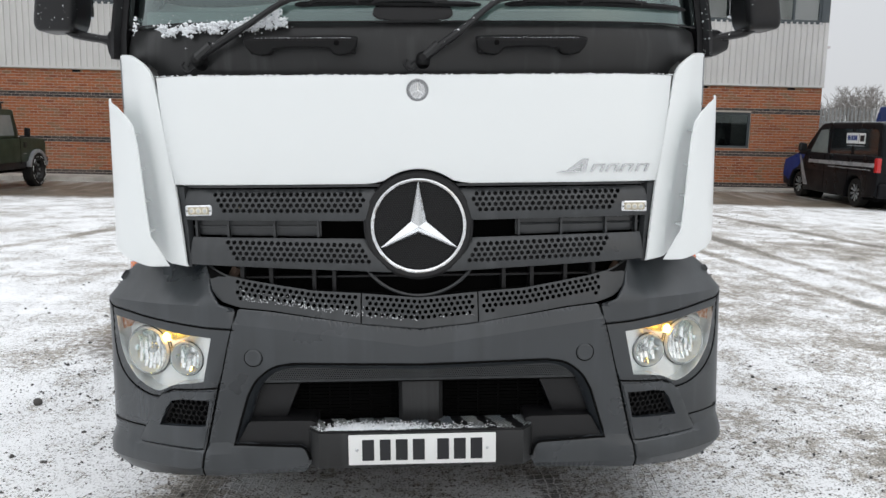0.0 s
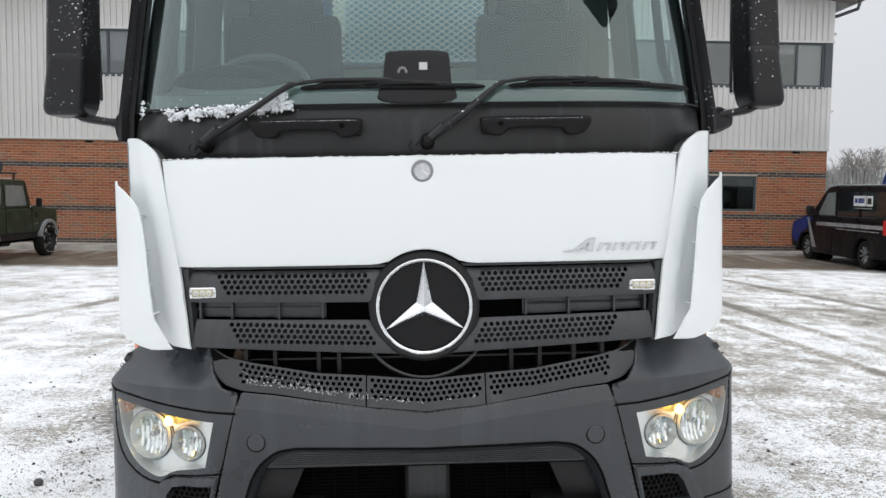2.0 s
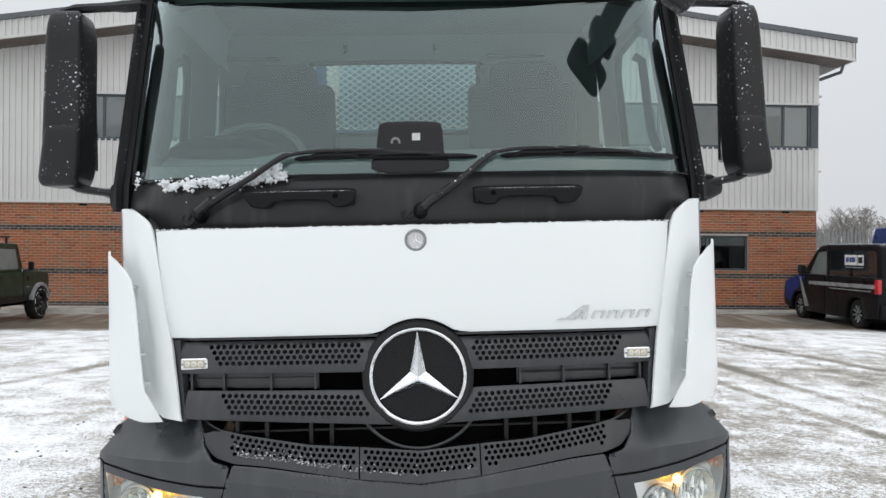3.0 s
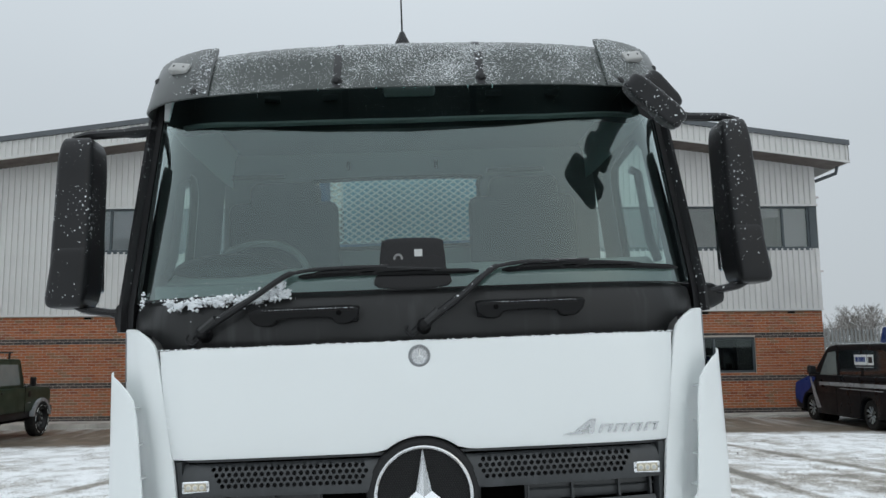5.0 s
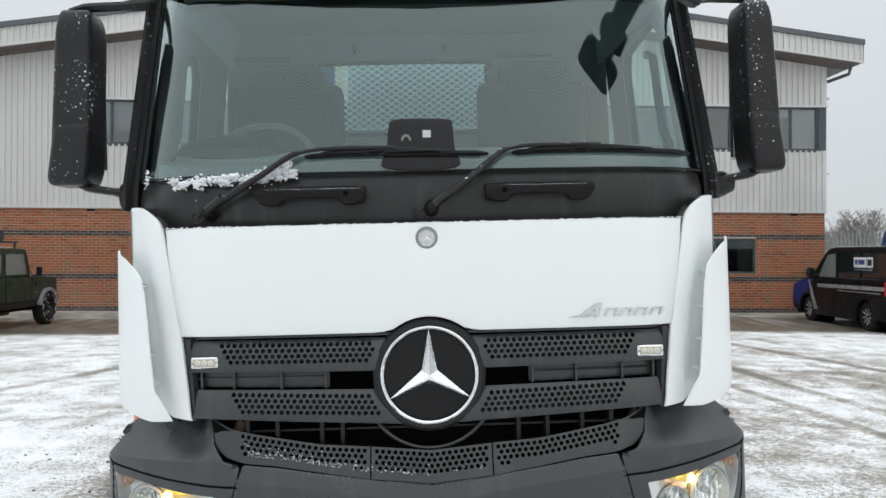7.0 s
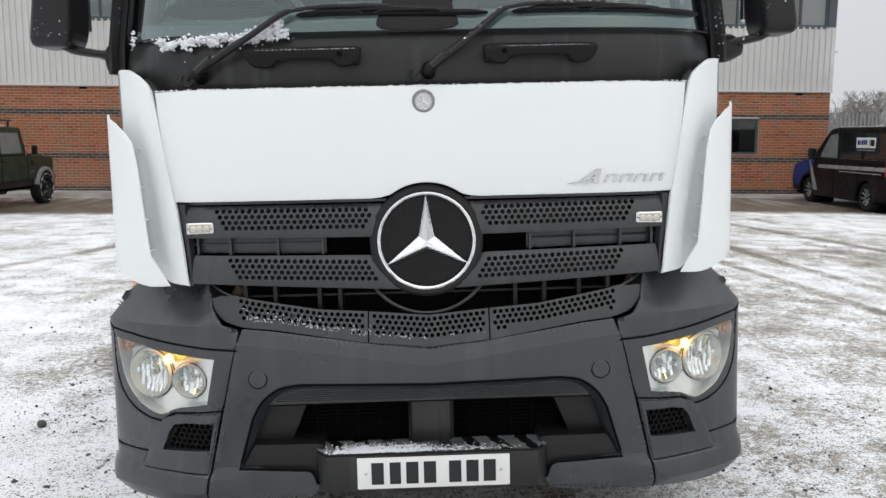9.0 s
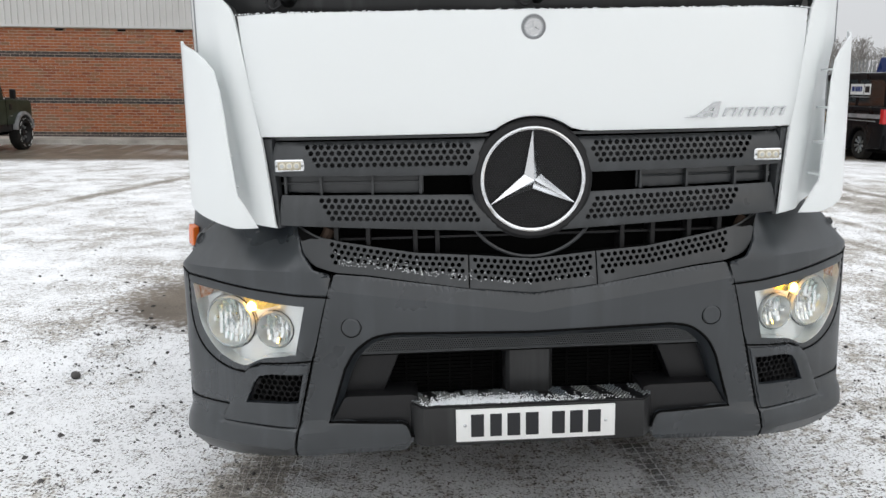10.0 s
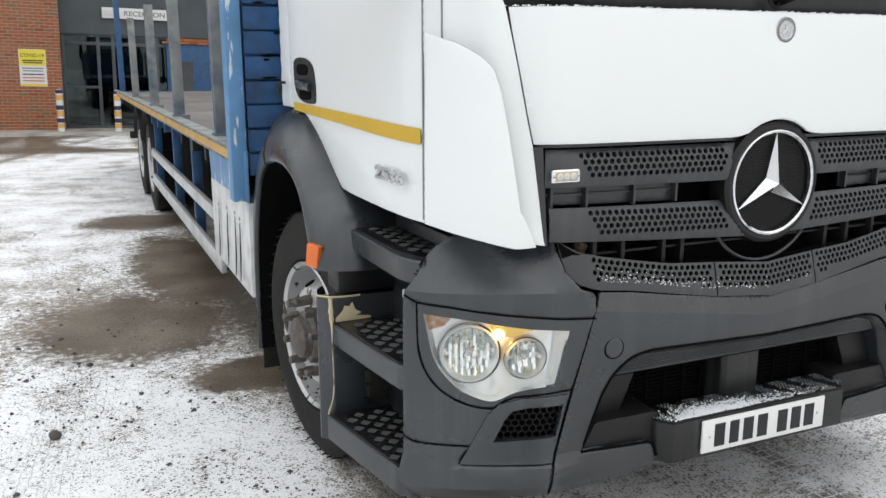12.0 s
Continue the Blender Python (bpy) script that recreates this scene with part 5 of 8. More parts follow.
# doors and rear of the cab
for s in (-1, 1):
    def on_side(u, v, s=s):
        y = s * u
        return (s * (pillar_x(y, v) + .006), y, v)
    do = [(.327, 1.119), (.62, 1.124), (.90, 1.131)] + catmull([(.985, 1.138), (1.07, 1.192), (1.25, 1.310), (1.42, 1.386), (1.545, 1.400)], 6) + [(1.62, 1.398), (1.62, 1.875), (.48, 1.875), (.37, 1.81), (.327, 1.775)]
    hole = [(.86, 1.97), (1.16, 1.97), (1.20, 2.02), (1.21, 2.10), (1.19, 2.46), (1.13, 2.54), (1.0, 2.54), (.92, 2.46)] if s < 0 else [(.62, 1.97), (1.36, 1.97), (1.40, 2.05), (1.40, 2.50), (1.34, 2.58), (.84, 2.60), (.72, 2.52)]
    door = part("cab_door", panel([(s * y, z) for y, z in do], on_side, .03, .06, (), .006), M_WHITE, truck, "white cab door with black handle and yellow stripe")
    part("window_surround", panel([(s * y, z) for y, z in [(.38, 1.88), (1.62, 1.88), (1.62, 2.66), (.70, 2.70), (.56, 2.50)]], on_side, .006, .06, [resample([(s * y, z) for y, z in hole], .1)], .002), M_BLACK, door)
    part("window_lining", panel([(s * y, z) for y, z in [(.42, 1.45), (1.742, 1.45), (1.742, 2.80), (.74, 2.80), (.55, 2.45)]], lambda u, v, s=s: (s * (pillar_x(s * u, v) - .030), s * u, v), .003, .06, [resample([(s * y, z) for y, z in hole], .1)], 0), M_CABIN, door)
    sg = part("side_window", panel([(s * y, z) for y, z in hole], lambda u, v, s=s: (s * (pillar_x(s * u, v) + .001), s * u, v), 0, .1, (), 0), M_SIDEGLASS, door)
    sg.visible_shadow = False
    part("window_seal", tube([on_side(s * y, z) for y, z in resample(hole, .06)], .004, 6, True), M_BLACK, door)
    part("cab_side", panel([(s * y, z) for y, z in [(1.626, 1.400), (1.78, 1.40), (1.78, 2.66), (1.626, 2.66)]], on_side, .03, .08, (), .006), M_WHITE, truck)
    # handle bowl and grip
    hd = catmull([(1.525, 1.59), (1.40, 1.60), (1.29, 1.575), (1.255, 1.52), (1.25, 1.44), (1.30, 1.425), (1.42, 1.43), (1.50, 1.46), (1.53, 1.52)], 3, True)
    hb = part("handle_bowl", panel([(s * y, z) for y, z in hd], lambda u, v, s=s: (s * (pillar_x(s * u, v) + .012), s * u, v), .006, .03, (), .004), M_BLACK, door, "black door handle bowl")
    for yy, zz in ((1.40, 1.552), (1.37, 1.458)):
        part("finger_recess", panel([(s * y, z) for y, z in catmull([(yy - .075, zz), (yy - .05, zz + .020), (yy + .05, zz + .022), (yy + .075, zz), (yy + .05, zz - .018), (yy - .05, zz - .018)], 3, True)], lambda u, v, s=s: (s * (pillar_x(s * u, v) + .0145), s * u, v), .002, .03, (), 0), M_VOID, hb)
    part("door_handle", tube([(s * (pillar_x(1.4, 1.5) + .016 + .012 * math.sin(t * math.pi)), 1.475 - .19 * t, 1.500 - .012 * t) for t in np.linspace(0, 1, 8)], .012, 8, flat=1.3), M_GREY, hb)
    st = [(.333, 1.393), (.329, 1.388), (.329, 1.352), (.333, 1.347), (.62, 1.356), (1.0, 1.372), (1.545, 1.392), (1.545, 1.424), (1.0, 1.412), (.62, 1.402)]
    part("yellow_stripe", panel([(s * y, z) for y, z in st], lambda u, v, s=s: (s * (pillar_x(s * u, v) + .011), s * u, v), .002, .1, (), 0), M_YELLOW, door, "yellow reflective stripe")
    if s < 0:
        lettering("2536", .058, Matrix.Translation((-(pillar_x(.61, 1.24) + .010), .515, 1.238)) @ pose(0, 0, 0, 90, 0, -90) @ Matrix.Shear("XY", 4, (.25, 0)) @ Matrix.Diagonal((2.2, .95, 1, 1)), M_SILVER, door, .003, "model_number", "chrome number 2536", .0018)
    part("door_seam", tube([(s * 1.0655, .3235, z) for z in np.linspace(1.13, 1.79, 6)], .0032, 6), M_VANGREY, truck)
    part("pillar_groove", tube([on_face(s * face_s(1.041), z) for z in np.linspace(1.62, 1.795, 5)], .003, 6), M_VANGREY, truck)
    # hinge hook behind the door
    part("door_latch", tube([(s * 1.14, 1.66, 1.50), (s * 1.16, 1.66, 1.50), (s * 1.16, 1.70, 1.46)], .008, 6), M_BLACK, truck)
rear_out = [(-1.05, 1.10), (1.05, 1.10), (1.02, 2.62), (.95, 2.86), (-.95, 2.86), (-1.02, 2.62)]
rw = catmull([(-.52, 2.30), (-.52, 2.60), (-.47, 2.645), (.33, 2.645), (.365, 2.60), (.375, 2.30), (.34, 2.265), (-.48, 2.265)], 4, True)
part("cab_rear_wall", panel(rear_out, lambda u, v: (u, 1.74, v), .04, .12, [resample(rw, .05)], 0), M_CABIN, truck, "grey cab rear wall with window")
part("rear_window_seal", tube([(x, 1.735, z) for x, z in resample(rw, .04)], .012, 6, True), M_BLACK, truck)
rg = part("rear_window", panel(rw, lambda u, v: (u, 1.76, v), 0, .2, (), 0), M_SIDEGLASS, truck)
rg.visible_shadow = False
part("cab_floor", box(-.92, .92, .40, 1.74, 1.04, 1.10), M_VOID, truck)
part("cab_ceiling", box(-.93, .93, .50, 1.74, 2.80, 2.82), M_CABIN, truck)
for x in (-.34, .14):
    part("ceiling_hook", box(x - .012, x + .012, 1.70, 1.74, 2.70, 2.74, .004), M_BLACK, truck)
for x in (-.85, .58):
    part("wall_slot", box(x - .16, x + .16, 1.725, 1.74, 2.665, 2.69, .004), M_SEAT, truck)

# dashboard, wheel, seats
dash = part("dashboard", prism([(.30, 1.70), (.30, 1.90), (.36, 1.935), (.60, 2.035), (.63, 2.045), (.66, 2.035), (.72, 1.80), (.72, 1.45), (.50, 1.45)], "x", -.97, .97, .008), M_DASH, truck, "grey dashboard")
part("dash_ledge", prism([(.27, 1.88), (.27, 1.955), (.30, 1.962), (.34, 1.955), (.36, 1.90)], "x", -.95, .95, .006), M_CABIN, dash)
part("instrument_hood", lathe([(0, .085), (.10, .082), (.20, .06), (.26, .02), (.27, -.05)], Matrix.Translation((-.76, .66, 2.03)) @ Matrix.Diagonal((.95, .5, 1, 1)), 28), M_BLACK, dash)
SWM = Matrix.Translation((-.70, .92, 2.03)) @ pose(0, 0, 0, 55, 0, 0)
sw = part("steering_wheel", tube([SWM @ Vector((.225 * math.cos(a), .225 * math.sin(a), 0)) for a in np.linspace(0, 2 * math.pi, 40, False)], .016, 8, True), M_CABIN, truck, "grey steering wheel")
for a in (.2, math.pi - .2, -math.pi / 2):
    part("wheel_spoke", tube([SWM @ Vector((r * math.cos(a), r * math.sin(a), -.02 + r * .1)) for r in (.0, .21)], .018, 6), M_BLACK, sw)
part("steering_column", tube([(-.70, .92, 2.02), (-.70, .72, 1.82)], .04, 10), M_BLACK, sw)
for x in (-.66, .60):
    seat = part("cab_seat", prism([(1.10, 1.45), (1.12, 1.58), (1.18, 1.60), (1.42, 1.58), (1.50, 1.75), (1.54, 2.20), (1.56, 2.47), (1.63, 2.47), (1.66, 2.2), (1.58, 1.45)], "x", x - .28, x + .27, .05, seg=3), M_SEAT, truck, "dark cloth cab seat")
    part("headrest", box(x - .19, x + .18, 1.52, 1.64, 2.40, 2.605, .06, 4), M_SEAT, seat)
    part("seat_shoulder", box(x - .30, x + .27, 1.52, 1.63, 2.10, 2.50, .06, 4), M_SEAT, seat)
def tab_at(u, v):
    return wrap(glass_at, lambda q, z: .006, glass_slide)(u, v)


tab_out = catmull([(-.122, 2.062), (-.112, 2.080), (-.06, 2.086), (.04, 2.085), (.092, 2.079), (.102, 2.060), (.106, 1.98), (.108, 1.912), (-.132, 1.912), (-.130, 1.98)], 4, True)
tab = part("sensor_cover", panel(tab_out, tab_at, .02, .02, (), .004), M_GLOSSBLACK, truck, "black sensor cover at the foot of the windscreen")
ix, iy, iz = tab_at(-.062, 2.012)
part("round_icon", lathe([(.009, 0), (.017, .001), (.017, -.003), (.009, -.003)], Matrix.Translation((ix, iy - .001, iz)) @ pose(0, 0, 0, 100, 0, 0), 20, True), M_CABIN, tab)
ix, iy, iz = tab_at(.010, 2.030)
part("square_icon", turned(box(-.014, .014, -.001, .002, -.013, .013), Matrix.Translation((ix, iy - .0005, iz)) @ pose(0, 0, 0, -10, 0, 0)), M_BLIND, tab)
for s in (-1, 1):
    part("cabin_grip", tube([(s * .93, .66, 2.42), (s * .955, .64, 2.40), (s * .965, .62, 2.25), (s * .97, .58, 2.10), (s * .985, .54, 2.02)], .018, 8), M_CABIN, truck)

# grab handles, wipers, hooks
for s in (-1, 1):
    g = catmull([(.215, 1.841), (.385, 1.842), (.555, 1.841), (.569, 1.825), (.560, 1.804), (.535, 1.791), (.495, 1.790), (.465, 1.806), (.385, 1.809), (.30, 1.806), (.272, 1.790), (.235, 1.791), (.208, 1.804), (.199, 1.825)], 4, True)
    gh = [(s * glass_s(x), z) for x, z in g]
    grab = part("grab_handle", panel(gh, wrap(glass_at, lambda q, z: .048 + .35 * max(0, z - 1.80), glass_slide), .03, .015, (), .009), M_HANDLE, truck, "black moulded grab handle with frost on top")
    p = wrap(glass_at, lambda q, z: .0585, glass_slide)(s * glass_s(.265), 1.826)
    for e in (.235, .53):
        part("handle_foot", box(s * e - .03, s * e + .03, .085, .13, 1.795, 1.838, .008), M_HANDLE, grab)
    part("handle_keyhole", lathe([(0, .002), (.009, .002), (.009, -.004)], Matrix.Translation(p) @ pose(0, 0, 0, 90, 0, 0), 12), M_VOID, grab)
    fro = []
    for i in range(420):
        x = rnd.triangular(.205, .56, .5 if s > 0 else .25)
        q = wrap(glass_at, lambda a, z: .056, glass_slide)(s * glass_s(x), 1.8425)
        fro.append((q[0], q[1] + rnd.uniform(-.006, .014), q[2], rnd.uniform(.0008, .0024), .6))
    part("frost", blob_field(fro, seed=31 + s), M_SNOW, grab, "frost")


def glass_off(x, z, o):
    return wrap(glass_at, lambda q, v: o, glass_slide)(glass_s(x), z)


for x0, xk, xe in ((-.736, -.431, .221), (.020, .282, .965)):
    d = xk - x0
    arm_pts = [(x0, 1.776, .030), (x0 + d * .10, 1.795, .045), (x0 + d * .55, 1.880, .050), (x0 + d * .9, 1.955, .040), (xk + .02, 1.972, .036), (xk + .12, 1.982, .034), (xk + .33, 1.982, .030)]
    wip = part("wiper", tube([glass_off(*p) for p in catmull(arm_pts, 4)], [.020] * 4 + [.017] * 4 + [.013] * 7 + [.0085] * 10, 8, flat=.8), M_MIRRORBACK, truck, "black windscreen wiper, parked, flecked with snow")
    part("wiper_pivot", lathe([(0, .05), (.018, .045), (.024, .02), (.026, -.02)], Matrix.Translation(glass_off(x0, 1.772, .005)) @ pose(0, 0, 0, 82, 0, 0), 14), M_BLACK, wip)
    part("wiper_clasp", tube([glass_off(x0 + d * .03, 1.783, .046), glass_off(x0 + d * .20, 1.822, .052)], .019, 8, flat=.8), M_COWL, wip)
    bl = [(xk + .02, 1.958, .012), (xk + .16, 1.963, .012), (xk + .4, 1.962, .012), (xe, 1.957, .012)]
    part("wiper_blade", tube([glass_off(*p) for p in catmull(bl, 6)], [.006] + [.013] * 17 + [.005], 6, flat=.8), M_HANDLE, wip)
    part("blade_spring", tube([glass_off(x, z, o) for x, z, o in catmull([(xk + .10, 1.966, .018), (xk + .25, 1.974, .028), (xk + .36, 1.976, .028), (xk + .52, 1.968, .018)], 5)], .006, 6), M_BLACK, wip)
    for a0, a1 in ((.07, .24), (.28, .50)):
        yk = catmull([(xk + a0, 1.960, .020), (xk + a0 + .03, 1.970, .026), (xk + a1 - .03, 1.970, .026), (xk + a1, 1.960, .020)], 4)
        part("blade_yoke", tube([glass_off(*p) for p in yk], .0055, 6), M_BLACK, wip)
    part("hub_cap", lathe([(0, .058), (.012, .056), (.021, .046), (.024, .030)], Matrix.Translation(glass_off(x0, 1.772, .005)) @ pose(0, 0, 0, 82, 0, 0), 16), M_HANDLE, wip)
    part("washer_hose", tube([glass_off(*p) for p in catmull([(x0 - .04, 1.758, .012), (x0 + d * .05, 1.800, .030), (x0 + d * .45, 1.872, .030), (x0 + d * .8, 1.945, .024)], 5)], .0035, 5), M_BLACK, wip)
    hk = [(x0 - .055, 1.775, .01), (x0 - .062, 1.760, .014), (x0 - .052, 1.742, .016), (x0 - .035, 1.738, .016), (x0 - .018, 1.752, .012)]
    part("hose_hook", tube([glass_off(*p) for p in catmull(hk, 4)], .0042, 6), M_BLACK, truck)
# snow lodged at the foot of the glass
sn = []
clots = [(-.865 + .40 * k / 15 + rnd.uniform(-.012, .012), 1.878 + .020 * k / 15 + rnd.gauss(0, .007), rnd.uniform(.010, .022)) for k in range(16)]
clots += [(-.53, 1.905, .020), (-.50, 1.915, .018), (-.475, 1.93, .013), (-.56, 1.885, .016), (-.46, 1.90, .012)]
for cx, cz, cr in clots:
    for i in range(46):
        x, z = rnd.gauss(cx, cr * .9), rnd.gauss(cz, cr * .48)
        p = glass_off(x, z, rnd.uniform(0, .018))
        sn.append((p[0], p[1], p[2], rnd.uniform(.002, .0085) * (1 if rnd.random() < .8 else 1.5), .8))
for i in range(60):
    p = glass_off(rnd.uniform(-.90, -.44), rnd.gauss(1.895, .028), .006)
    sn.append((p[0], p[1], p[2], rnd.uniform(.001, .003), .8))
for i in range(30):
    p = glass_off(rnd.gauss(-.985, .005), rnd.gauss(1.908, .015), .01)
    sn.append((p[0], p[1], p[2], rnd.uniform(.003, .007), .8))
part("snow_clump", blob_field(sn, seed=12), M_SNOW, ws, "clump of snow at the foot of the windscreen")

# mirrors
def mirror_shell(s, x0, x1, z0, z1, y):
    bm = bmesh.new()
    bmesh.ops.create_cube(bm, size=1.0)
    bmesh.ops.bevel(bm, geom=bm.edges[:], offset=.20, segments=5, profile=.55, affect="EDGES")
    for v in bm.verts:
        t = v.co.z + .5
        w = 1.0 - .10 * t
        v.co = Vector(((x0 + x1) / 2 - s * .012 * (1 - t) * -1 + v.co.x * (x1 - x0) * w + s * .016 * (.5 - t), y + v.co.y * .17 + (.02 if v.co.y > 0 else 0), (z0 + z1) / 2 + v.co.z * (z1 - z0)))
    return bm


for s in (-1, 1):
    x0, x1 = (1.204, 1.352) if s < 0 else (1.212, 1.340)
    mir = part("door_mirror", mirror_shell(s, min(s * x0, s * x1), max(s * x0, s * x1), 1.905, 2.548, .42), M_MIRRORBACK, truck, "tall black door mirror flecked with snow", 60)
    lowm = mirror_shell(s, min(s * (x0 + .010), s * (x1 + .012)), max(s * (x0 + .010), s * (x1 + .012)), 1.900, 2.14, .415)
    part("mirror_lower_shell", lowm, M_MIRRORBACK, mir, "", 60)
    part("mirror_glass", box(s * 1.302 - .078, s * 1.302 + .078, .508, .516, 1.96, 2.50, .02, 3), M_CHROME, mir, "mirror glass")
    part("mirror_arm", tube(catmull([(s * 1.30, .42, 1.915), (s * 1.26, .42, 1.895), (s * 1.17, .44, 1.880), (s * 1.09, .47, 1.865)], 4), [.018] * 4 + [.022] * 5 + [.028] * 4, 8, flat=.7), M_MIRRORBACK, mir)
    part("mirror_arm", tube(catmull([(s * 1.31, .42, 2.555), (s * 1.26, .43, 2.572), (s * 1.13, .47, 2.590), (s * 1.02, .52, 2.612)], 4), [.020] * 4 + [.026] * 5 + [.034] * 4, 8, flat=.7), M_MIRRORBACK, mir)
# front mirror carried forward of the roof corner
def mirror_head(a, b, half, deep, lean):
    """A flattened, rounded mirror shell between two ends."""
    a, b = Vector(a), Vector(b)
    bm = bmesh.new()
    bmesh.ops.create_cube(bm, size=1.0)
    bmesh.ops.bevel(bm, geom=bm.edges[:], offset=.22, segments=4, profile=.6, affect="EDGES")
    ax = (b - a).normalized()
    up = Vector((.62, lean, .78)).normalized()
    up = (up - ax * up.dot(ax)).normalized()
    dn = ax.cross(up)
    for v in bm.verts:
        t = v.co.x
        swell = 1 - .28 * (2 * t) ** 2
        v.co = (a + b) / 2 + ax * t * (b - a).length + up * v.co.z * half * 2 * swell + dn * v.co.y * deep * 2
    bmesh.ops.recalc_face_normals(bm, faces=bm.faces)
    return bm


fm = part("front_mirror", mirror_head((.730, -.10, 2.562), (.900, -.10, 2.405), .040, .075, -.25), M_MIRRORBACK, truck, "black front blind-spot mirror with snow on its shell", 50)
part("mirror_stem", tube(catmull([(.815, -.08, 2.48), (.85, .02, 2.53), (.90, .18, 2.62), (.95, .36, 2.69)], 5), [.050] * 8 + [.056] * 8, 10), M_GLOSSBLACK, fm)
hv, hn = [], []
for f in fm.data.polygons:
    cs = [fm.data.vertices[i].co for i in f.vertices]
    for i in range(max(1, int(f.area * 60000))):
        wts = [rnd.random() ** 2 + .02 for _ in cs]
        hv.append(sum((c * wt for c, wt in zip(cs, wts)), Vector()) / sum(wts))
        hn.append(f.normal.copy())
top_snow = []
for i in range(900):
    k = rnd.randrange(len(hv))
    q = hv[k] + hn[k] * .0008
    if hn[k].z > .15 and hn[k].y < .5:
        top_snow.append((q.x, q.y, q.z, rnd.uniform(.0012, .0034), .6))
part("snow_speck", blob_field(top_snow, seed=17), M_SNOW, fm)
part("kerb_mirror", mirror_head((.815, .02, 2.612), (.925, .05, 2.495), .038, .06, .1), M_MIRRORBACK, fm, "", 50)

# ---------------------------------------------------------------- steps, arches, wheels
for s in (-1, 1):
    st = part("step_unit", prism([(s * .90, 1.06), (s * .96, 1.06), (s * 1.0, .24), (s * .90, .24)], "y", .28, .84, .01), M_GREY, truck, "grey cab steps with ribbed treads and scuffed edge")
    part("step_rear_wall", prism([(s * .95, .90), (s * 1.243, .90), (s * 1.246, .878), (s * 1.205, .844), (s * .95, .838)], "z", .235, .775, .010), M_GREY, st)
    part("step_front_wall", prism([(s * .95, .30), (s * 1.08, .30), (s * 1.08, .96), (s * .95, 1.0)], "y", .27, .30, .006), M_GREY, st)
    for z, xo, xr, y0, y1, th in ((1.012, 1.125, 1.125, .26, .865, .075), (.682, 1.150, 1.205, .31, .845, .08), (.338, 1.155, 1.232, .33, .85, .095)):
        front = [(xo - .11 * (1 - math.cos(a)), y0 + .17 * (1 - math.sin(a))) for a in np.linspace(0, 1.5, 8)] if z > 1 else [(xo, y0 + .10), (xo - .01, y0 + .04), (xo - .04, y0)]
        sl = part("step_plate", prism([(s * .93, y1), (s * xr, y1)] + [(s * x, y) for x, y in front] + [(s * .93, y0)], "z", z - th, z, .012, seg=3), M_GREY, st)
        tr = part("step_mat", prism([(s * .95, y1 - .02), (s * (xr - .016), y1 - .02), (s * (xo - .016), y0 + (.19 if z > 1 else .06)), (s * (xo - .05), y0 + (.08 if z > 1 else .02)), (s * .95, y0 + .03)], "z", z - .002, z + .005, .002), M_GLOSSBLACK, sl)
        rib = bmesh.new()
        for k in range(int((y1 - y0 - .08) / .036)):
            for j in range(6):
                x, y = .985 + j * .036, y0 + .06 + k * .036
                edge = xo + (xr - xo) * (y - y0) / (y1 - y0) - (.10 * max(0, 1 - (y - y0) / .2) if z > 1 else 0)
                if x > edge - .035:
                    continue
                d = 1 if (j + k) % 2 else -1
                for q in (-.010, 0, .010):
                    cx, cy = x + q * .7, y - d * q * .7
                    tube([(s * (cx - .011), cy - d * .011, z + .006), (s * (cx + .011), cy + d * .011, z + .006)], .0038, 4, bm=rib)
        part("tread_rib", rib, M_COWL, tr)
    if s < 0:
        pt = catmull([(-1.222, .858, .335), (-1.205, .842, .42), (-1.204, .842, .55), (-1.204, .842, .66), (-1.205, .842, .71), (-1.206, .843, .773)], 4)
        part("scuffed_edge", tube(pt, [.003, .004, .0025, .002, .003, .002, .0025, .002, .002, .003, .002, .003, .004, .005, .007, .010, .008, .011, .008, .007, .009], 6), M_CREAM, st, "cream filler showing at a scuffed edge")
        part("scuff_patch", prism([(-1.190, .700), (-1.165, .722), (-1.158, .742), (-1.140, .738), (-1.128, .752), (-1.118, .725), (-1.095, .712), (-1.118, .704), (-1.06, .695), (-1.06, .688), (-1.190, .686)], "y", .835, .8395), M_CREAM, st)
        part("scuff_line", tube([(-1.24, .880, .777), (-1.206, .845, .777), (-1.15, .838, .776), (-1.10, .838, .776)], .004, 6), M_CREAM, st)
        part("step_sticker", prism(circle(.70, .80, .018, 16), "x", -.985, -.979), M_SIGNW, st, "small white oval sticker")
        for z in (.52, .50):
            part("step_sticker", prism([(.62, z), (.72, z), (.72, z + .010), (.62, z + .010)], "x", -.998, -.992), M_SIGNW, st, "small white label")
    # added black wall and ceiling that paint the shadow under the door
    part("sill_shade_sheet", box(s * .925, s * .935, .34, 1.0, 1.012, 1.135), M_VOID, st)
    part("sill_shade_sheet", box(s * .93, s * 1.06, .34, 1.0, 1.118, 1.124), M_VOID, st)
    # wheel arch, swept between its outer and inner edge
    ao = catmull([(.795, .873), (.815, .95), (.872, 1.055), (.99, 1.140), (1.07, 1.190), (1.25, 1.308), (1.42, 1.384), (1.57, 1.405), (1.68, 1.390), (1.82, 1.335), (1.93, 1.21), (2.0, 1.0), (2.03, .7), (2.035, .24)], 8)
    ai = catmull([(.890, .875), (.925, .93), (.962, .99), (1.0, 1.055), (1.055, 1.115), (1.15, 1.165), (1.29, 1.192), (1.46, 1.188), (1.62, 1.158), (1.76, 1.08), (1.86, .93), (1.92, .76), (1.945, .5), (1.95, .24)], 8)
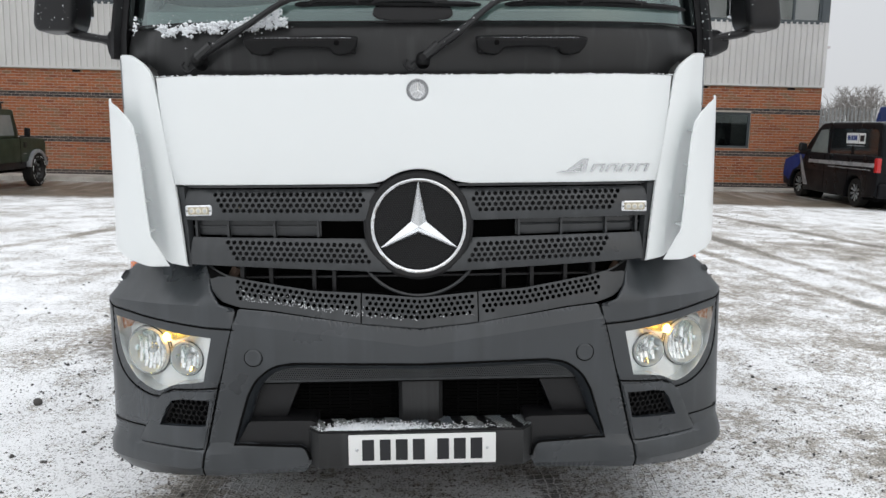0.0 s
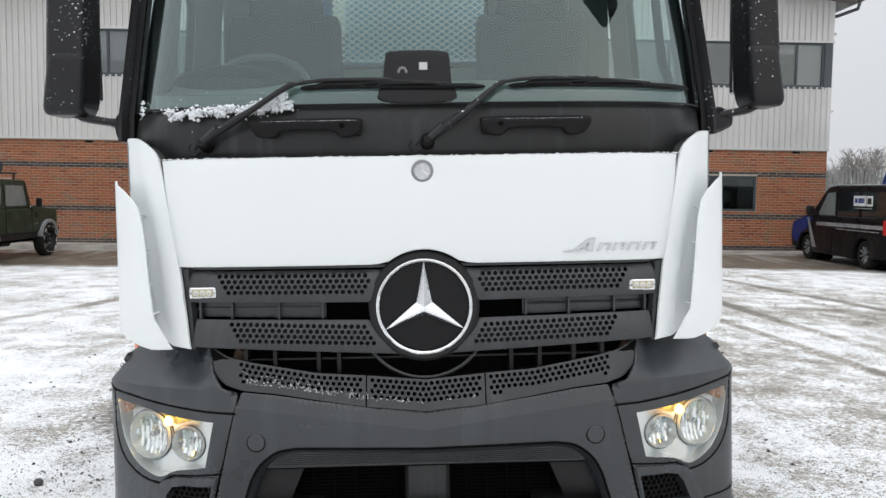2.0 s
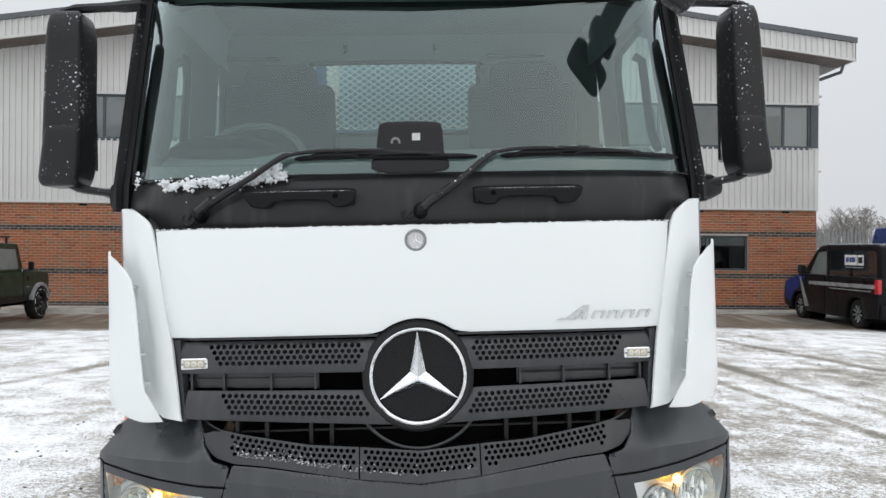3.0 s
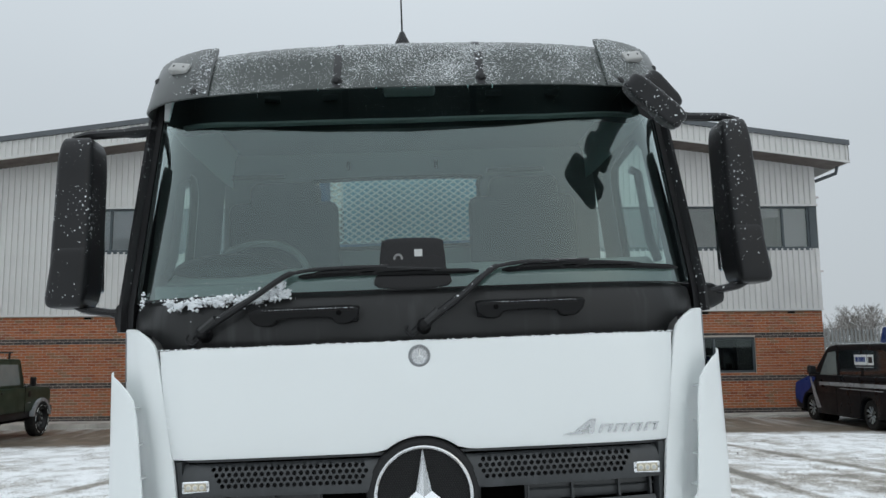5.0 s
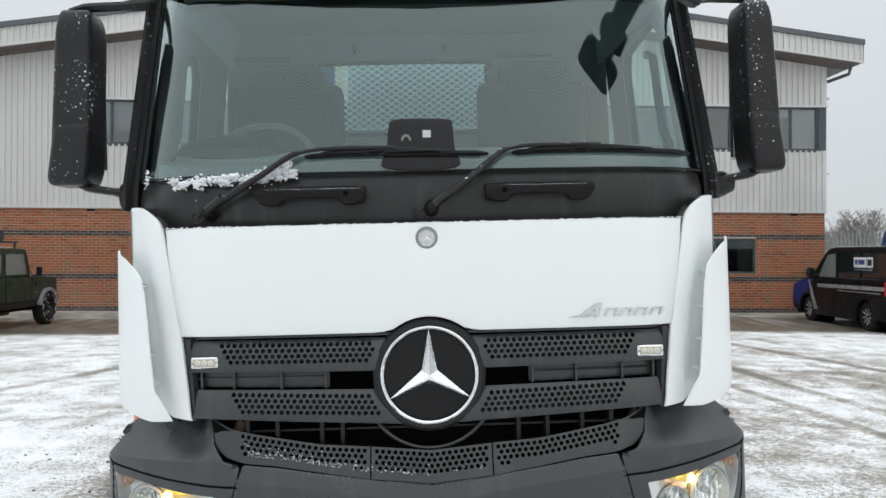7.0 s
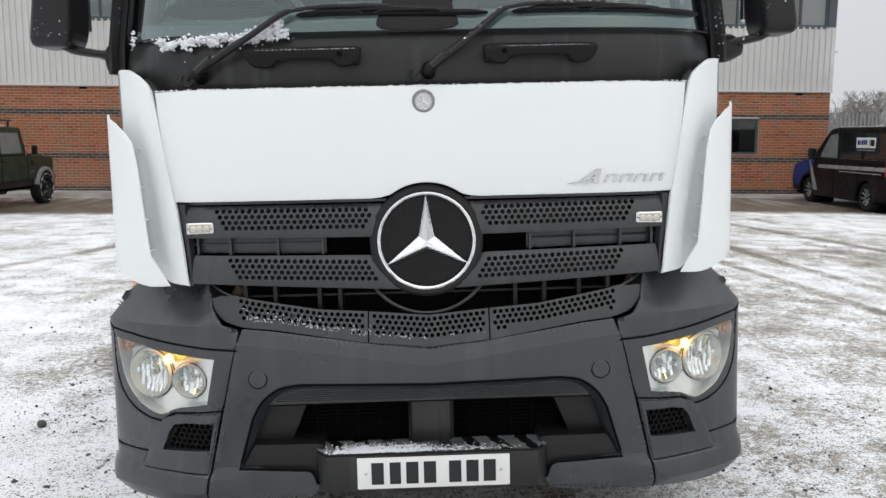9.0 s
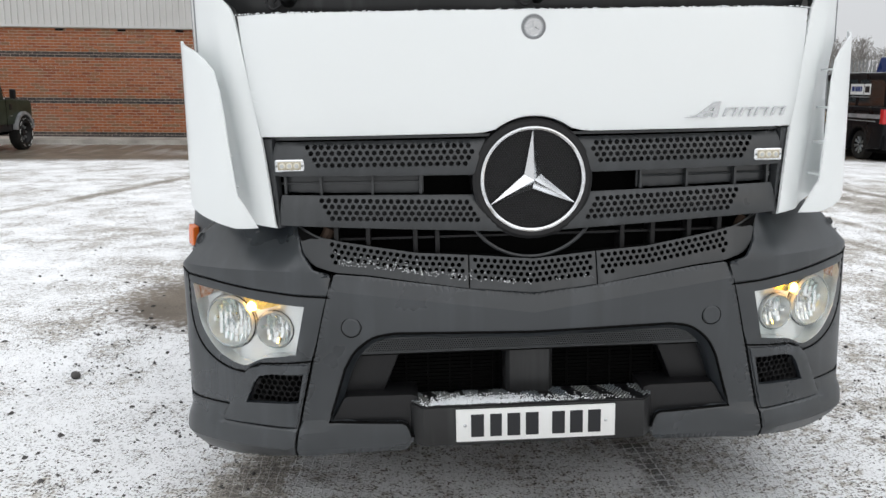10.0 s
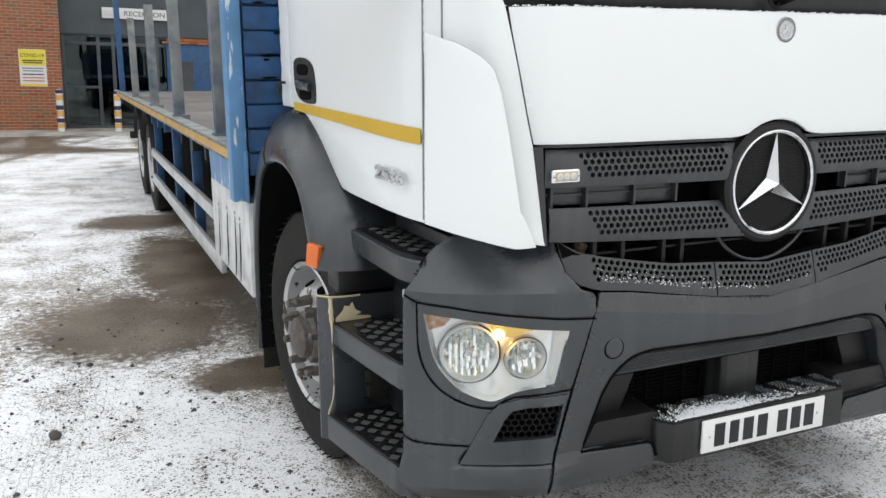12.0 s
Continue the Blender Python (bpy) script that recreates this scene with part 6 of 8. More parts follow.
    ARCH = ((0, .93), (0, 1.085), (.03, 1.112), (.10, 1.142), (.20, 1.172), (.34, 1.204), (.50, 1.230), (.66, 1.246), (.76, 1.250), (.80, 1.253), (.97, 1.253), (1.0, 1.246), (1.0, 1.232))

    def arch_at(k, j, s=s):
        f, x = ARCH[j]
        return (s * x, ao[k][0] * (1 - f) + ai[k][0] * f, ao[k][1] * (1 - f) + ai[k][1] * f)
    bm = bmesh.new()
    rows = [[bm.verts.new(arch_at(k, j)) for j in range(len(ARCH))] for k in range(len(ao))]
    for p, q in zip(rows, rows[1:]):
        for j in range(len(ARCH) - 1):
            bm.faces.new((p[j], p[j + 1], q[j + 1], q[j]))
    bm.faces.new(rows[0])
    bmesh.ops.recalc_face_normals(bm, faces=bm.faces)
    ar = part("wheel_arch", bm, M_GREY, truck, "grey plastic wheel arch", 42)
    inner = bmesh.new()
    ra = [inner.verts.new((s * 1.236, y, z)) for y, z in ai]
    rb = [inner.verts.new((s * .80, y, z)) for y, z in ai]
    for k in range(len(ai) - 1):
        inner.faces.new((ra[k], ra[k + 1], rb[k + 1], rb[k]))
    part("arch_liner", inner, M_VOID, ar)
    # unseen filler, black to keep the arch opening in shade
    part("arch_shade_fill", prism([(.83, .90), (.90, 1.05), (1.02, 1.12), (1.25, 1.26), (1.45, 1.33), (1.68, 1.33), (1.85, 1.24), (1.90, 1.0), (1.80, 1.08), (1.6, 1.19), (1.45, 1.22), (1.28, 1.22), (1.12, 1.19), (1.0, 1.09), (.92, .98)], "x", s * .90, s * 1.08), M_VOID, ar)
    part("arch_seam", tube([arch_at(63, j) for j in range(1, 12)], .0055, 5), M_BLACK, ar)
    part("side_repeater", turned(box(-.014, .014, -.028, .028, -.042, .042, .009, 3), Matrix.Translation((s * 1.248, .884, .922)) @ pose(0, 0, 0, 0, 0, s * -32) @ pose(0, 0, 0, 8, 0, 0)), M_AMBER, ar, "orange side repeater lamp")
    part("mud_flap", box(s * .95, s * 1.22, 2.0, 2.012, .12, .40), M_RUBBER, truck)
    part("arch_box", box(s * .90, s * 1.185, .82, .96, .79, .885, .02), M_GLOSSBLACK, truck)


def wheel(s, y, z, x_out, width, dual, label, steer=0):
    """A truck wheel; s is the side, x_out the outer wall, steer its turn."""
    m = Matrix.Translation((s * (x_out - width / 2), y, z)) @ pose(0, 0, 0, 0, 0, steer) @ pose(0, 0, 0, 0, s * 90, 0) @ Matrix.Diagonal((1.03, 1.03, 1, 1))
    w = width / 2
    R = .503
    ty = [(.292, -w * .80), (.31, -w * .96), (.36, -w * 1.0), (.43, -w * .98), (.475, -w * .90), (.495, -w * .80), (R, -w * .55), (R, w * .55), (.495, w * .80), (.475, w * .90), (.43, w * .98), (.36, w * 1.0), (.31, w * .96), (.292, w * .80)]
    wh = part("road_wheel", lathe(ty, m, 56, True), M_RUBBER, truck, label)
    gr = bmesh.new()
    for k in range(56):
        a = 2 * math.pi * k / 56
        for sx in (-1, 1):
            p0 = m @ Vector(((R - .004) * math.cos(a), (R - .004) * math.sin(a), sx * w * .50))
            p1 = m @ Vector(((.492) * math.cos(a + .03), (.492) * math.sin(a + .03), sx * w * .93))
            tube([p0, p1], .0035, 4, bm=gr)
    part("tread_block", gr, M_RUBBER, wh)
    if dual:
        rim = [(.288, w * .86), (.296, w * .95), (.288, w * .98), (.278, w * .90), (.27, w * .5), (.255, w * .15), (.235, -w * .2), (.17, -w * .35), (.15, -w * .35), (.11, -w * .2), (.10, w * .25), (.09, w * .3), (0, w * .3)]
    else:
        rim = [(.286, w * .86), (.298, w * .96), (.292, w * 1.0), (.280, w * .92), (.272, w * .45), (.262, w * .22), (.235, w * .30), (.215, w * .62), (.195, w * .86), (.175, w * .92), (.115, w * .92), (.11, w * .80), (0, w * .80)]
    part("wheel_rim", lathe(rim, m, 48), M_RIM, wh, "worn silver rim with flaking paint")
    if not dual:
        hs = bmesh.new()
        for k in range(10):
            a = 2 * math.pi * (k + .5) / 10
            c = m @ Vector((.2075 * math.cos(a), .2075 * math.sin(a), w * .745))
            d = (m.to_3x3() @ Vector((math.cos(a) * .87, math.sin(a) * .87, .48))).normalized()
            q = Matrix.Translation(c) @ d.to_track_quat("Z", "Y").to_matrix().to_4x4()
            lathe([(0, .003), (.023, .003), (.025, -.01)], q, 14, bm=hs)
        part("vent_hole", hs, M_VOID, wh)
        part("hub", lathe([(.105, w * .80), (.105, w * 1.02), (.095, w * 1.10), (.085, w * 1.12), (.080, w * 1.32), (.06, w * 1.40), (0, w * 1.42)], m, 24), M_NUT, wh, "rusty hub")
        for k in range(10):
            a = 2 * math.pi * k / 10
            part("wheel_nut", lathe([(.021, w * .90), (.021, w * 1.12), (.017, w * 1.20), (.017, w * 1.34), (.012, w * 1.38), (0, w * 1.38)], m @ Matrix.Translation((.148 * math.cos(a), .148 * math.sin(a), 0)), 6), M_NUT, wh)
    else:
        part("hub", lathe([(.12, -w * .3), (.11, w * .5), (.08, w * .62), (0, w * .64)], m, 20), M_RUST, wh)
    return wh


for s in (-1, 1):
    wheel(s, 1.345, .484, 1.165, .30, False, "front road wheel with worn silver rim and rusty nuts", 7)
    for y in (7.95, 9.30):
        wheel(s, y, .486, 1.215, .29, True, "rear road wheel")
        part("inner_tyre", lathe([(.29, -.13), (.36, -.14), (.48, -.12), (.50, -.07), (.50, .07), (.48, .12), (.36, .14), (.29, .13)], Matrix.Translation((s * .75, y, .5)) @ pose(0, 0, 0, 0, 90, 0), 40, True), M_RUBBER, truck)
        part("mud_guard", tube([(s * 1.07, y + .60 * math.cos(a), .5 + .58 * math.sin(a)) for a in np.linspace(.35, math.pi - .35, 14)], .17, 6, flat=.08), M_BLACK, truck)

# ---------------------------------------------------------------- chassis and flatbed
for s in (-1, 1):
    part("chassis_rail", box(s * .36, s * .46, .5, 12.2, .66, .98, .01), M_BLACK, truck)
for y in (1.40, 7.95, 9.30):
    part("axle", tube([(-1.0, y, .5), (1.0, y, .5)], .07, 12), M_BLACK, truck)
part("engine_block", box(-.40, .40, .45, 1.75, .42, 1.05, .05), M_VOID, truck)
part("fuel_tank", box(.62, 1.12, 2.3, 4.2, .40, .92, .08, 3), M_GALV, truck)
# made-up block: stops light and paints the dark below the deck
part("deck_shade_box", box(-1.08, -.5, 3.15, 6.9, .42, .97, .04), M_VOID, truck, "black block added for the shade under the deck")
deck = part("flatbed_deck", box(-1.24, 1.24, 1.98, 12.4, 1.10, 1.165, .006), M_DECK, truck, "wet plywood flatbed deck with steel edge rails")
for s in (-1, 1):
    rv = part("deck_rail", box(s * 1.235, s * 1.285, 1.98, 12.42, 1.105, 1.178, .006), M_STAKE, deck, "weathered steel side rail with orange tape")
    part("rail_cap", box(s * 1.20, s * 1.288, 1.98, 12.42, 1.178, 1.186, .003), M_GALV, rv)
    part("orange_tape", box(s * 1.284, s * 1.2885, 1.98, 12.40, 1.122, 1.166), surface("orange_tape_%d" % (s + 2), (.58, .34, .08), (.42, .30, .16), grain=40, patch=5, rough=.5, amount=.8), rv, "worn orange reflective tape")
    part("corner_plate", prism([(1.93, .955), (1.93, 1.19), (2.06, 1.19), (2.10, 1.112), (3.0, 1.112), (2.96, .945)], "x", s * 1.262, s * 1.279, .004), M_POST, deck, "faded blue corner plate")
    lk = part("side_locker", box(s * .70, s * 1.265, 1.98, 3.08, .485, .945, .012), M_LOCKER, truck, "dented white side locker")
    for y, w, dz in ((2.20, .020, .0), (2.33, .016, .01), (2.56, .024, .0), (2.84, .010, -.02)):
        part("locker_slit", prism([(y, .815 + dz), (y + w * .7, .80 + dz), (y + w + .02, .66), (y + .06, .525), (y + .045, .52), (y + w * .4, .66)], "x", s * 1.2625, s * 1.2675), M_VOID, lk)
        part("locker_dent", prism([(y - .05, .80), (y - .030, .82), (y - .02, .66), (y - .015, .54), (y - .035, .53)], "x", s * 1.2635, s * 1.271, .002), M_LOCKER, lk)
        for z in (.835 + dz, .515):
            part("locker_bolt", lathe([(0, .006), (.008, .005), (.011, 0)], Matrix.Translation((s * 1.266, y + (.0 if z > .7 else .05), z)) @ pose(0, 0, 0, 0, s * 90, 0), 8), M_GALV, lk)
    for y in (3.2, 4.4, 5.6, 7.3):
        part("guard_post", box(s * 1.13, s * 1.20, y, y + .06, .34, 1.10, .006), M_BLUE, truck)
    for z0, z1 in ((.640, .695), (.345, .42)):
        part("side_guard", box(s * 1.20, s * 1.235, 3.10, 7.42, z0, z1 + .03, .008), M_STEEL, truck, "pale steel side guard rail")
    for y in np.arange(2.3, 12.3, .62):
        part("cross_bearer", box(s * .46, s * 1.22, y, y + .07, .985, 1.10), M_BLUE if int(y * 10) % 3 == 0 else M_BLACK, deck)
    for y in (2.95, 4.95, 6.95, 9.45):
        sk = part("stake_post", box(s * 1.165, s * 1.245, y - .035, y + .045, 1.16, 2.15, .006), M_STAKE, deck, "worn galvanised stake post")
        part("stake_groove", box(s * 1.246, s * 1.243, y - .005, y + .015, 1.22, 2.10), M_BLUE, sk)
        part("stake_foot", box(s * 1.13, s * 1.255, y - .06, y + .07, 1.162, 1.20, .006), M_STAKE, sk)
    part("rear_post", box(s * 1.17, s * 1.25, 12.1, 12.2, 1.16, 3.0, .006), M_BLUE, deck, "blue rear post")
    part("headboard_post", box(s * 1.262, s * 1.335, 1.935, 2.04, .96, 2.10, .008), M_POST, deck, "scuffed pale blue headboard post")
part("tail_board", box(-1.24, 1.24, 12.42, 12.46, 1.0, 1.18, .006), M_BLUE, deck)
part("rear_bumper_bar", box(-1.15, 1.15, 12.2, 12.3, .45, .56, .01), M_BLACK, truck)
hbd = part("headboard", box(-1.262, 1.262, 1.985, 2.02, 1.10, 2.16), M_BLUE, deck, "blue planked headboard with chipped paint")
z = 1.075
k = 0
while z < 2.05:
    h = .109
    part("headboard_plank", turned(box(-1.25, 1.25, -.03, .0, 0, h - .010, .005), Matrix.Translation((0, 1.985 + .004 * (k % 2), z)) @ pose(0, 0, 0, 0, .06 * (k % 3 - 1), 0)), M_PLANK, hbd)
    z += h
    k += 1
ch = bmesh.new()
for k in range(13):
    x, zz = -rnd.uniform(1.06, 1.25), 1.08 + .109 * rnd.randint(0, 9) + rnd.choice((.0, .09)) + rnd.gauss(0, .006)
    w = rnd.uniform(.03, .11)
    prism([(x, zz), (x + w * .5, zz + .004), (x + w, zz + .001), (x + w * .8, zz - .005), (x + w * .2, zz - .007)], "y", 1.9505, 1.956, bm=ch)
part("paint_chip", ch, M_VOID, hbd, "dark chips in the paint")
for z0 in (2.27, 2.80):
    part("headboard_bar", box(-.56, .56, 1.96, 2.02, z0, z0 + .05, .006), M_BLUE, hbd)
for x in (-.50, .50):
    part("headboard_upright", box(x - .03, x + .03, 1.96, 2.02, 2.16, 2.80, .006), M_BLUE, hbd)
ms = bmesh.new()
x = -.47
for r in range(26):
    zz = 2.33 + r * .018
    for c in range(18):
        x = -.47 + c * .053 + (r % 2) * .0265
        for dx in (-.0265, .0265):
            if abs(x + dx) < .475 and abs(x) < .475:
                tube([(x, 1.985, zz), (x + dx, 1.985, zz + .018)], .0042, 4, bm=ms)
part("guard_sheet", box(-.40, .40, 2.04, 2.05, 2.35, 2.78, .004), surface("pale_blue_sheet", (.30, .50, .60), (.24, .42, .52), rough=.5), hbd, "pale blue sheet behind the mesh")
part("headboard_mesh", ms, M_MESHW, hbd, "pale expanded metal mesh")

# ---------------------------------------------------------------- ground
GX = (-60, -9, -4, -2.2, -1.2, -.6, .5, 1.2, 1.7, 3, 6, 10, 60)
GZ = (-.13, -.13, -.11, -.072, -.066, -.062, -.045, .0, .03, .03, -.02, -.06, -.06)


def ground_z(x, y):
    xs = np.linspace(x - .6, x + .6, 7)
    return float(np.mean(np.interp(xs, GX, GZ)))


def ground_material():
    m, nt, b, co = base_mat("trampled_snow_and_slush")
    sep = nt.nodes.new("ShaderNodeSeparateXYZ")
    nt.links.new(co, sep.inputs[0])
    X, Y = sep.outputs["X"], sep.outputs["Y"]
    n_big, n_mid = noise_node(nt, .55, 5, co), noise_node(nt, 2.6, 6, co)
    n_fine, n_grit = noise_node(nt, 24, 6, co), noise_node(nt, 95, 4, co)
    mp = nt.nodes.new("ShaderNodeMapping")
    mp.inputs["Scale"].default_value = (2.6, .35, 1)
    mp.inputs["Rotation"].default_value = (0, 0, radians(-12))
    nt.links.new(co, mp.inputs["Vector"])
    n_drag = noise_node(nt, 1.0, 5, mp.outputs[0])
    wob = maths(nt, "MULTIPLY", maths(nt, "SUBTRACT", n_mid.outputs[0], .5), .8)

    def spot(cx, cy, rx, ry, soft=.5):
        dx = maths(nt, "DIVIDE", maths(nt, "SUBTRACT", X, cx), rx)
        dy = maths(nt, "DIVIDE", maths(nt, "SUBTRACT", Y, cy), ry)
        d = maths(nt, "SQRT", maths(nt, "ADD", maths(nt, "MULTIPLY", dx, dx), maths(nt, "MULTIPLY", dy, dy)))
        return ramp(nt, maths(nt, "ADD", d, wob), 1 - soft * .3, 1 + soft, 1, 0)

    def band(y0, y1, soft=.5):
        a = ramp(nt, maths(nt, "ADD", Y, wob), y0 - soft, y0 + soft)
        return maths(nt, "MULTIPLY", a, ramp(nt, maths(nt, "ADD", Y, wob), y1 - soft, y1 + soft, 1, 0))

    def line(x0, y0, slope, w):
        d = maths(nt, "ABSOLUTE", maths(nt, "SUBTRACT", maths(nt, "SUBTRACT", X, x0), maths(nt, "MULTIPLY", maths(nt, "SUBTRACT", Y, y0), slope)))
        return ramp(nt, maths(nt, "ADD", d, maths(nt, "MULTIPLY", wob, .12)), w * .5, w * 1.6, 1, 0)

    def most(*v):
        r = v[0]
        for k in v[1:]:
            r = maths(nt, "MAXIMUM", r, k)
        return r
    puddle = most(spot(-1.72, 3.5, .52, .58, .8), spot(-1.25, 5.0, .35, 1.2), spot(-1.15, 2.35, .35, .22), spot(-1.4, 7.2, .5, .4))
    dry = maths(nt, "SUBTRACT", 1.0, maths(nt, "MULTIPLY", spot(-1.0, 17.6, 1.1, 1.5, .3), .85))
    wet = most(maths(nt, "MULTIPLY", maths(nt, "MULTIPLY", band(14.9, 19.6, .5), .9), dry), puddle)
    under = most(spot(0, 5.3, 1.30, 5.0, .4), maths(nt, "MULTIPLY", spot(-.55, -.2, .75, .40, .6), .7))
    tracks = most(line(4.62, 7.0, -.10, .10), line(3.95, 6.0, -.12, .09), line(-5.2, 8.0, .35, .12), line(6.6, 9.0, -.25, .12), line(-1.05, -.4, .02, .13))
    dirt = most(spot(-1.9, 3.2, .9, 1.0, 1.0), spot(1.55, 1.25, .35, .55, .8), spot(3.2, 4.2, 1.2, 2.6, 1.2), spot(2.4, 0, .9, 1.2, 1.0), spot(5.5, 9.0, 2.0, 3.0, 1.0))
    # how bare the ground is
    k = maths(nt, "ADD", maths(nt, "MULTIPLY", n_big.outputs[0], .54), maths(nt, "MULTIPLY", n_mid.outputs[0], .42))
    k = maths(nt, "ADD", k, maths(nt, "ADD", maths(nt, "MULTIPLY", n_fine.outputs[0], .64), maths(nt, "MULTIPLY", n_grit.outputs[0], .40)))
    k = maths(nt, "ADD", k, maths(nt, "ADD", maths(nt, "MULTIPLY", n_drag.outputs[0], .22), .08))
    k = maths(nt, "ADD", k, maths(nt, "MULTIPLY", dirt, .10))
    k = maths(nt, "ADD", k, maths(nt, "MULTIPLY", tracks, .20))
    k = maths(nt, "ADD", k, maths(nt, "MULTIPLY", under, .10))
    near = spot(-2.0, .9, 1.1, 1.0, 1.0)
    k = maths(nt, "SUBTRACT", k, maths(nt, "MULTIPLY", near, .09))
    k = maths(nt, "ADD", k, maths(nt, "MULTIPLY", maths(nt, "SUBTRACT", n_mid.outputs[0], .5), .22))
    slush = ramp(nt, k, 1.21, 1.37)
    bare = ramp(nt, k, 1.38, 1.47)
    c = mixc(nt, ramp(nt, n_mid.outputs[0], .35, .7), (.88, .89, .90), (.79, .80, .805))
    c = mixc(nt, slush, c, (.42, .385, .335))
    grit = maths(nt, "MULTIPLY", ramp(nt, n_grit.outputs[0], .54, .60), ramp(nt, k, 1.07, 1.31))
    c = mixc(nt, grit, c, (.09, .082, .075))
    vg = nt.nodes.new("ShaderNodeTexVoronoi")
    vg.inputs["Scale"].default_value = 34.0
    nt.links.new(co, vg.inputs["Vector"])
    pebbles = maths(nt, "MULTIPLY", ramp(nt, vg.outputs["Distance"], .26, .16), maths(nt, "MULTIPLY", ramp(nt, n_mid.outputs[0], .47, .60), ramp(nt, k, 1.08, 1.29)))
    c = mixc(nt, maths(nt, "MULTIPLY", pebbles, .75), c, (.075, .070, .066))
    c = mixc(nt, bare, c, mixc(nt, ramp(nt, n_fine.outputs[0], .35, .65), (.13, .118, .10), (.24, .225, .20)))
    wetmask = ramp(nt, maths(nt, "ADD", wet, maths(nt, "ADD", maths(nt, "MULTIPLY", maths(nt, "SUBTRACT", n_fine.outputs[0], .5), 1.3), maths(nt, "MULTIPLY", maths(nt, "SUBTRACT", n_grit.outputs[0], .5), .8))), .22, .74)
    strip = maths(nt, "MULTIPLY", maths(nt, "MULTIPLY", band(16.5, 19.6, .6), ramp(nt, n_drag.outputs[0], .50, .64)), .5)
    c = mixc(nt, wetmask, c, mixc(nt, ramp(nt, maths(nt, "ADD", maths(nt, "MULTIPLY", n_mid.outputs[0], .5), maths(nt, "MULTIPLY", n_grit.outputs[0], .5)), .42, .60), (.088, .068, .047), (.195, .160, .120)))
    c = mixc(nt, strip, c, (.55, .55, .54))
    # dark tyre print pressed through to the wet ground
    mp3 = nt.nodes.new("ShaderNodeMapping")
    mp3.inputs["Scale"].default_value = (24, 20, 1)
    nt.links.new(co, mp3.inputs["Vector"])
    vt = nt.nodes.new("ShaderNodeTexVoronoi")
    vt.feature = "DISTANCE_TO_EDGE"
    vt.inputs["Scale"].default_value = 1.0
    vt.inputs["Randomness"].default_value = .25
    nt.links.new(mp3.outputs[0], vt.inputs["Vector"])
    print_a = maths(nt, "MULTIPLY", maths(nt, "MULTIPLY", line(.56, .6, .02, .085), ramp(nt, Y, .95, .80)), ramp(nt, n_mid.outputs[0], .40, .50))
    print_b = maths(nt, "MULTIPLY", maths(nt, "MULTIPLY", spot(-.1, .75, 1.1, .55, .4), ramp(nt, n_mid.outputs[0], .42, .55)), .30)
    blocks = maths(nt, "MULTIPLY", ramp(nt, vt.outputs["Distance"], .05, .11), most(print_a, print_b))
    c = mixc(nt, maths(nt, "MULTIPLY", blocks, .8), c, (.07, .066, .062))
    grooves = maths(nt, "MULTIPLY", ramp(nt, vt.outputs["Distance"], .05, .02), spot(-.05, .72, 1.15, .60, .3))
    c = mixc(nt, maths(nt, "MULTIPLY", grooves, .55), c, (.66, .66, .65))
    nt.links.new(c, b.inputs["Base Color"])
    r = mixc(nt, wetmask, (.78, .78, .78), (.46, .46, .46))
    nt.links.new(r, b.inputs["Roughness"])
    # tread prints pressed into the slush in front of the truck
    mp2 = nt.nodes.new("ShaderNodeMapping")
    mp2.inputs["Scale"].default_value = (26, 16, 1)
    mp2.inputs["Rotation"].default_value = (0, 0, radians(8))
    nt.links.new(co, mp2.inputs["Vector"])
    vor = nt.nodes.new("ShaderNodeTexVoronoi")
    vor.feature = "DISTANCE_TO_EDGE"
    vor.inputs["Randomness"].default_value = .35
    nt.links.new(mp2.outputs[0], vor.inputs["Vector"])
    vor.inputs["Scale"].default_value = 1.0
    prints = maths(nt, "MULTIPLY", ramp(nt, vor.outputs["Distance"], .02, .10), most(spot(.05, .70, 1.1, .65, .3), line(-2.35, 1.0, .22, .14), line(4.62, 7.0, -.10, .1)))
    h = maths(nt, "SUBTRACT", maths(nt, "ADD", maths(nt, "MULTIPLY", n_fine.outputs[0], .7), maths(nt, "MULTIPLY", n_grit.outputs[0], .3)), maths(nt, "MULTIPLY", bare, .5))
    h = maths(nt, "SUBTRACT", h, maths(nt, "MULTIPLY", prints, .5))
    h = maths(nt, "MULTIPLY", h, maths(nt, "SUBTRACT", 1.0, maths(nt, "MULTIPLY", wetmask, .9)))
    bump_to(nt, b, h, .6, .02)
    return m


gxs = np.unique(np.r_[np.linspace(-600, -30, 8), np.linspace(-30, -12, 12), np.linspace(-12, 12, 81), np.linspace(12, 30, 12), np.linspace(30, 600, 8)])
gys = np.unique(np.r_[np.linspace(-400, -12, 8), np.linspace(-12, -4, 10), np.linspace(-4, 14, 61), np.linspace(14, 30, 20), np.linspace(30, 900, 10)])
gv = []
for y in gys:
    for x in gxs:
        fade = math.exp(-(max(0, abs(x) - 14) / 20) ** 2)
        gv.append((x, y, ground_z(x, y) + .012 * noise.noise(Vector((x * .6, y * .6, 0))) * fade * (0 if abs(x) < 1.6 and -1 < y < 13 else 1)))
nx = len(gxs)
gf = [(j * nx + i, j * nx + i + 1, (j + 1) * nx + i + 1, (j + 1) * nx + i) for j in range(len(gys) - 1) for i in range(nx - 1)]
gm = bpy.data.meshes.new("ground")
gm.from_pydata(gv, [], gf)
gm.polygons.foreach_set("use_smooth", [True] * len(gm.polygons))
gm.materials.append(ground_material())
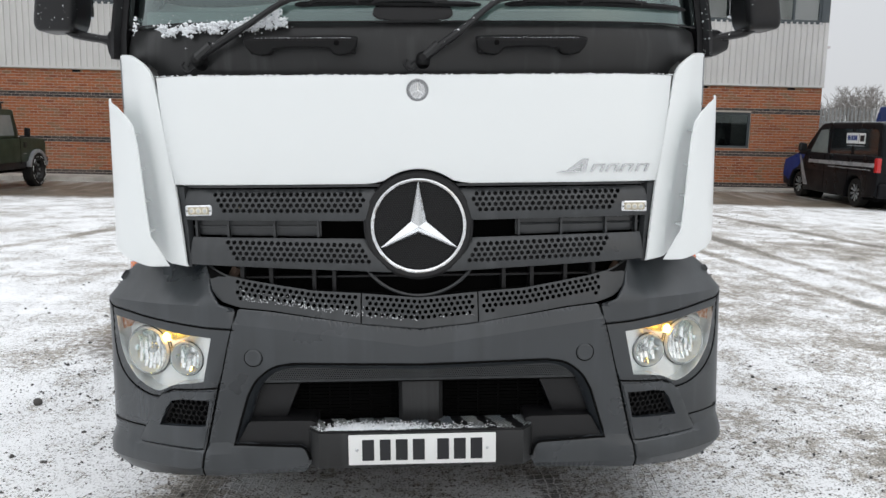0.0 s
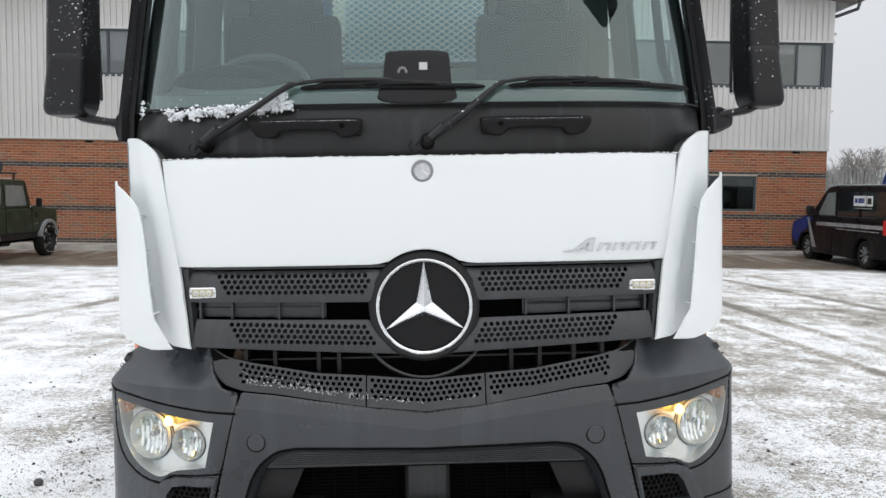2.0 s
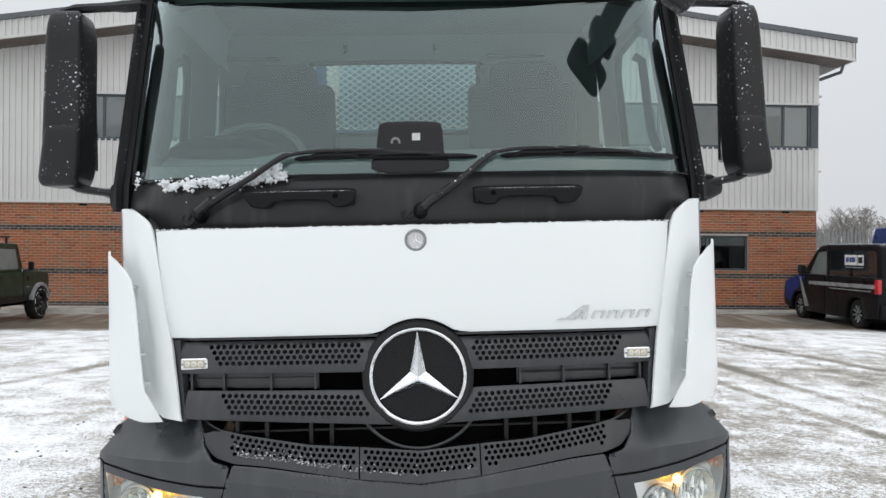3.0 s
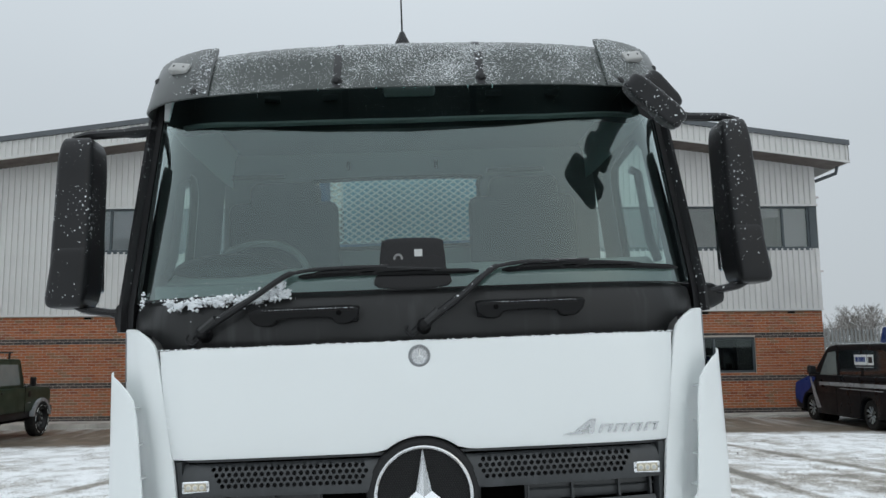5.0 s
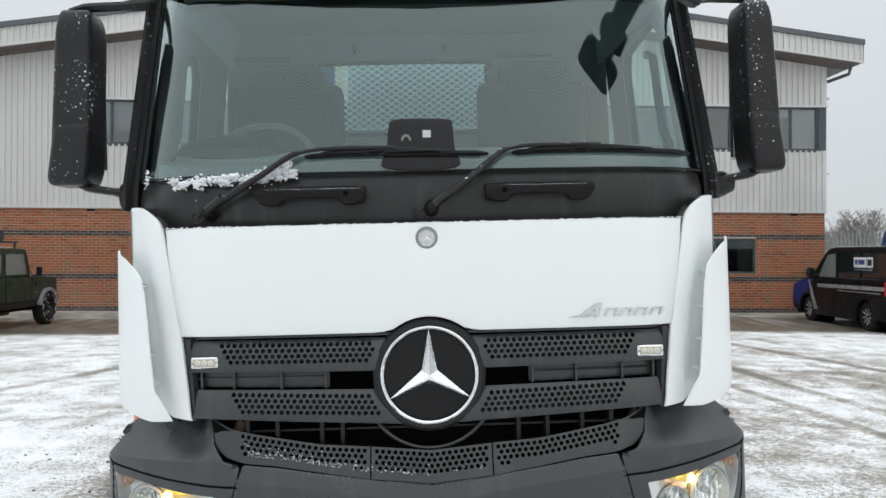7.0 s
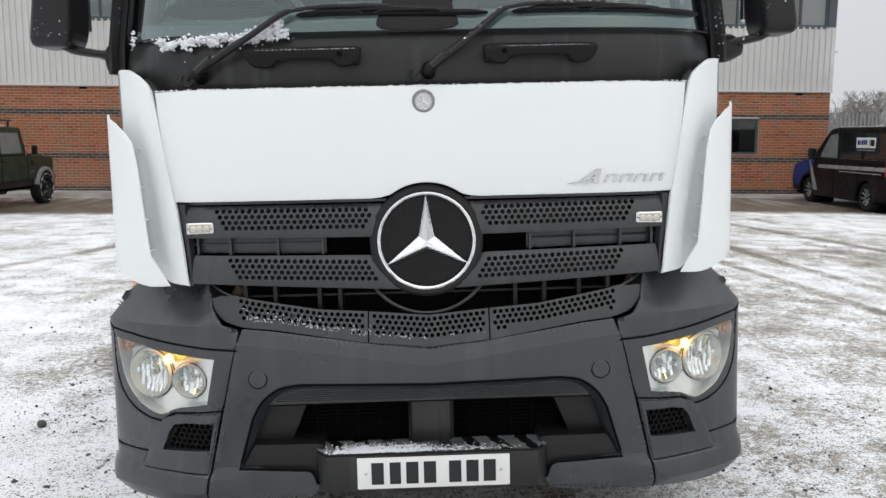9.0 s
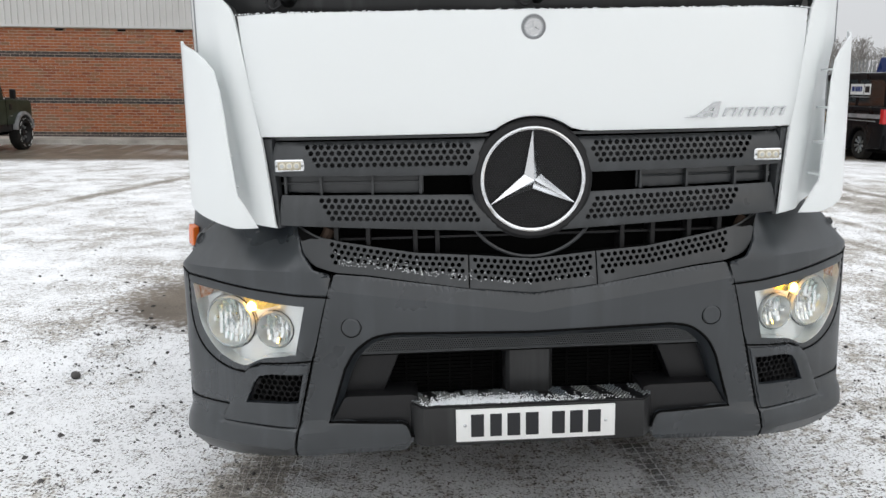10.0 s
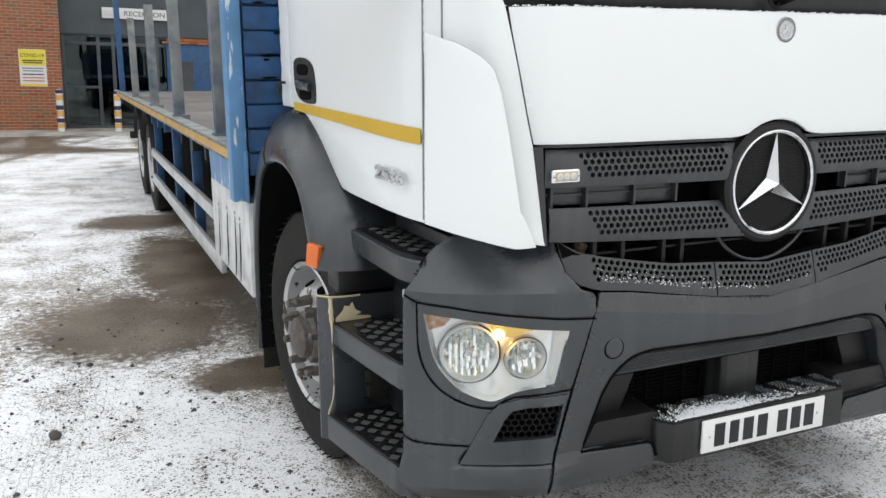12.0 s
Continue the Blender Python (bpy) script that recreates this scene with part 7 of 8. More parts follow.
tagged(new("ground", gm), "yard ground under trampled snow, slush and puddles", "ground", kind="structure")

# loose grit and stones on the snow
rnd = random.Random(77)
gr = []
for i in range(8500):
    q = rnd.random()
    if q < .30:
        x, y = rnd.gauss(-2.1, .7), rnd.gauss(2.0, 1.2)
    elif q < .42:
        x, y = rnd.gauss(-1.75, .30), rnd.gauss(.75, .35)
    elif q < .62:
        x, y = rnd.uniform(-8, -1.3), rnd.uniform(-.5, 14)
    elif q < .90:
        x, y = rnd.uniform(1.4, 8), rnd.uniform(-1, 13)
    else:
        x, y = rnd.gauss(2.0, .5), rnd.gauss(1.0, .8)
    r = min(.020, rnd.lognormvariate(-5.55, .6))
    if noise.noise(Vector((x * 2.2, y * 2.2, 4))) < rnd.uniform(-.45, .25):
        continue
    gr.append((x, y, ground_z(x, y) + r * .2, r, .7))
tagged(part("gravel", blob_field(gr, seed=5), M_STONE, None, "loose dark gravel and grit scattered on snow"), category="gravel", kind="stuff")
sz = ground_z(-2.17, 1.863)
bm = bmesh.new()
bmesh.ops.create_icosphere(bm, subdivisions=3, radius=.026)
for v in bm.verts:
    v.co *= 1 + .35 * noise.noise(v.co * 22)
    v.co.z *= .85
turned(bm, Matrix.Translation((-2.17, 1.863, sz + .014)))
tagged(part("stone", bm, M_STONE, None, "single dark stone lying on the snow"), category="stone")

# ---------------------------------------------------------------- building
FY = 20.6
Z0 = -.10
north = thing("wall_north", "red brick lower wall with dark brick bands", "wall", kind="structure")


def wall_with_holes(x0, x1, z0, z1, y, thick, holes):
    out = [(x0, z0), (x1, z0), (x1, z1), (x0, z1)]
    return panel(out, lambda u, v: (u, y, v), thick, 3.0, [[(a, c), (b, c), (b, d), (a, d)] for a, b, c, d in holes], 0)


WIN_L, WIN_R = (-5.47, -3.62, 1.05, 2.12), (7.30, 9.62, 1.10, 2.10)
DARK_ROWS = (1, 2, 13, 14, 29, 30)
TOP = 2.86
part("brick_backing", wall_with_holes(-15, -2.13, Z0 - .3, TOP, FY, .3, [WIN_L]), M_MORTAR, north)
part("brick_backing", wall_with_holes(3.2, 11.60, Z0 - .3, TOP, FY, .3, [WIN_R]), M_MORTAR, north)
part("brick_return", box(11.30, 11.60, FY + .3, 34, Z0 - .3, TOP), M_MORTAR, north)


def brick_rows(x0, x1, z1, y, holes):
    """Places of bricks in stretcher bond: x0, x1, z, course, y."""
    out = []
    k = 0
    z = Z0
    while z + .065 <= z1:
        x = x0 - (k % 2) * .1125
        while x < x1:
            a, b = max(x, x0), min(x + .215, x1)
            segs = [(a, b)]
            for h in holes:
                if z + .065 > h[2] and z < h[3]:
                    segs = [q for s0, s1 in segs for q in ((s0, min(s1, h[0])), (max(s0, h[1]), s1)) if q[1] - q[0] > .03]
            out += [(s0, s1, z, k, y) for s0, s1 in segs if s1 - s0 > .03]
            x += .225
        z += .075
        k += 1
    return out


def brick_geometry(rows):
    v, f = [], []
    for a, b, z, k, y in rows:
        n = len(v)
        d = y - .008
        v += [(a, y, z), (b, y, z), (b, y, z + .065), (a, y, z + .065), (a + .003, d, z + .003), (b - .003, d, z + .003), (b - .003, d, z + .062), (a + .003, d, z + .062)]
        f += [tuple(n + i for i in q) for q in ((4, 5, 6, 7), (0, 1, 5, 4), (1, 2, 6, 5), (2, 3, 7, 6), (3, 0, 4, 7))]
    return v, f


pier = thing("brick_pier", "projecting red brick entrance pier", "wall", kind="structure")
part("pier_core", box(-3.56, -2.13, FY - .14, FY + .6, Z0 - .3, 7.6), M_MORTAR, pier)
rows = brick_rows(-15, -3.56, TOP, FY, [WIN_L]) + brick_rows(3.2, 11.60, TOP, FY, [WIN_R])
prow_rows = brick_rows(-3.56, -2.13, 4.6, FY - .14, [])
single = [r for r in rows if r[0] > -5.9 and r[1] < -3.5 and .2 < r[2] < 2.3][:290]
chosen = set((r[0], r[2]) for r in single)
shared = {}


def lay_single(rows, parent):
    for a, b, z, k, y in rows:
        w = round(b - a, 3)
        if w not in shared:
            me = bpy.data.meshes.new("brick")
            me.from_pydata(*[list(q) for q in (lambda g: (g[0], [], g[1]))(brick_geometry([(0, w, 0, 0, 0)]))])
            shared[w] = [me, me.copy()]
            me.materials.append(M_BRICK_ONE)
            shared[w][1].materials.append(M_BRICKD_ONE)
        o = new("brick", shared[w][1 if k in DARK_ROWS else 0])
        o.location = (a, y, z)
        o.parent = parent


def lay_joined(rows, parent):
    for dark, mat, label in ((False, M_BRICK, "red facing bricks"), (True, M_BRICKD, "dark brick bands")):
        v, f = brick_geometry([r for r in rows if (r[3] in DARK_ROWS) == dark])
        me = bpy.data.meshes.new("bricks")
        me.from_pydata(v, [], f)
        me.materials.append(mat)
        o = new("bricks", me)
        o.parent = parent
        tagged(o, label, kind="stuff")


lay_joined([r for r in rows if (r[0], r[2]) not in chosen], north)
lay_joined([(a, b, z, 99, y) for a, b, z, k, y in prow_rows[280:]], pier)
for x in (-12.1, -9.2, -7.6, -6.1, -4.2, 8.1, 10.6):
    part("air_brick", box(x, x + .21, FY - .010, FY, 2.755, 2.815), M_VOID, north)

# ribbed cladding
def soffit_z(x):
    return 8.56 - .133 * abs(x)


def ribbed(x0, x1, zb, zt, y, pitch=.165, depth=.045):
    """Trapezoid sheet; zb and zt give the lower and upper edge at x."""
    prof = []
    x = x0
    while x < x1 - 1e-6:
        for dx, d in ((0, 0), (.05, 0), (.066, -depth), (.104, -depth), (.12, 0)):
            if x + dx < x1:
                prof.append((x + dx, y + d))
        x += pitch
    prof.append((x1, y))
    v = [(p[0], p[1], zb(p[0])) for p in prof] + [(p[0], p[1], zt(p[0])) for p in prof]
    n = len(prof)
    return raw(v, [(i, i + 1, n + i + 1, n + i) for i in range(n - 1)])


SILL, HEAD = 4.62, 5.86
clad = thing("wall_upper", "pale silver ribbed metal cladding above the brick", "wall", kind="structure")
for x0, x1, w0, w1 in ((-15, -3.56, -9.6, -3.7), (-2.13, 11.62, -1.9, 11.40)):
    xl = x0 if x0 < -3 else 3.2
    part("cladding_sheet", ribbed(xl, x1, lambda x: TOP + .02, lambda x: SILL, FY - .02), M_CLAD, clad, "", 20)
    if xl > 0:
        part("cladding_sheet", ribbed(x0, xl, lambda x: 4.22, lambda x: SILL, FY - .02), M_CLAD, clad, "", 20)
    part("cladding_sheet", ribbed(x0, x1, lambda x: HEAD, soffit_z, FY - .02), M_CLAD, clad, "", 20)
    if w0 - x0 > .3:
        part("cladding_sheet", ribbed(x0, w0, lambda x: SILL, lambda x: HEAD, FY - .02), M_CLAD, clad, "", 20)
    part("drip_flashing", box(xl, x1, FY - .085, FY + .02, TOP - .02, TOP + .03), M_CLAD, clad)
    part("head_flashing", box(w0 - .05, x1 + .02, FY - .10, FY - .02, HEAD - .01, HEAD + .045), M_CLAD, clad)
part("cladding_return", box(11.62, 11.64, FY - .02, 34, TOP, soffit_z(11.6)), M_CLAD, clad)
part("clad_backing", wall_with_holes(-15, -3.56, TOP, 6.9, FY + .05, .2, [(-9.6, -3.7, SILL, HEAD)]), M_CAPPING, clad)
part("clad_backing", wall_with_holes(-2.13, 11.60, 4.24, 6.9, FY + .05, .2, [(-1.9, 11.4, SILL, HEAD)]), M_CAPPING, clad)

roofb = thing("roof", "shallow pitched roof with ribbed fascia and grey capping", "roof", kind="structure")
for a, b in ((-16.5, 0), (0, 12.2)):
    part("fascia", ribbed(a, b, soffit_z, lambda x: soffit_z(x) + .50, FY - .95), M_CLAD, roofb, "", 20)
    v = []
    for x in (a, b):
        z = soffit_z(x)
        v += [(x, FY - 1.04, z + .48), (x, FY + 14, z + .64), (x, FY + 14, z + .52), (x, FY - 1.04, z + .62)]
    part("roof_capping", raw([(x, y, z) for x, y, z in v[:1] + v[3:4]] + [(a, FY + 14, soffit_z(a) + .64), (a, FY + 14, soffit_z(a) + .54)] + [v[4], v[7], (b, FY + 14, soffit_z(b) + .64), (b, FY + 14, soffit_z(b) + .54)], [(0, 1, 5, 4), (1, 2, 6, 5), (2, 3, 7, 6), (3, 0, 4, 7), (0, 3, 2, 1), (4, 5, 6, 7)]), M_CAPPING, roofb)
    sv = [(a, FY - .95, soffit_z(a)), (b, FY - .95, soffit_z(b)), (b, FY + .05, soffit_z(b) + .01), (a, FY + .05, soffit_z(a) + .01)]
    part("soffit", raw(sv + [(x, y, z + .03) for x, y, z in sv], [(0, 1, 2, 3), (7, 6, 5, 4), (0, 4, 5, 1), (1, 5, 6, 2), (2, 6, 7, 3), (3, 7, 4, 0)]), M_SOFFIT, roofb, "brown slatted soffit")
    part("fascia_trim", raw([(a, FY - 1.0, soffit_z(a) - .02), (b, FY - 1.0, soffit_z(b) - .02), (b, FY - 1.0, soffit_z(b) + .035), (a, FY - 1.0, soffit_z(a) + .035), (a, FY - .93, soffit_z(a) - .02), (b, FY - .93, soffit_z(b) - .02), (b, FY - .93, soffit_z(b) + .035), (a, FY - .93, soffit_z(a) + .035)], [(0, 1, 2, 3), (7, 6, 5, 4), (0, 4, 5, 1), (1, 5, 6, 2), (2, 6, 7, 3), (3, 7, 4, 0)]), M_CLAD, roofb)
part("fascia_end", box(12.18, 12.21, FY - .95, FY + 14, soffit_z(12.2), soffit_z(12.2) + .50), M_CLAD, roofb)
part("rain_pipe", tube([(12.08, FY - .5, soffit_z(12.2) - .02), (12.08, FY - .4, soffit_z(12.2) - .2), (11.72, FY + .1, soffit_z(12.2) - .32)], .05, 8), M_CAPPING, roofb)


def glazed(name, label, x0, x1, z0, z1, y, mullions, room, blinds=(), transoms=()):
    """A framed window with panes and a room behind."""
    w = thing(name, label, "window", kind="structure")
    t = .06
    for a, b, c, d in ((x0, x1, z0, z0 + t), (x0, x1, z1 - t, z1)):
        part("window_frame", box(a, b, y - .03, y + .05, c, d, .006), M_FRAME, w)
    for x in [x0 + t / 2] + list(mullions) + [x1 - t / 2]:
        part("window_frame", box(x - t / 2, x + t / 2, y - .032, y + .052, z0 + t, z1 - t, .006), M_FRAME, w)
    for z in transoms:
        part("window_frame", box(x0, x1, y - .028, y + .048, z - .03, z + .03, .006), M_FRAME, w)
    xs = [x0] + list(mullions) + [x1]
    for i, (a, b) in enumerate(zip(xs, xs[1:])):
        g = part("pane", box(a + .02, b - .02, y, y + .012, z0 + .03, z1 - .03), M_UPGLASS if room is M_ROOM else M_BLDGLASS, w)
        g.visible_shadow = False
        if i in blinds:
            part("blind", box(a + .04, b - .04, y + .10, y + .11, z0 + .04 + (z1 - z0) * blinds[i], z1 - .04), M_BLIND, w)
    part("window_sill", box(x0 - .03, x1 + .03, y - .07, y + .05, z0 - .05, z0, .006), M_FRAME, w)
    part("room_back", box(x0 - .5, x1 + .5, y + 2.6, y + 2.7, z0 - .6, z1 + .5), room, w)
    part("room_ceiling", box(x0 - .5, x1 + .5, y + .3, y + 2.6, z1 + .3, z1 + .35), room, w)
    part("room_floor", box(x0 - .5, x1 + .5, y + .3, y + 2.6, z0 - .65, z0 - .6), room, w)
    return w


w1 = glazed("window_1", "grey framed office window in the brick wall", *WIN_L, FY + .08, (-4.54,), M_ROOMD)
part("desk_clutter", blob_field([(rnd.uniform(-5.3, -4.1), FY + .45, 1.28 + rnd.uniform(0, .22), rnd.uniform(.03, .09), 1) for _ in range(40)]), M_ROOM, w1)
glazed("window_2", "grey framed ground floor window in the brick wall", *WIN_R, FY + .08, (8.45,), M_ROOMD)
glazed("window_3", "ribbon window in the upper cladding", -9.6, -3.7, SILL, HEAD, FY + .03, (-8.55, -7.9, -6.7, -5.5, -4.6), M_ROOM, {0: .35, 1: .3, 2: .55})
glazed("window_4", "ribbon window in the upper cladding", -1.9, 11.40, SILL, HEAD, FY + .03, (.4, 2.6, 4.8, 7.0, 8.85, 9.65, 10.62), M_ROOM, {5: .45, 6: .72, 7: .02})
part("corner_post", box(11.40, 11.62, FY - .03, FY + .1, SILL, HEAD), M_FRAME, clad)

# entrance recess
ent = thing("door_1", "dark glazed reception entrance with grey frame", "door", kind="structure")
RY = 21.15
part("recess_head", box(-2.13, 3.2, RY - .1, RY + .3, 2.30, 4.3), M_FRAME, ent)
part("recess_reveal", box(3.2, 3.25, FY, RY + .3, Z0, 4.2), M_BRICK, ent)
part("recess_soffit", box(-2.13, 3.2, FY - .02, RY, 4.2, 4.25), M_CAPPING, ent)
for x in (-2.08, -1.27, -.92, .12, 1.15, 2.2, 3.12):
    part("door_frame", box(x - .04, x + .04, RY - .05, RY + .05, Z0, 2.32, .006), M_FRAME, ent)
for z in (.02, 2.08, 2.28):
    part("door_frame", box(-2.10, 3.16, RY - .045, RY + .045, z - .04, z + .04, .006), M_FRAME, ent)
part("door_frame", box(-2.10, -1.27, RY - .045, RY + .045, .98, 1.04, .006), M_FRAME, ent)
for a, b in ((-2.04, -1.31), (-1.23, -.96), (-.88, .08), (.16, 1.11), (1.19, 2.16), (2.24, 3.08)):
    g = part("door_pane", box(a, b, RY - .006, RY + .006, .06, 2.24), M_BLDGLASS, ent)
    g.visible_shadow = False
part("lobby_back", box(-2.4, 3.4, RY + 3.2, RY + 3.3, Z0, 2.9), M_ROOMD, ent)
part("lobby_panel", box(-1.78, -1.36, RY + .25, RY + .30, .10, .98), M_BLIND, ent)
part("lobby_notice", box(-.62, -.36, RY + .5, RY + .51, 1.38, 1.56), M_BLIND, ent)
bl = part("blue_screen", box(.35, 1.50, RY - .10, RY - .06, .45, 2.12, .01), M_BLUE, ent, "blue painted door panel")
part("blue_screen_pane", box(.72, 1.0, RY - .104, RY - .101, .75, 1.70), M_DARKGLASS, bl)
for i in range(13):
    for j in range(2):
        part("brick", box(.25 + i * .225 + j * .1, .465 + i * .225 + j * .1, RY - .14, RY - .10, 2.14 + j * .072, 2.205 + j * .072), M_BRICK_ONE, ent)
sgn = thing("reception_sign", "white reception sign over the entrance doors", "sign")
part("sign_board", box(-1.15, .64, RY - .20, RY - .17, 2.70, 2.96, .006), M_SIGNW, sgn)
part("sign_bracket", box(-1.0, .5, RY - .17, RY - .10, 2.76, 2.80), M_FRAME, sgn)
lettering("RECEPTION", .17, Matrix.Translation((-.15, RY - .203, 2.825)) @ pose(0, 0, 0, 90, 0, 0) @ Matrix.Diagonal((1.1, 1, 1, 1)), M_FRAME, sgn, .002, "sign_lettering")
part("sign_emblem", box(-1.10, -.86, RY - .204, RY - .199, 2.76, 2.90, .003), M_CLAD, sgn)
cov = thing("health_notice", "yellow and white health notice on the brick pier", "sign")
CY = FY - .158
part("notice_board", box(-3.04, -2.46, CY, CY + .012, 1.02, 1.88), M_SIGNW, cov)
part("notice_header", box(-3.03, -2.47, CY - .003, CY - .001, 1.50, 1.87), M_SIGNY, cov)
lettering("COVID-19", .115, Matrix.Translation((-2.75, CY - .005, 1.735)) @ pose(0, 0, 0, 90, 0, 0), M_INK, cov, .001, "notice_lettering")
for z, m, w in ((1.62, M_INK, .44), (1.57, M_INK, .40), (1.44, M_VANGREY, .46), (1.38, M_VANGREY, .42), (1.30, M_NAVY, .46), (1.22, M_SIGNR, .46), (1.15, M_SIGNR, .46)):
    part("text_bar", box(-2.75 - w / 2, -2.75 + w / 2, CY - .005, CY - .002, z - .014, z + .014), m, cov)
part("notice_footer", box(-3.03, -2.47, CY - .003, CY - .001, 1.03, 1.08), M_SIGNY, cov)
lampw = thing("bulkhead_lamp", "round white bulkhead lamp on the brick pier", "lamp")
part("lamp_lens", lathe([(0, .09), (.07, .08), (.11, .04), (.12, 0)], Matrix.Translation((-2.80, FY - .145, 3.60)) @ pose(0, 0, 0, 90, 0, 0), 20), M_SIGNW, lampw)
part("lamp_base", box(-2.98, -2.70, FY - .16, FY - .14, 3.50, 3.70, .01), M_CREAMBAND, lampw)

# pavement and kerb along the building
pv = thing("pavement", "wet concrete pavement with kerb along the building", "pavement", kind="structure")
part("paving", box(-15, 12.4, 19.62, FY + .65, -.3, Z0 + .09, .01), M_CONC, pv)
for i in range(30):
    x = -15 + i * .915
    part("kerb_stone", box(x + .004, x + .911, 19.49, 19.62, -.3, Z0 + .085, .012), M_CONC, pv)
for k, x in enumerate((-2.22, -.95)):
    bo = thing("bollard", "banded white, navy and orange entrance bollard", "bollard", group="entrance bollards")
    z = Z0 + .08
    part("bollard_post", lathe([(.078, 0), (.078, .97), (.06, .99), (0, 1.0)], Matrix.Translation((x, 19.95, z)), 20), M_SIGNW, bo)
    for z0, z1, m in ((.90, .985, M_NAVY), (.74, .86, M_CREAMBAND), (.52, .62, M_NAVY), (.36, .50, M_CREAMBAND), (.22, .32, M_NAVY), (.10, .20, M_CREAMBAND)):
        part("bollard_band", lathe([(.080, z0), (.0805, z0), (.0805, z1), (.080, z1)], Matrix.Translation((x, 19.95, z)), 20, True), m, bo)

# fence and frosted scrub beyond the yard
fen = thing("palisade_fence", "grey steel palisade fence beyond the building", "fence")
for i in range(70):
    x = 11.9 + i * .145
    part("pale", prism([(x, 0), (x + .07, 0), (x + .07, 2.38), (x + .035, 2.52), (x, 2.38)], "y", 27.0, 27.012), M_PALE, fen)
for z in (.35, 1.95):
    part("fence_rail", box(11.9, 22.1, 27.012, 27.05, z, z + .05), M_GALV, fen)
for i in range(5):
    part("fence_post", box(12.0 + i * 2.5, 12.08 + i * 2.5, 27.05, 27.12, -.3, 2.3), M_PALE, fen)


def bare_tree(x, y, h, seed):
    """A leafless shrub of tapering, forking twigs."""
    r = random.Random(seed)
    t = thing("bare_tree", "leafless frosted scrub tree beyond the fence", "tree", Matrix.Translation((x, y, -.1)), "scrub trees")
    trunk, crown = bmesh.new(), bmesh.new()
    count = [0]

    def grow(p, d, ln, rad, lvl):
        q = p + d * ln
        mid = p + d * ln * .5 + Vector((r.uniform(-1, 1), r.uniform(-1, 1), r.uniform(-.5, .5))) * ln * .07
        tube([p, mid, q], [rad, rad * .8, rad * .6], 4 if lvl else 7, bm=crown if lvl > 1 else trunk)
        count[0] += 1
        if lvl >= 6 or count[0] > 1100:
            return
        for k in range(r.choice((2, 3, 3)) if lvl else 5):
            nd = (d + Vector((r.gauss(0, .55), r.gauss(0, .55), r.gauss(.12, .35)))).normalized()
            grow(p + d * ln * r.uniform(.45, 1.0), nd, ln * r.uniform(.62, .85), max(.011, rad * .58), lvl + 1)
    grow(Vector((0, 0, 0)), Vector((r.uniform(-.1, .1), 0, 1)), h * .28, .09, 0)
    part("trunk", trunk, M_BARK, t)
    part("crown", crown, M_BARK, t)


for i, (x, y, h) in enumerate(((20.9, 40, 4.6), (21.8, 39, 5.4), (22.9, 41, 5.6), (24.0, 39.5, 5.8), (25.1, 42, 6.0), (26.2, 40, 5.8), (27.6, 42, 5.6), (29.2, 41, 5.4), (31.0, 44, 5.2))):
    bare_tree(x, y, h, 40 + i)
tree_line = []
for i in range(900):
    x = rnd.uniform(16, 60)
    tree_line.append((x, 62 + rnd.uniform(-2, 2), rnd.uniform(0, 1.8) + .6 * noise.noise(Vector((x * .2, 0, 0))), rnd.uniform(.15, .5), .9))
tagged(part("far_hedge", blob_field(tree_line, seed=2), M_BARK, None, "distant frosted hedge line"), category="hedge", kind="stuff")

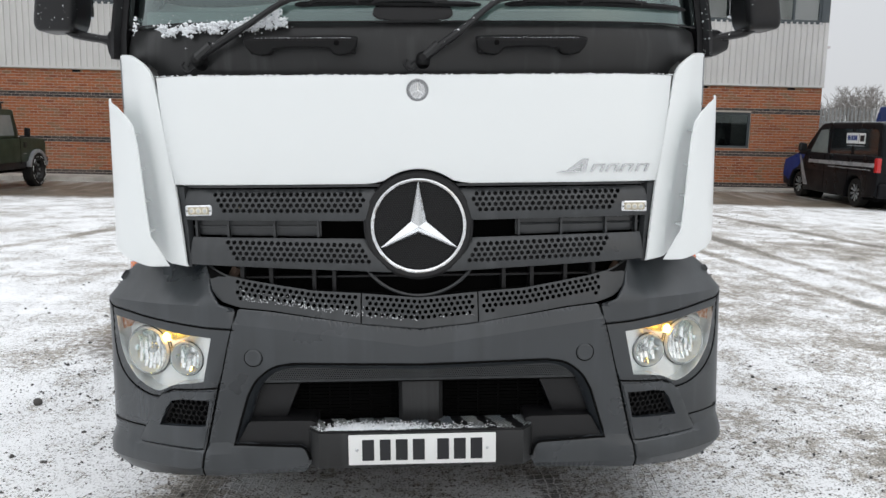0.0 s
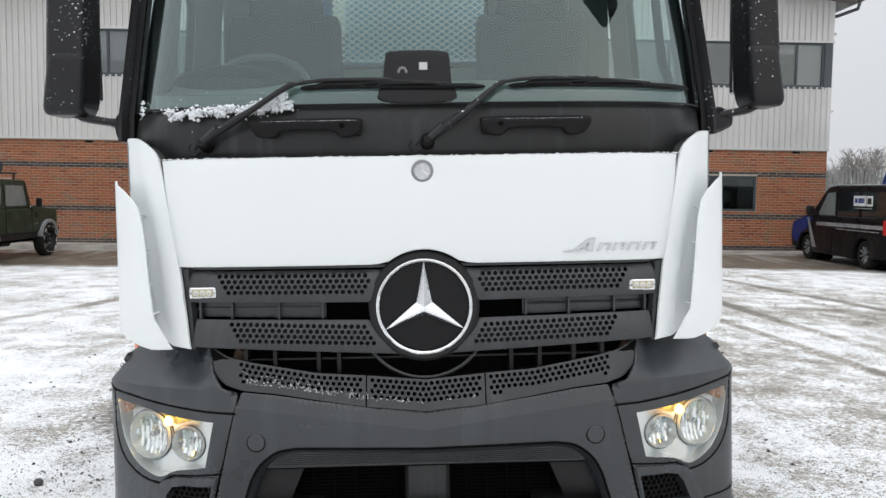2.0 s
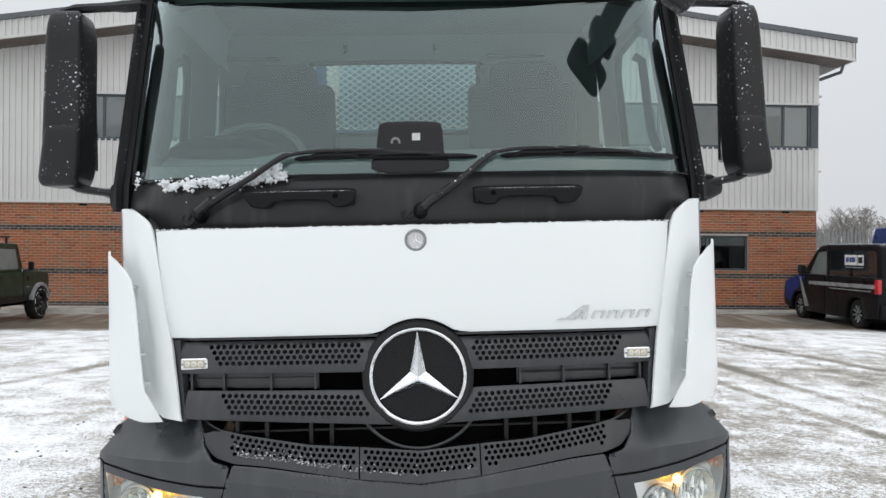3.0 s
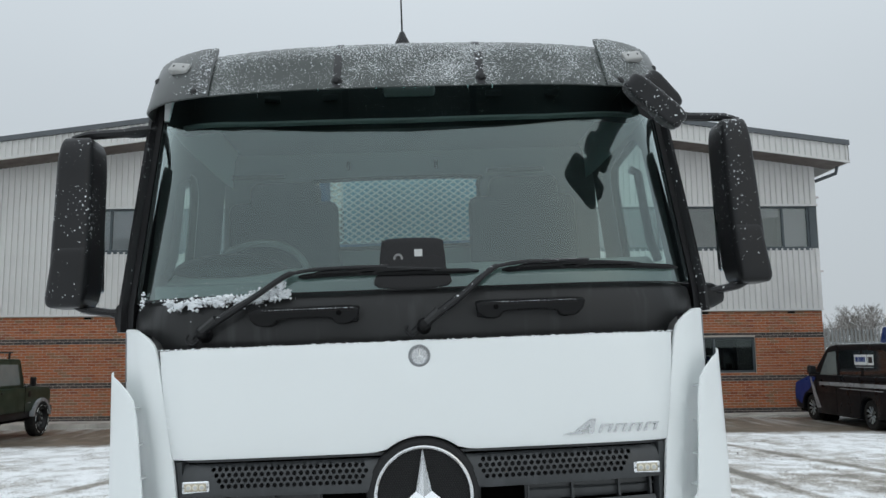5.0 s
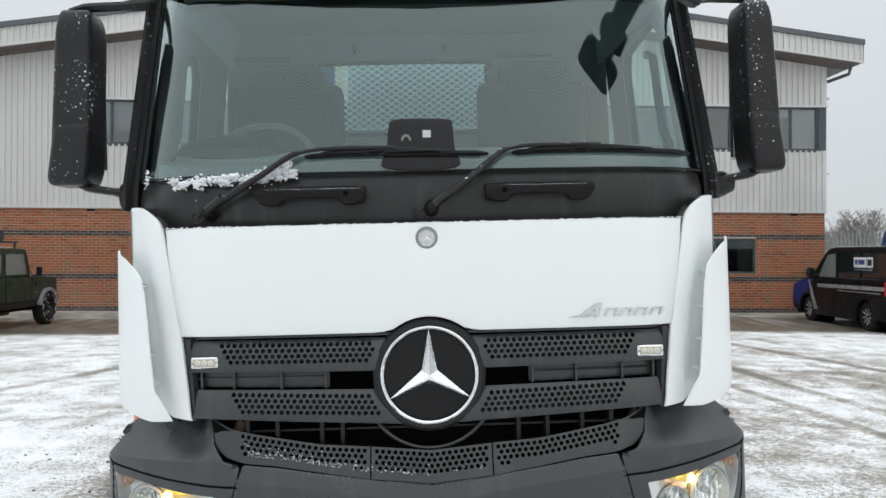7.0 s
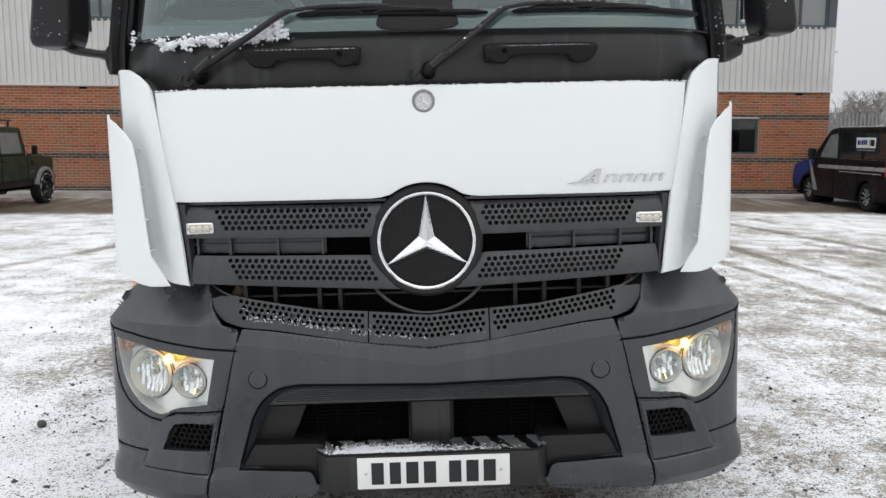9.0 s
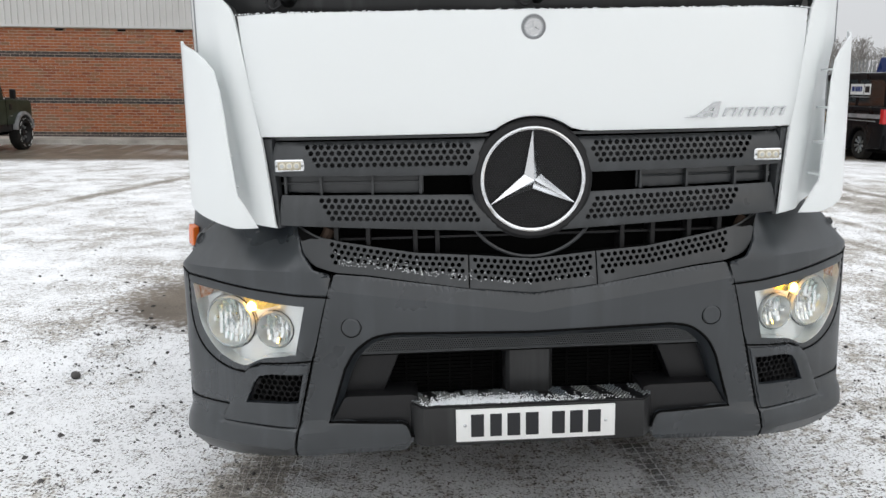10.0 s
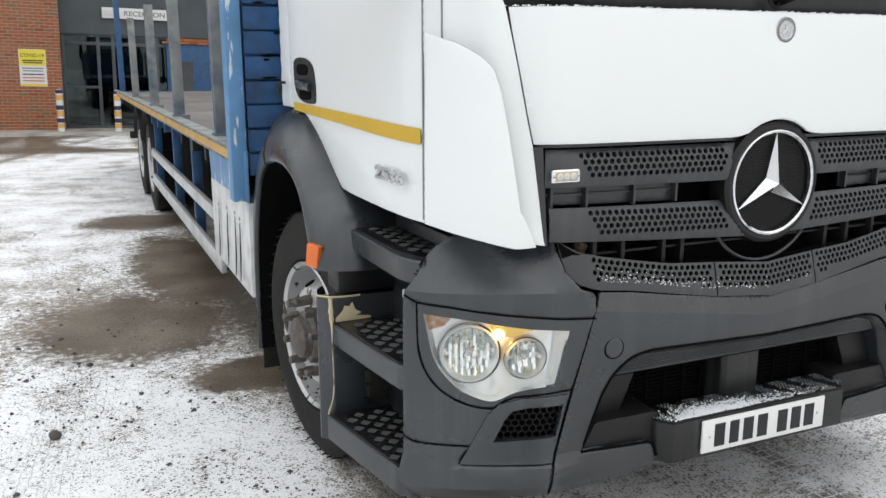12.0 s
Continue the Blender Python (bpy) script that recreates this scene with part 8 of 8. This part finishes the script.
# ---------------------------------------------------------------- parked vehicles
def small_wheel(parent, x, y, z, r, w, axis_turn, tyre_label="", white_ring=False, spokes=0):
    m = Matrix.Translation((x, y, z)) @ pose(0, 0, 0, 0, 90, axis_turn)
    h = w / 2
    wl_ = part("wheel", lathe([(r * .62, -h * .9), (r * .7, -h), (r * .9, -h * .96), (r * .98, -h * .75), (r, -h * .5), (r, h * .5), (r * .98, h * .75), (r * .9, h * .96), (r * .7, h), (r * .62, h * .9)], m, 36, True), M_RUBBER, parent, tyre_label)
    tb = bmesh.new()
    for k in range(30):
        a = 2 * math.pi * k / 30
        for sx in (-1, 1):
            tube([m @ Vector((r * .99 * math.cos(a), r * .99 * math.sin(a), sx * h * .25)), m @ Vector((r * .96 * math.cos(a + .06), r * .96 * math.sin(a + .06), sx * h * .9))], r * .028, 4, bm=tb)
    part("tyre_tread", tb, M_RUBBER, wl_)
    part("rim", lathe([(r * .63, h * .85), (r * .60, h * .95), (r * .56, h * .6), (r * .50, h * .1), (r * .2, h * .2), (r * .16, h * .6), (0, h * .6)], m, 30), M_BLACK if not spokes else M_VOID, wl_)
    if spokes:
        sb = bmesh.new()
        for k in range(spokes):
            a = 2 * math.pi * k / spokes
            for d in (-.10, .10):
                tube([m @ Vector((r * .12 * math.cos(a), r * .12 * math.sin(a), h * .72)), m @ Vector((r * .60 * math.cos(a + d), r * .60 * math.sin(a + d), h * .86))], r * .035, 5, bm=sb)
        part("spoke", sb, M_GALV, wl_)
    else:
        for k in range(8):
            a = 2 * math.pi * k / 8
            part("rim_slot", lathe([(0, h * .5), (r * .07, h * .5), (r * .07, h * .2)], m @ Matrix.Translation((r * .38 * math.cos(a), r * .38 * math.sin(a), 0)), 8), M_GALV, wl_)
    if white_ring:
        for k in range(10):
            a0 = 2 * math.pi * k / 10
            pts = [m @ Vector((r * .80 * math.cos(a), r * .80 * math.sin(a), h * 1.0)) for a in np.linspace(a0, a0 + .38, 5)]
            part("tyre_mark", tube(pts, r * .028, 4, flat=.3), M_SIGNW, wl_)
    return wl_


# dark green off-roader
HEAD_LR = 88
lz = ground_z(-9, 17.5)
LRM = Matrix.Translation((-9.0, 17.7, lz)) @ pose(0, 0, 0, 0, 0, HEAD_LR - 90) @ Matrix.Diagonal((.97, .97, .99, 1))
off = thing("off_road_vehicle", "dark green boxy off-road vehicle with a loaded roof rack", "car", LRM)
# local frame: y ahead, x to its right; the near front wheel stands at the origin
W0, W1 = -1.62, .02
arch_f = [(.43 * math.cos(a), .42 + .43 * math.sin(a)) for a in np.linspace(math.radians(150), math.radians(20), 9)]
arch_r = [(-2.80 + .43 * math.cos(a), .42 + .43 * math.sin(a)) for a in np.linspace(math.radians(155), math.radians(25), 9)]
side_poly = [(-3.90, .60), (-3.22, .55)] + arch_r + [(-2.36, .62), (-.42, .62)] + arch_f + [(.50, .60), (.52, 1.02), (.46, 1.13), (-.95, 1.17), (-3.90, 1.17)]
part("body", prism(side_poly, "x", W0 + .06, W1 - .02, .025), M_GREEN, off, "dark green lower body")
part("bonnet", prism([(-.72, 1.12), (.46, 1.10), (.45, 1.135), (.38, 1.165), (-.72, 1.20)], "x", W0 + .22, W1 - .22, .018, seg=3), M_GREEN, off)
part("wing_top", prism([(-.72, 1.12), (.47, 1.10), (.46, 1.125), (.40, 1.148), (-.72, 1.18)], "x", W1 - .19, W1 - .03, .014, seg=3), M_GREEN, off)
part("sill", box(W1 - .20, W1 - .06, -2.34, -.45, .46, .63, .02), M_BLACK, off, "black sill and chassis side")
part("chassis", box(W0 + .35, W1 - .35, -3.7, .35, .36, .60, .03), M_VOID, off)
part("exhaust_box", box(W0 + .5, W1 - .35, -1.75, -1.15, .30, .42, .05, 3), M_BLACK, off)
part("wing_badge", box(W1 - .022, W1 - .014, -.64, -.50, .80, .825, .004), M_GALV, off)
cab_poly = [(-3.90, 1.17), (-.70, 1.17), (-.92, 1.79), (-1.0, 1.83), (-3.85, 1.86), (-3.91, 1.79)]
part("cabin", prism(cab_poly, "x", W0 + .12, W1 - .08, .03), M_GREEN, off)
for poly in ([(-.92, 1.24), (-1.08, 1.70), (-1.86, 1.71), (-1.86, 1.24)], [(-2.06, 1.28), (-2.06, 1.68), (-2.80, 1.68), (-2.80, 1.28)]):
    part("side_glass", prism(poly, "x", W1 - .083, W1 - .074), M_PALEGLASS, off)
part("door_line", tube([(W1 - .016, -.78, .58), (W1 - .016, -.78, 1.14), (W1 - .072, -.98, 1.72)], .006, 5), M_VOID, off)
part("door_line", tube([(W1 - .016, -1.96, .62), (W1 - .016, -1.96, 1.14), (W1 - .072, -1.98, 1.74)], .006, 5), M_VOID, off)
part("door_grip", box(W1 - .02, W1 + .004, -1.88, -1.76, 1.06, 1.09, .006), M_BLACK, off)
part("wing_vent", box(W1 - .02, W1 - .008, -.62, -.48, .95, 1.08, .004), M_BLACK, off)
part("windscreen_panel", prism([(W0 + .18, 1.22), (W1 - .14, 1.22), (W1 - .16, 1.70), (W0 + .20, 1.70)], "y", -.815, -.805), M_DARKGLASS, off)
for ay in (0, -2.80):
    pts = [(ay + .47 * math.cos(a), .43 + .47 * math.sin(a)) for a in np.linspace(math.radians(172), math.radians(8), 14)]
    pin = [(ay + .39 * math.cos(a), .43 + .39 * math.sin(a)) for a in np.linspace(math.radians(8), math.radians(172), 14)]
    part("arch_flare", prism(pts + pin, "x", W1 - .06, W1 + .05, .012), M_VANGREY, off, "grey plastic arch flare")
    for wx in (W1 - .09, W0 + .09):
        small_wheel(off, wx, ay, .405, .405, .26, 0 if wx > -.5 else 180, "chunky off-road tyre with pale lettering", wx > -.5)
part("front_bumper", box(W0 + .05, W1 - .02, .50, .62, .55, .70, .02), M_BLACK, off)
lrm = part("door_mirror", turned(box(-.075, .075, -.035, .035, -.11, .11, .034, 4), Matrix.Translation((W1 + .115, -.69, 1.31)) @ pose(0, 0, 0, 6, 8, -18)), M_BLACK, off)
part("mirror_stalk", tube([(W1 - .05, -.74, 1.20), (W1 + .10, -.69, 1.21)], .014, 6), M_BLACK, lrm)
rack = part("roof_rack", tube([(W0 + .15, -1.30, 1.98), (W1 - .11, -1.30, 1.98), (W1 - .11, -3.8, 1.98), (W0 + .15, -3.8, 1.98)], .02, 6, True), M_BLACK, off, "black roof rack with a rolled load and snow")
for y in np.arange(-1.5, -3.3, -.28):
    part("rack_slat", box(W0 + .15, W1 - .11, y - .03, y + .03, 1.965, 1.99, .004), M_RUST, rack)
for y in (-1.4, -2.3, -3.2):
    for x in (W0 + .16, W1 - .12):
        part("rack_foot", box(x - .015, x + .015, y - .02, y + .02, 1.82, 1.98), M_BLACK, rack)
part("rolled_load", tube([(W0 + .3, -1.75, 2.12), (W1 - .25, -1.75, 2.12)], [.13, .13], 14), M_SEAT, rack)
part("rolled_load", box(W0 + .25, W1 - .2, -3.1, -2.0, 2.0, 2.28, .06, 3), M_SEAT, rack)
part("roof_snow", box(W0 + .2, W1 - .16, -3.3, -1.42, 1.858, 1.868, .004), M_SNOW, off)
part("bonnet_snow", box(W0 + .3, W1 - .28, -.8, .2, 1.184, 1.190, .003), M_SNOW, off)

# black van
vz = ground_z(10.6, 16.5)
van = thing("panel_van", "black van with blue nose graphic, parked facing the building", "van", Matrix.Translation((10.10, 18.4, vz)) @ pose(0, 0, 0, 0, 0, -1.8) @ Matrix.Diagonal((.97, .97, .97, 1)))
# local frame: y ahead; the near front wheel stands at the origin, body to its right
VX0, VX1 = -.06, 1.84


def arch(cy, r, a0=165, a1=15, n=9):
    return [(cy + r * math.cos(a), .33 + r * math.sin(a)) for a in np.linspace(math.radians(a0), math.radians(a1), n)]


vside = [(-3.98, .30), (-3.38, .26)] + arch(-3.0, .40) + [(-2.58, .22), (-.42, .22)] + arch(0, .40) + [(.42, .26), (.86, .30), (.92, .55), (.90, .80), (.80, .98), (.05, 1.16), (-.02, 1.20), (-3.98, 1.20), (-4.02, .80)]
part("body", prism(vside, "x", VX0, VX1, .05, seg=3), M_VAN, van, "black van body")
vtop = [(-3.98, 1.16), (-.02, 1.16), (-.30, 1.40), (-.86, 1.83), (-1.05, 1.92), (-1.4, 1.955), (-3.7, 1.955), (-3.93, 1.90)]
part("upper_body", prism(vtop, "x", VX0 + .09, VX1 - .09, .06, seg=3), M_VAN, van)
part("roof_sheet", box(VX0 + .2, VX1 - .2, -3.7, -1.3, 1.953, 1.962, .004), M_SNOW, van)
for poly in ([(-.50, 1.20), (-.92, 1.66), (-1.02, 1.76), (-1.42, 1.78), (-1.42, 1.20)], [(-1.60, 1.20), (-1.60, 1.80), (-2.62, 1.80), (-2.62, 1.20)], [(-2.76, 1.20), (-2.76, 1.80), (-3.72, 1.79), (-3.80, 1.70), (-3.80, 1.20)]):
    part("side_glass", prism(poly, "x", VX0 + .080, VX0 + .092), M_PALEGLASS if poly[0][0] > -1 else M_DARKGLASS, van)
for y in (-1.50, -2.69, -.42):
    part("door_line", tube([(VX0 - .002, y, .30), (VX0 - .002, y, 1.16), (VX0 + .085, y - (.0 if y < -1 else .0), 1.22)], .005, 5), M_VOID, van)
part("side_rail_line", tube([(VX0 - .002, -2.7, 1.10), (VX0 - .002, -3.9, 1.10)], .008, 5), M_VOID, van)
part("side_stripe", prism([(-.62, .93), (-.62, 1.02), (-3.95, 1.04), (-3.95, .95)], "x", VX0 - .006, VX0 - .001), M_VANGREY, van, "grey side stripe")
part("caption_bars", prism([(-1.7, .875), (-1.7, .895), (-3.7, .895), (-3.7, .875)], "x", VX0 - .006, VX0 - .001), M_VANGREY, van)
part("nose_graphic", prism([(.80, .95), (.86, .55), (.50, .40), (.40, .56), (.28, .70), (0, .80), (-.42, 1.12), (.03, 1.14)], "x", VX0 - .006, VX0 - .001), M_VANBLUE, van, "blue nose graphic")
part("nose_front_graphic", box(VX0 + .06, VX1 - .06, .84, .925, .56, .88, .03), M_VANBLUE, van)
part("nose_swoosh", prism([(-.08, 1.12), (-.17, 1.12), (-.36, .80), (-.64, .36), (-.40, .36), (-.24, .72)], "x", VX0 - .008, VX0 - .003), M_VANGREY, van, "silver curved graphic")
stk = part("window_sticker", prism([(-2.36, 1.46), (-2.36, 1.70), (-2.92, 1.70), (-2.92, 1.46)], "x", VX0 + .072, VX0 + .079), M_SIGNW, van, "white window sticker with blue marks")
for a, b in ((-2.42, -2.52), (-2.545, -2.575), (-2.60, -2.68), (-2.70, -2.78), (-2.80, -2.86)):
    part("sticker_bar", prism([(a, 1.53), (a, 1.645), (b, 1.645), (b, 1.53)], "x", VX0 + .068, VX0 + .072), M_VANBLUE, stk)
st2 = part("window_sticker", prism([(-2.96, 1.46), (-2.96, 1.70), (-3.22, 1.70), (-3.22, 1.46)], "x", VX0 + .072, VX0 + .079), M_SIGNW, van)
part("sticker_bar", prism([(-3.0, 1.51), (-3.0, 1.65), (-3.18, 1.65), (-3.18, 1.51)], "x", VX0 + .068, VX0 + .072), M_INK, st2)
part("sticker_line", prism([(-2.4, 1.40), (-2.4, 1.42), (-3.2, 1.42), (-3.2, 1.40)], "x", VX0 + .074, VX0 + .079), M_VANGREY, van)
for s, x in ((1, VX0 + .02), (-1, VX1 - .02)):
    part("tail_lamp", box(x - .05, x + .05, -4.035, -3.90, .84, 1.16, .02, 3), M_RED, van, "red tail lamp")
part("tail_reflector", box(VX0 + .1, VX1 - .1, -4.05, -4.0, .48, .53, .01), M_RED, van)
part("rear_glass", box(VX0 + .22, VX1 - .22, -3.985, -3.96, 1.25, 1.75, .02), M_DARKGLASS, van)
part("rear_bumper", box(VX0 + .04, VX1 - .04, -4.08, -3.9, .28, .60, .05, 3), M_VAN, van)
part("head_lamp", box(VX0 - .002, VX0 + .20, .66, .84, .74, .90, .03, 3), M_CLEARLAMP, van)
vm = part("door_mirror", turned(box(-.105, .105, -.06, .06, -.115, .115, .055, 4), Matrix.Translation((VX0 - .13, -.50, 1.315)) @ pose(0, 0, 0, 0, 6, 14)), M_BLACK, van)
part("mirror_foot", box(VX0 - .05, VX0 + .08, -.53, -.48, 1.20, 1.25, .01), M_BLACK, vm)
for y in (0, -3.0):
    for x in (.10, 1.68):
        small_wheel(van, x, y, .335, .335, .22, 180 if x < 1 else 0, "", False, 9)
    part("arch_inner", lathe([(0, 0), (.40, 0), (.40, .3)], Matrix.Translation((VX0 + .30, y, .33)) @ pose(0, 0, 0, 0, 90, 0), 24), M_VOID, van)
part("under_tray", box(VX0 + .1, VX1 - .1, -3.9, .8, .20, .34), M_VOID, van)
# dark blue van behind
bv = thing("blue_van", "dark blue van parked beyond the black van", "van", Matrix.Translation((12.72, 20.6, vz)))
part("body", prism([(-3.98, .30), (.86, .30), (.92, .80), (.80, .98), (.0, 1.18), (-.86, 1.95), (-1.05, 2.38), (-3.7, 2.42), (-3.98, 2.3)], "x", 0, 1.9, .06, seg=3), M_VANBLUE, bv)
part("side_glass", prism([(-.50, 1.22), (-.92, 1.72), (-1.42, 1.75), (-1.42, 1.22)], "x", -.008, -.001), M_DARKGLASS, bv)
for y in (0, -3.0):
    for x in (.10, 1.78):
        small_wheel(bv, x, y, .335, .335, .22, 180 if x < 1 else 0, "", False, 9)

# ---------------------------------------------------------------- single bricks nearest the walk
lay_single(single, north)
lay_single([(a, b, z, 99, y) for a, b, z, k, y in prow_rows[:280]], pier)
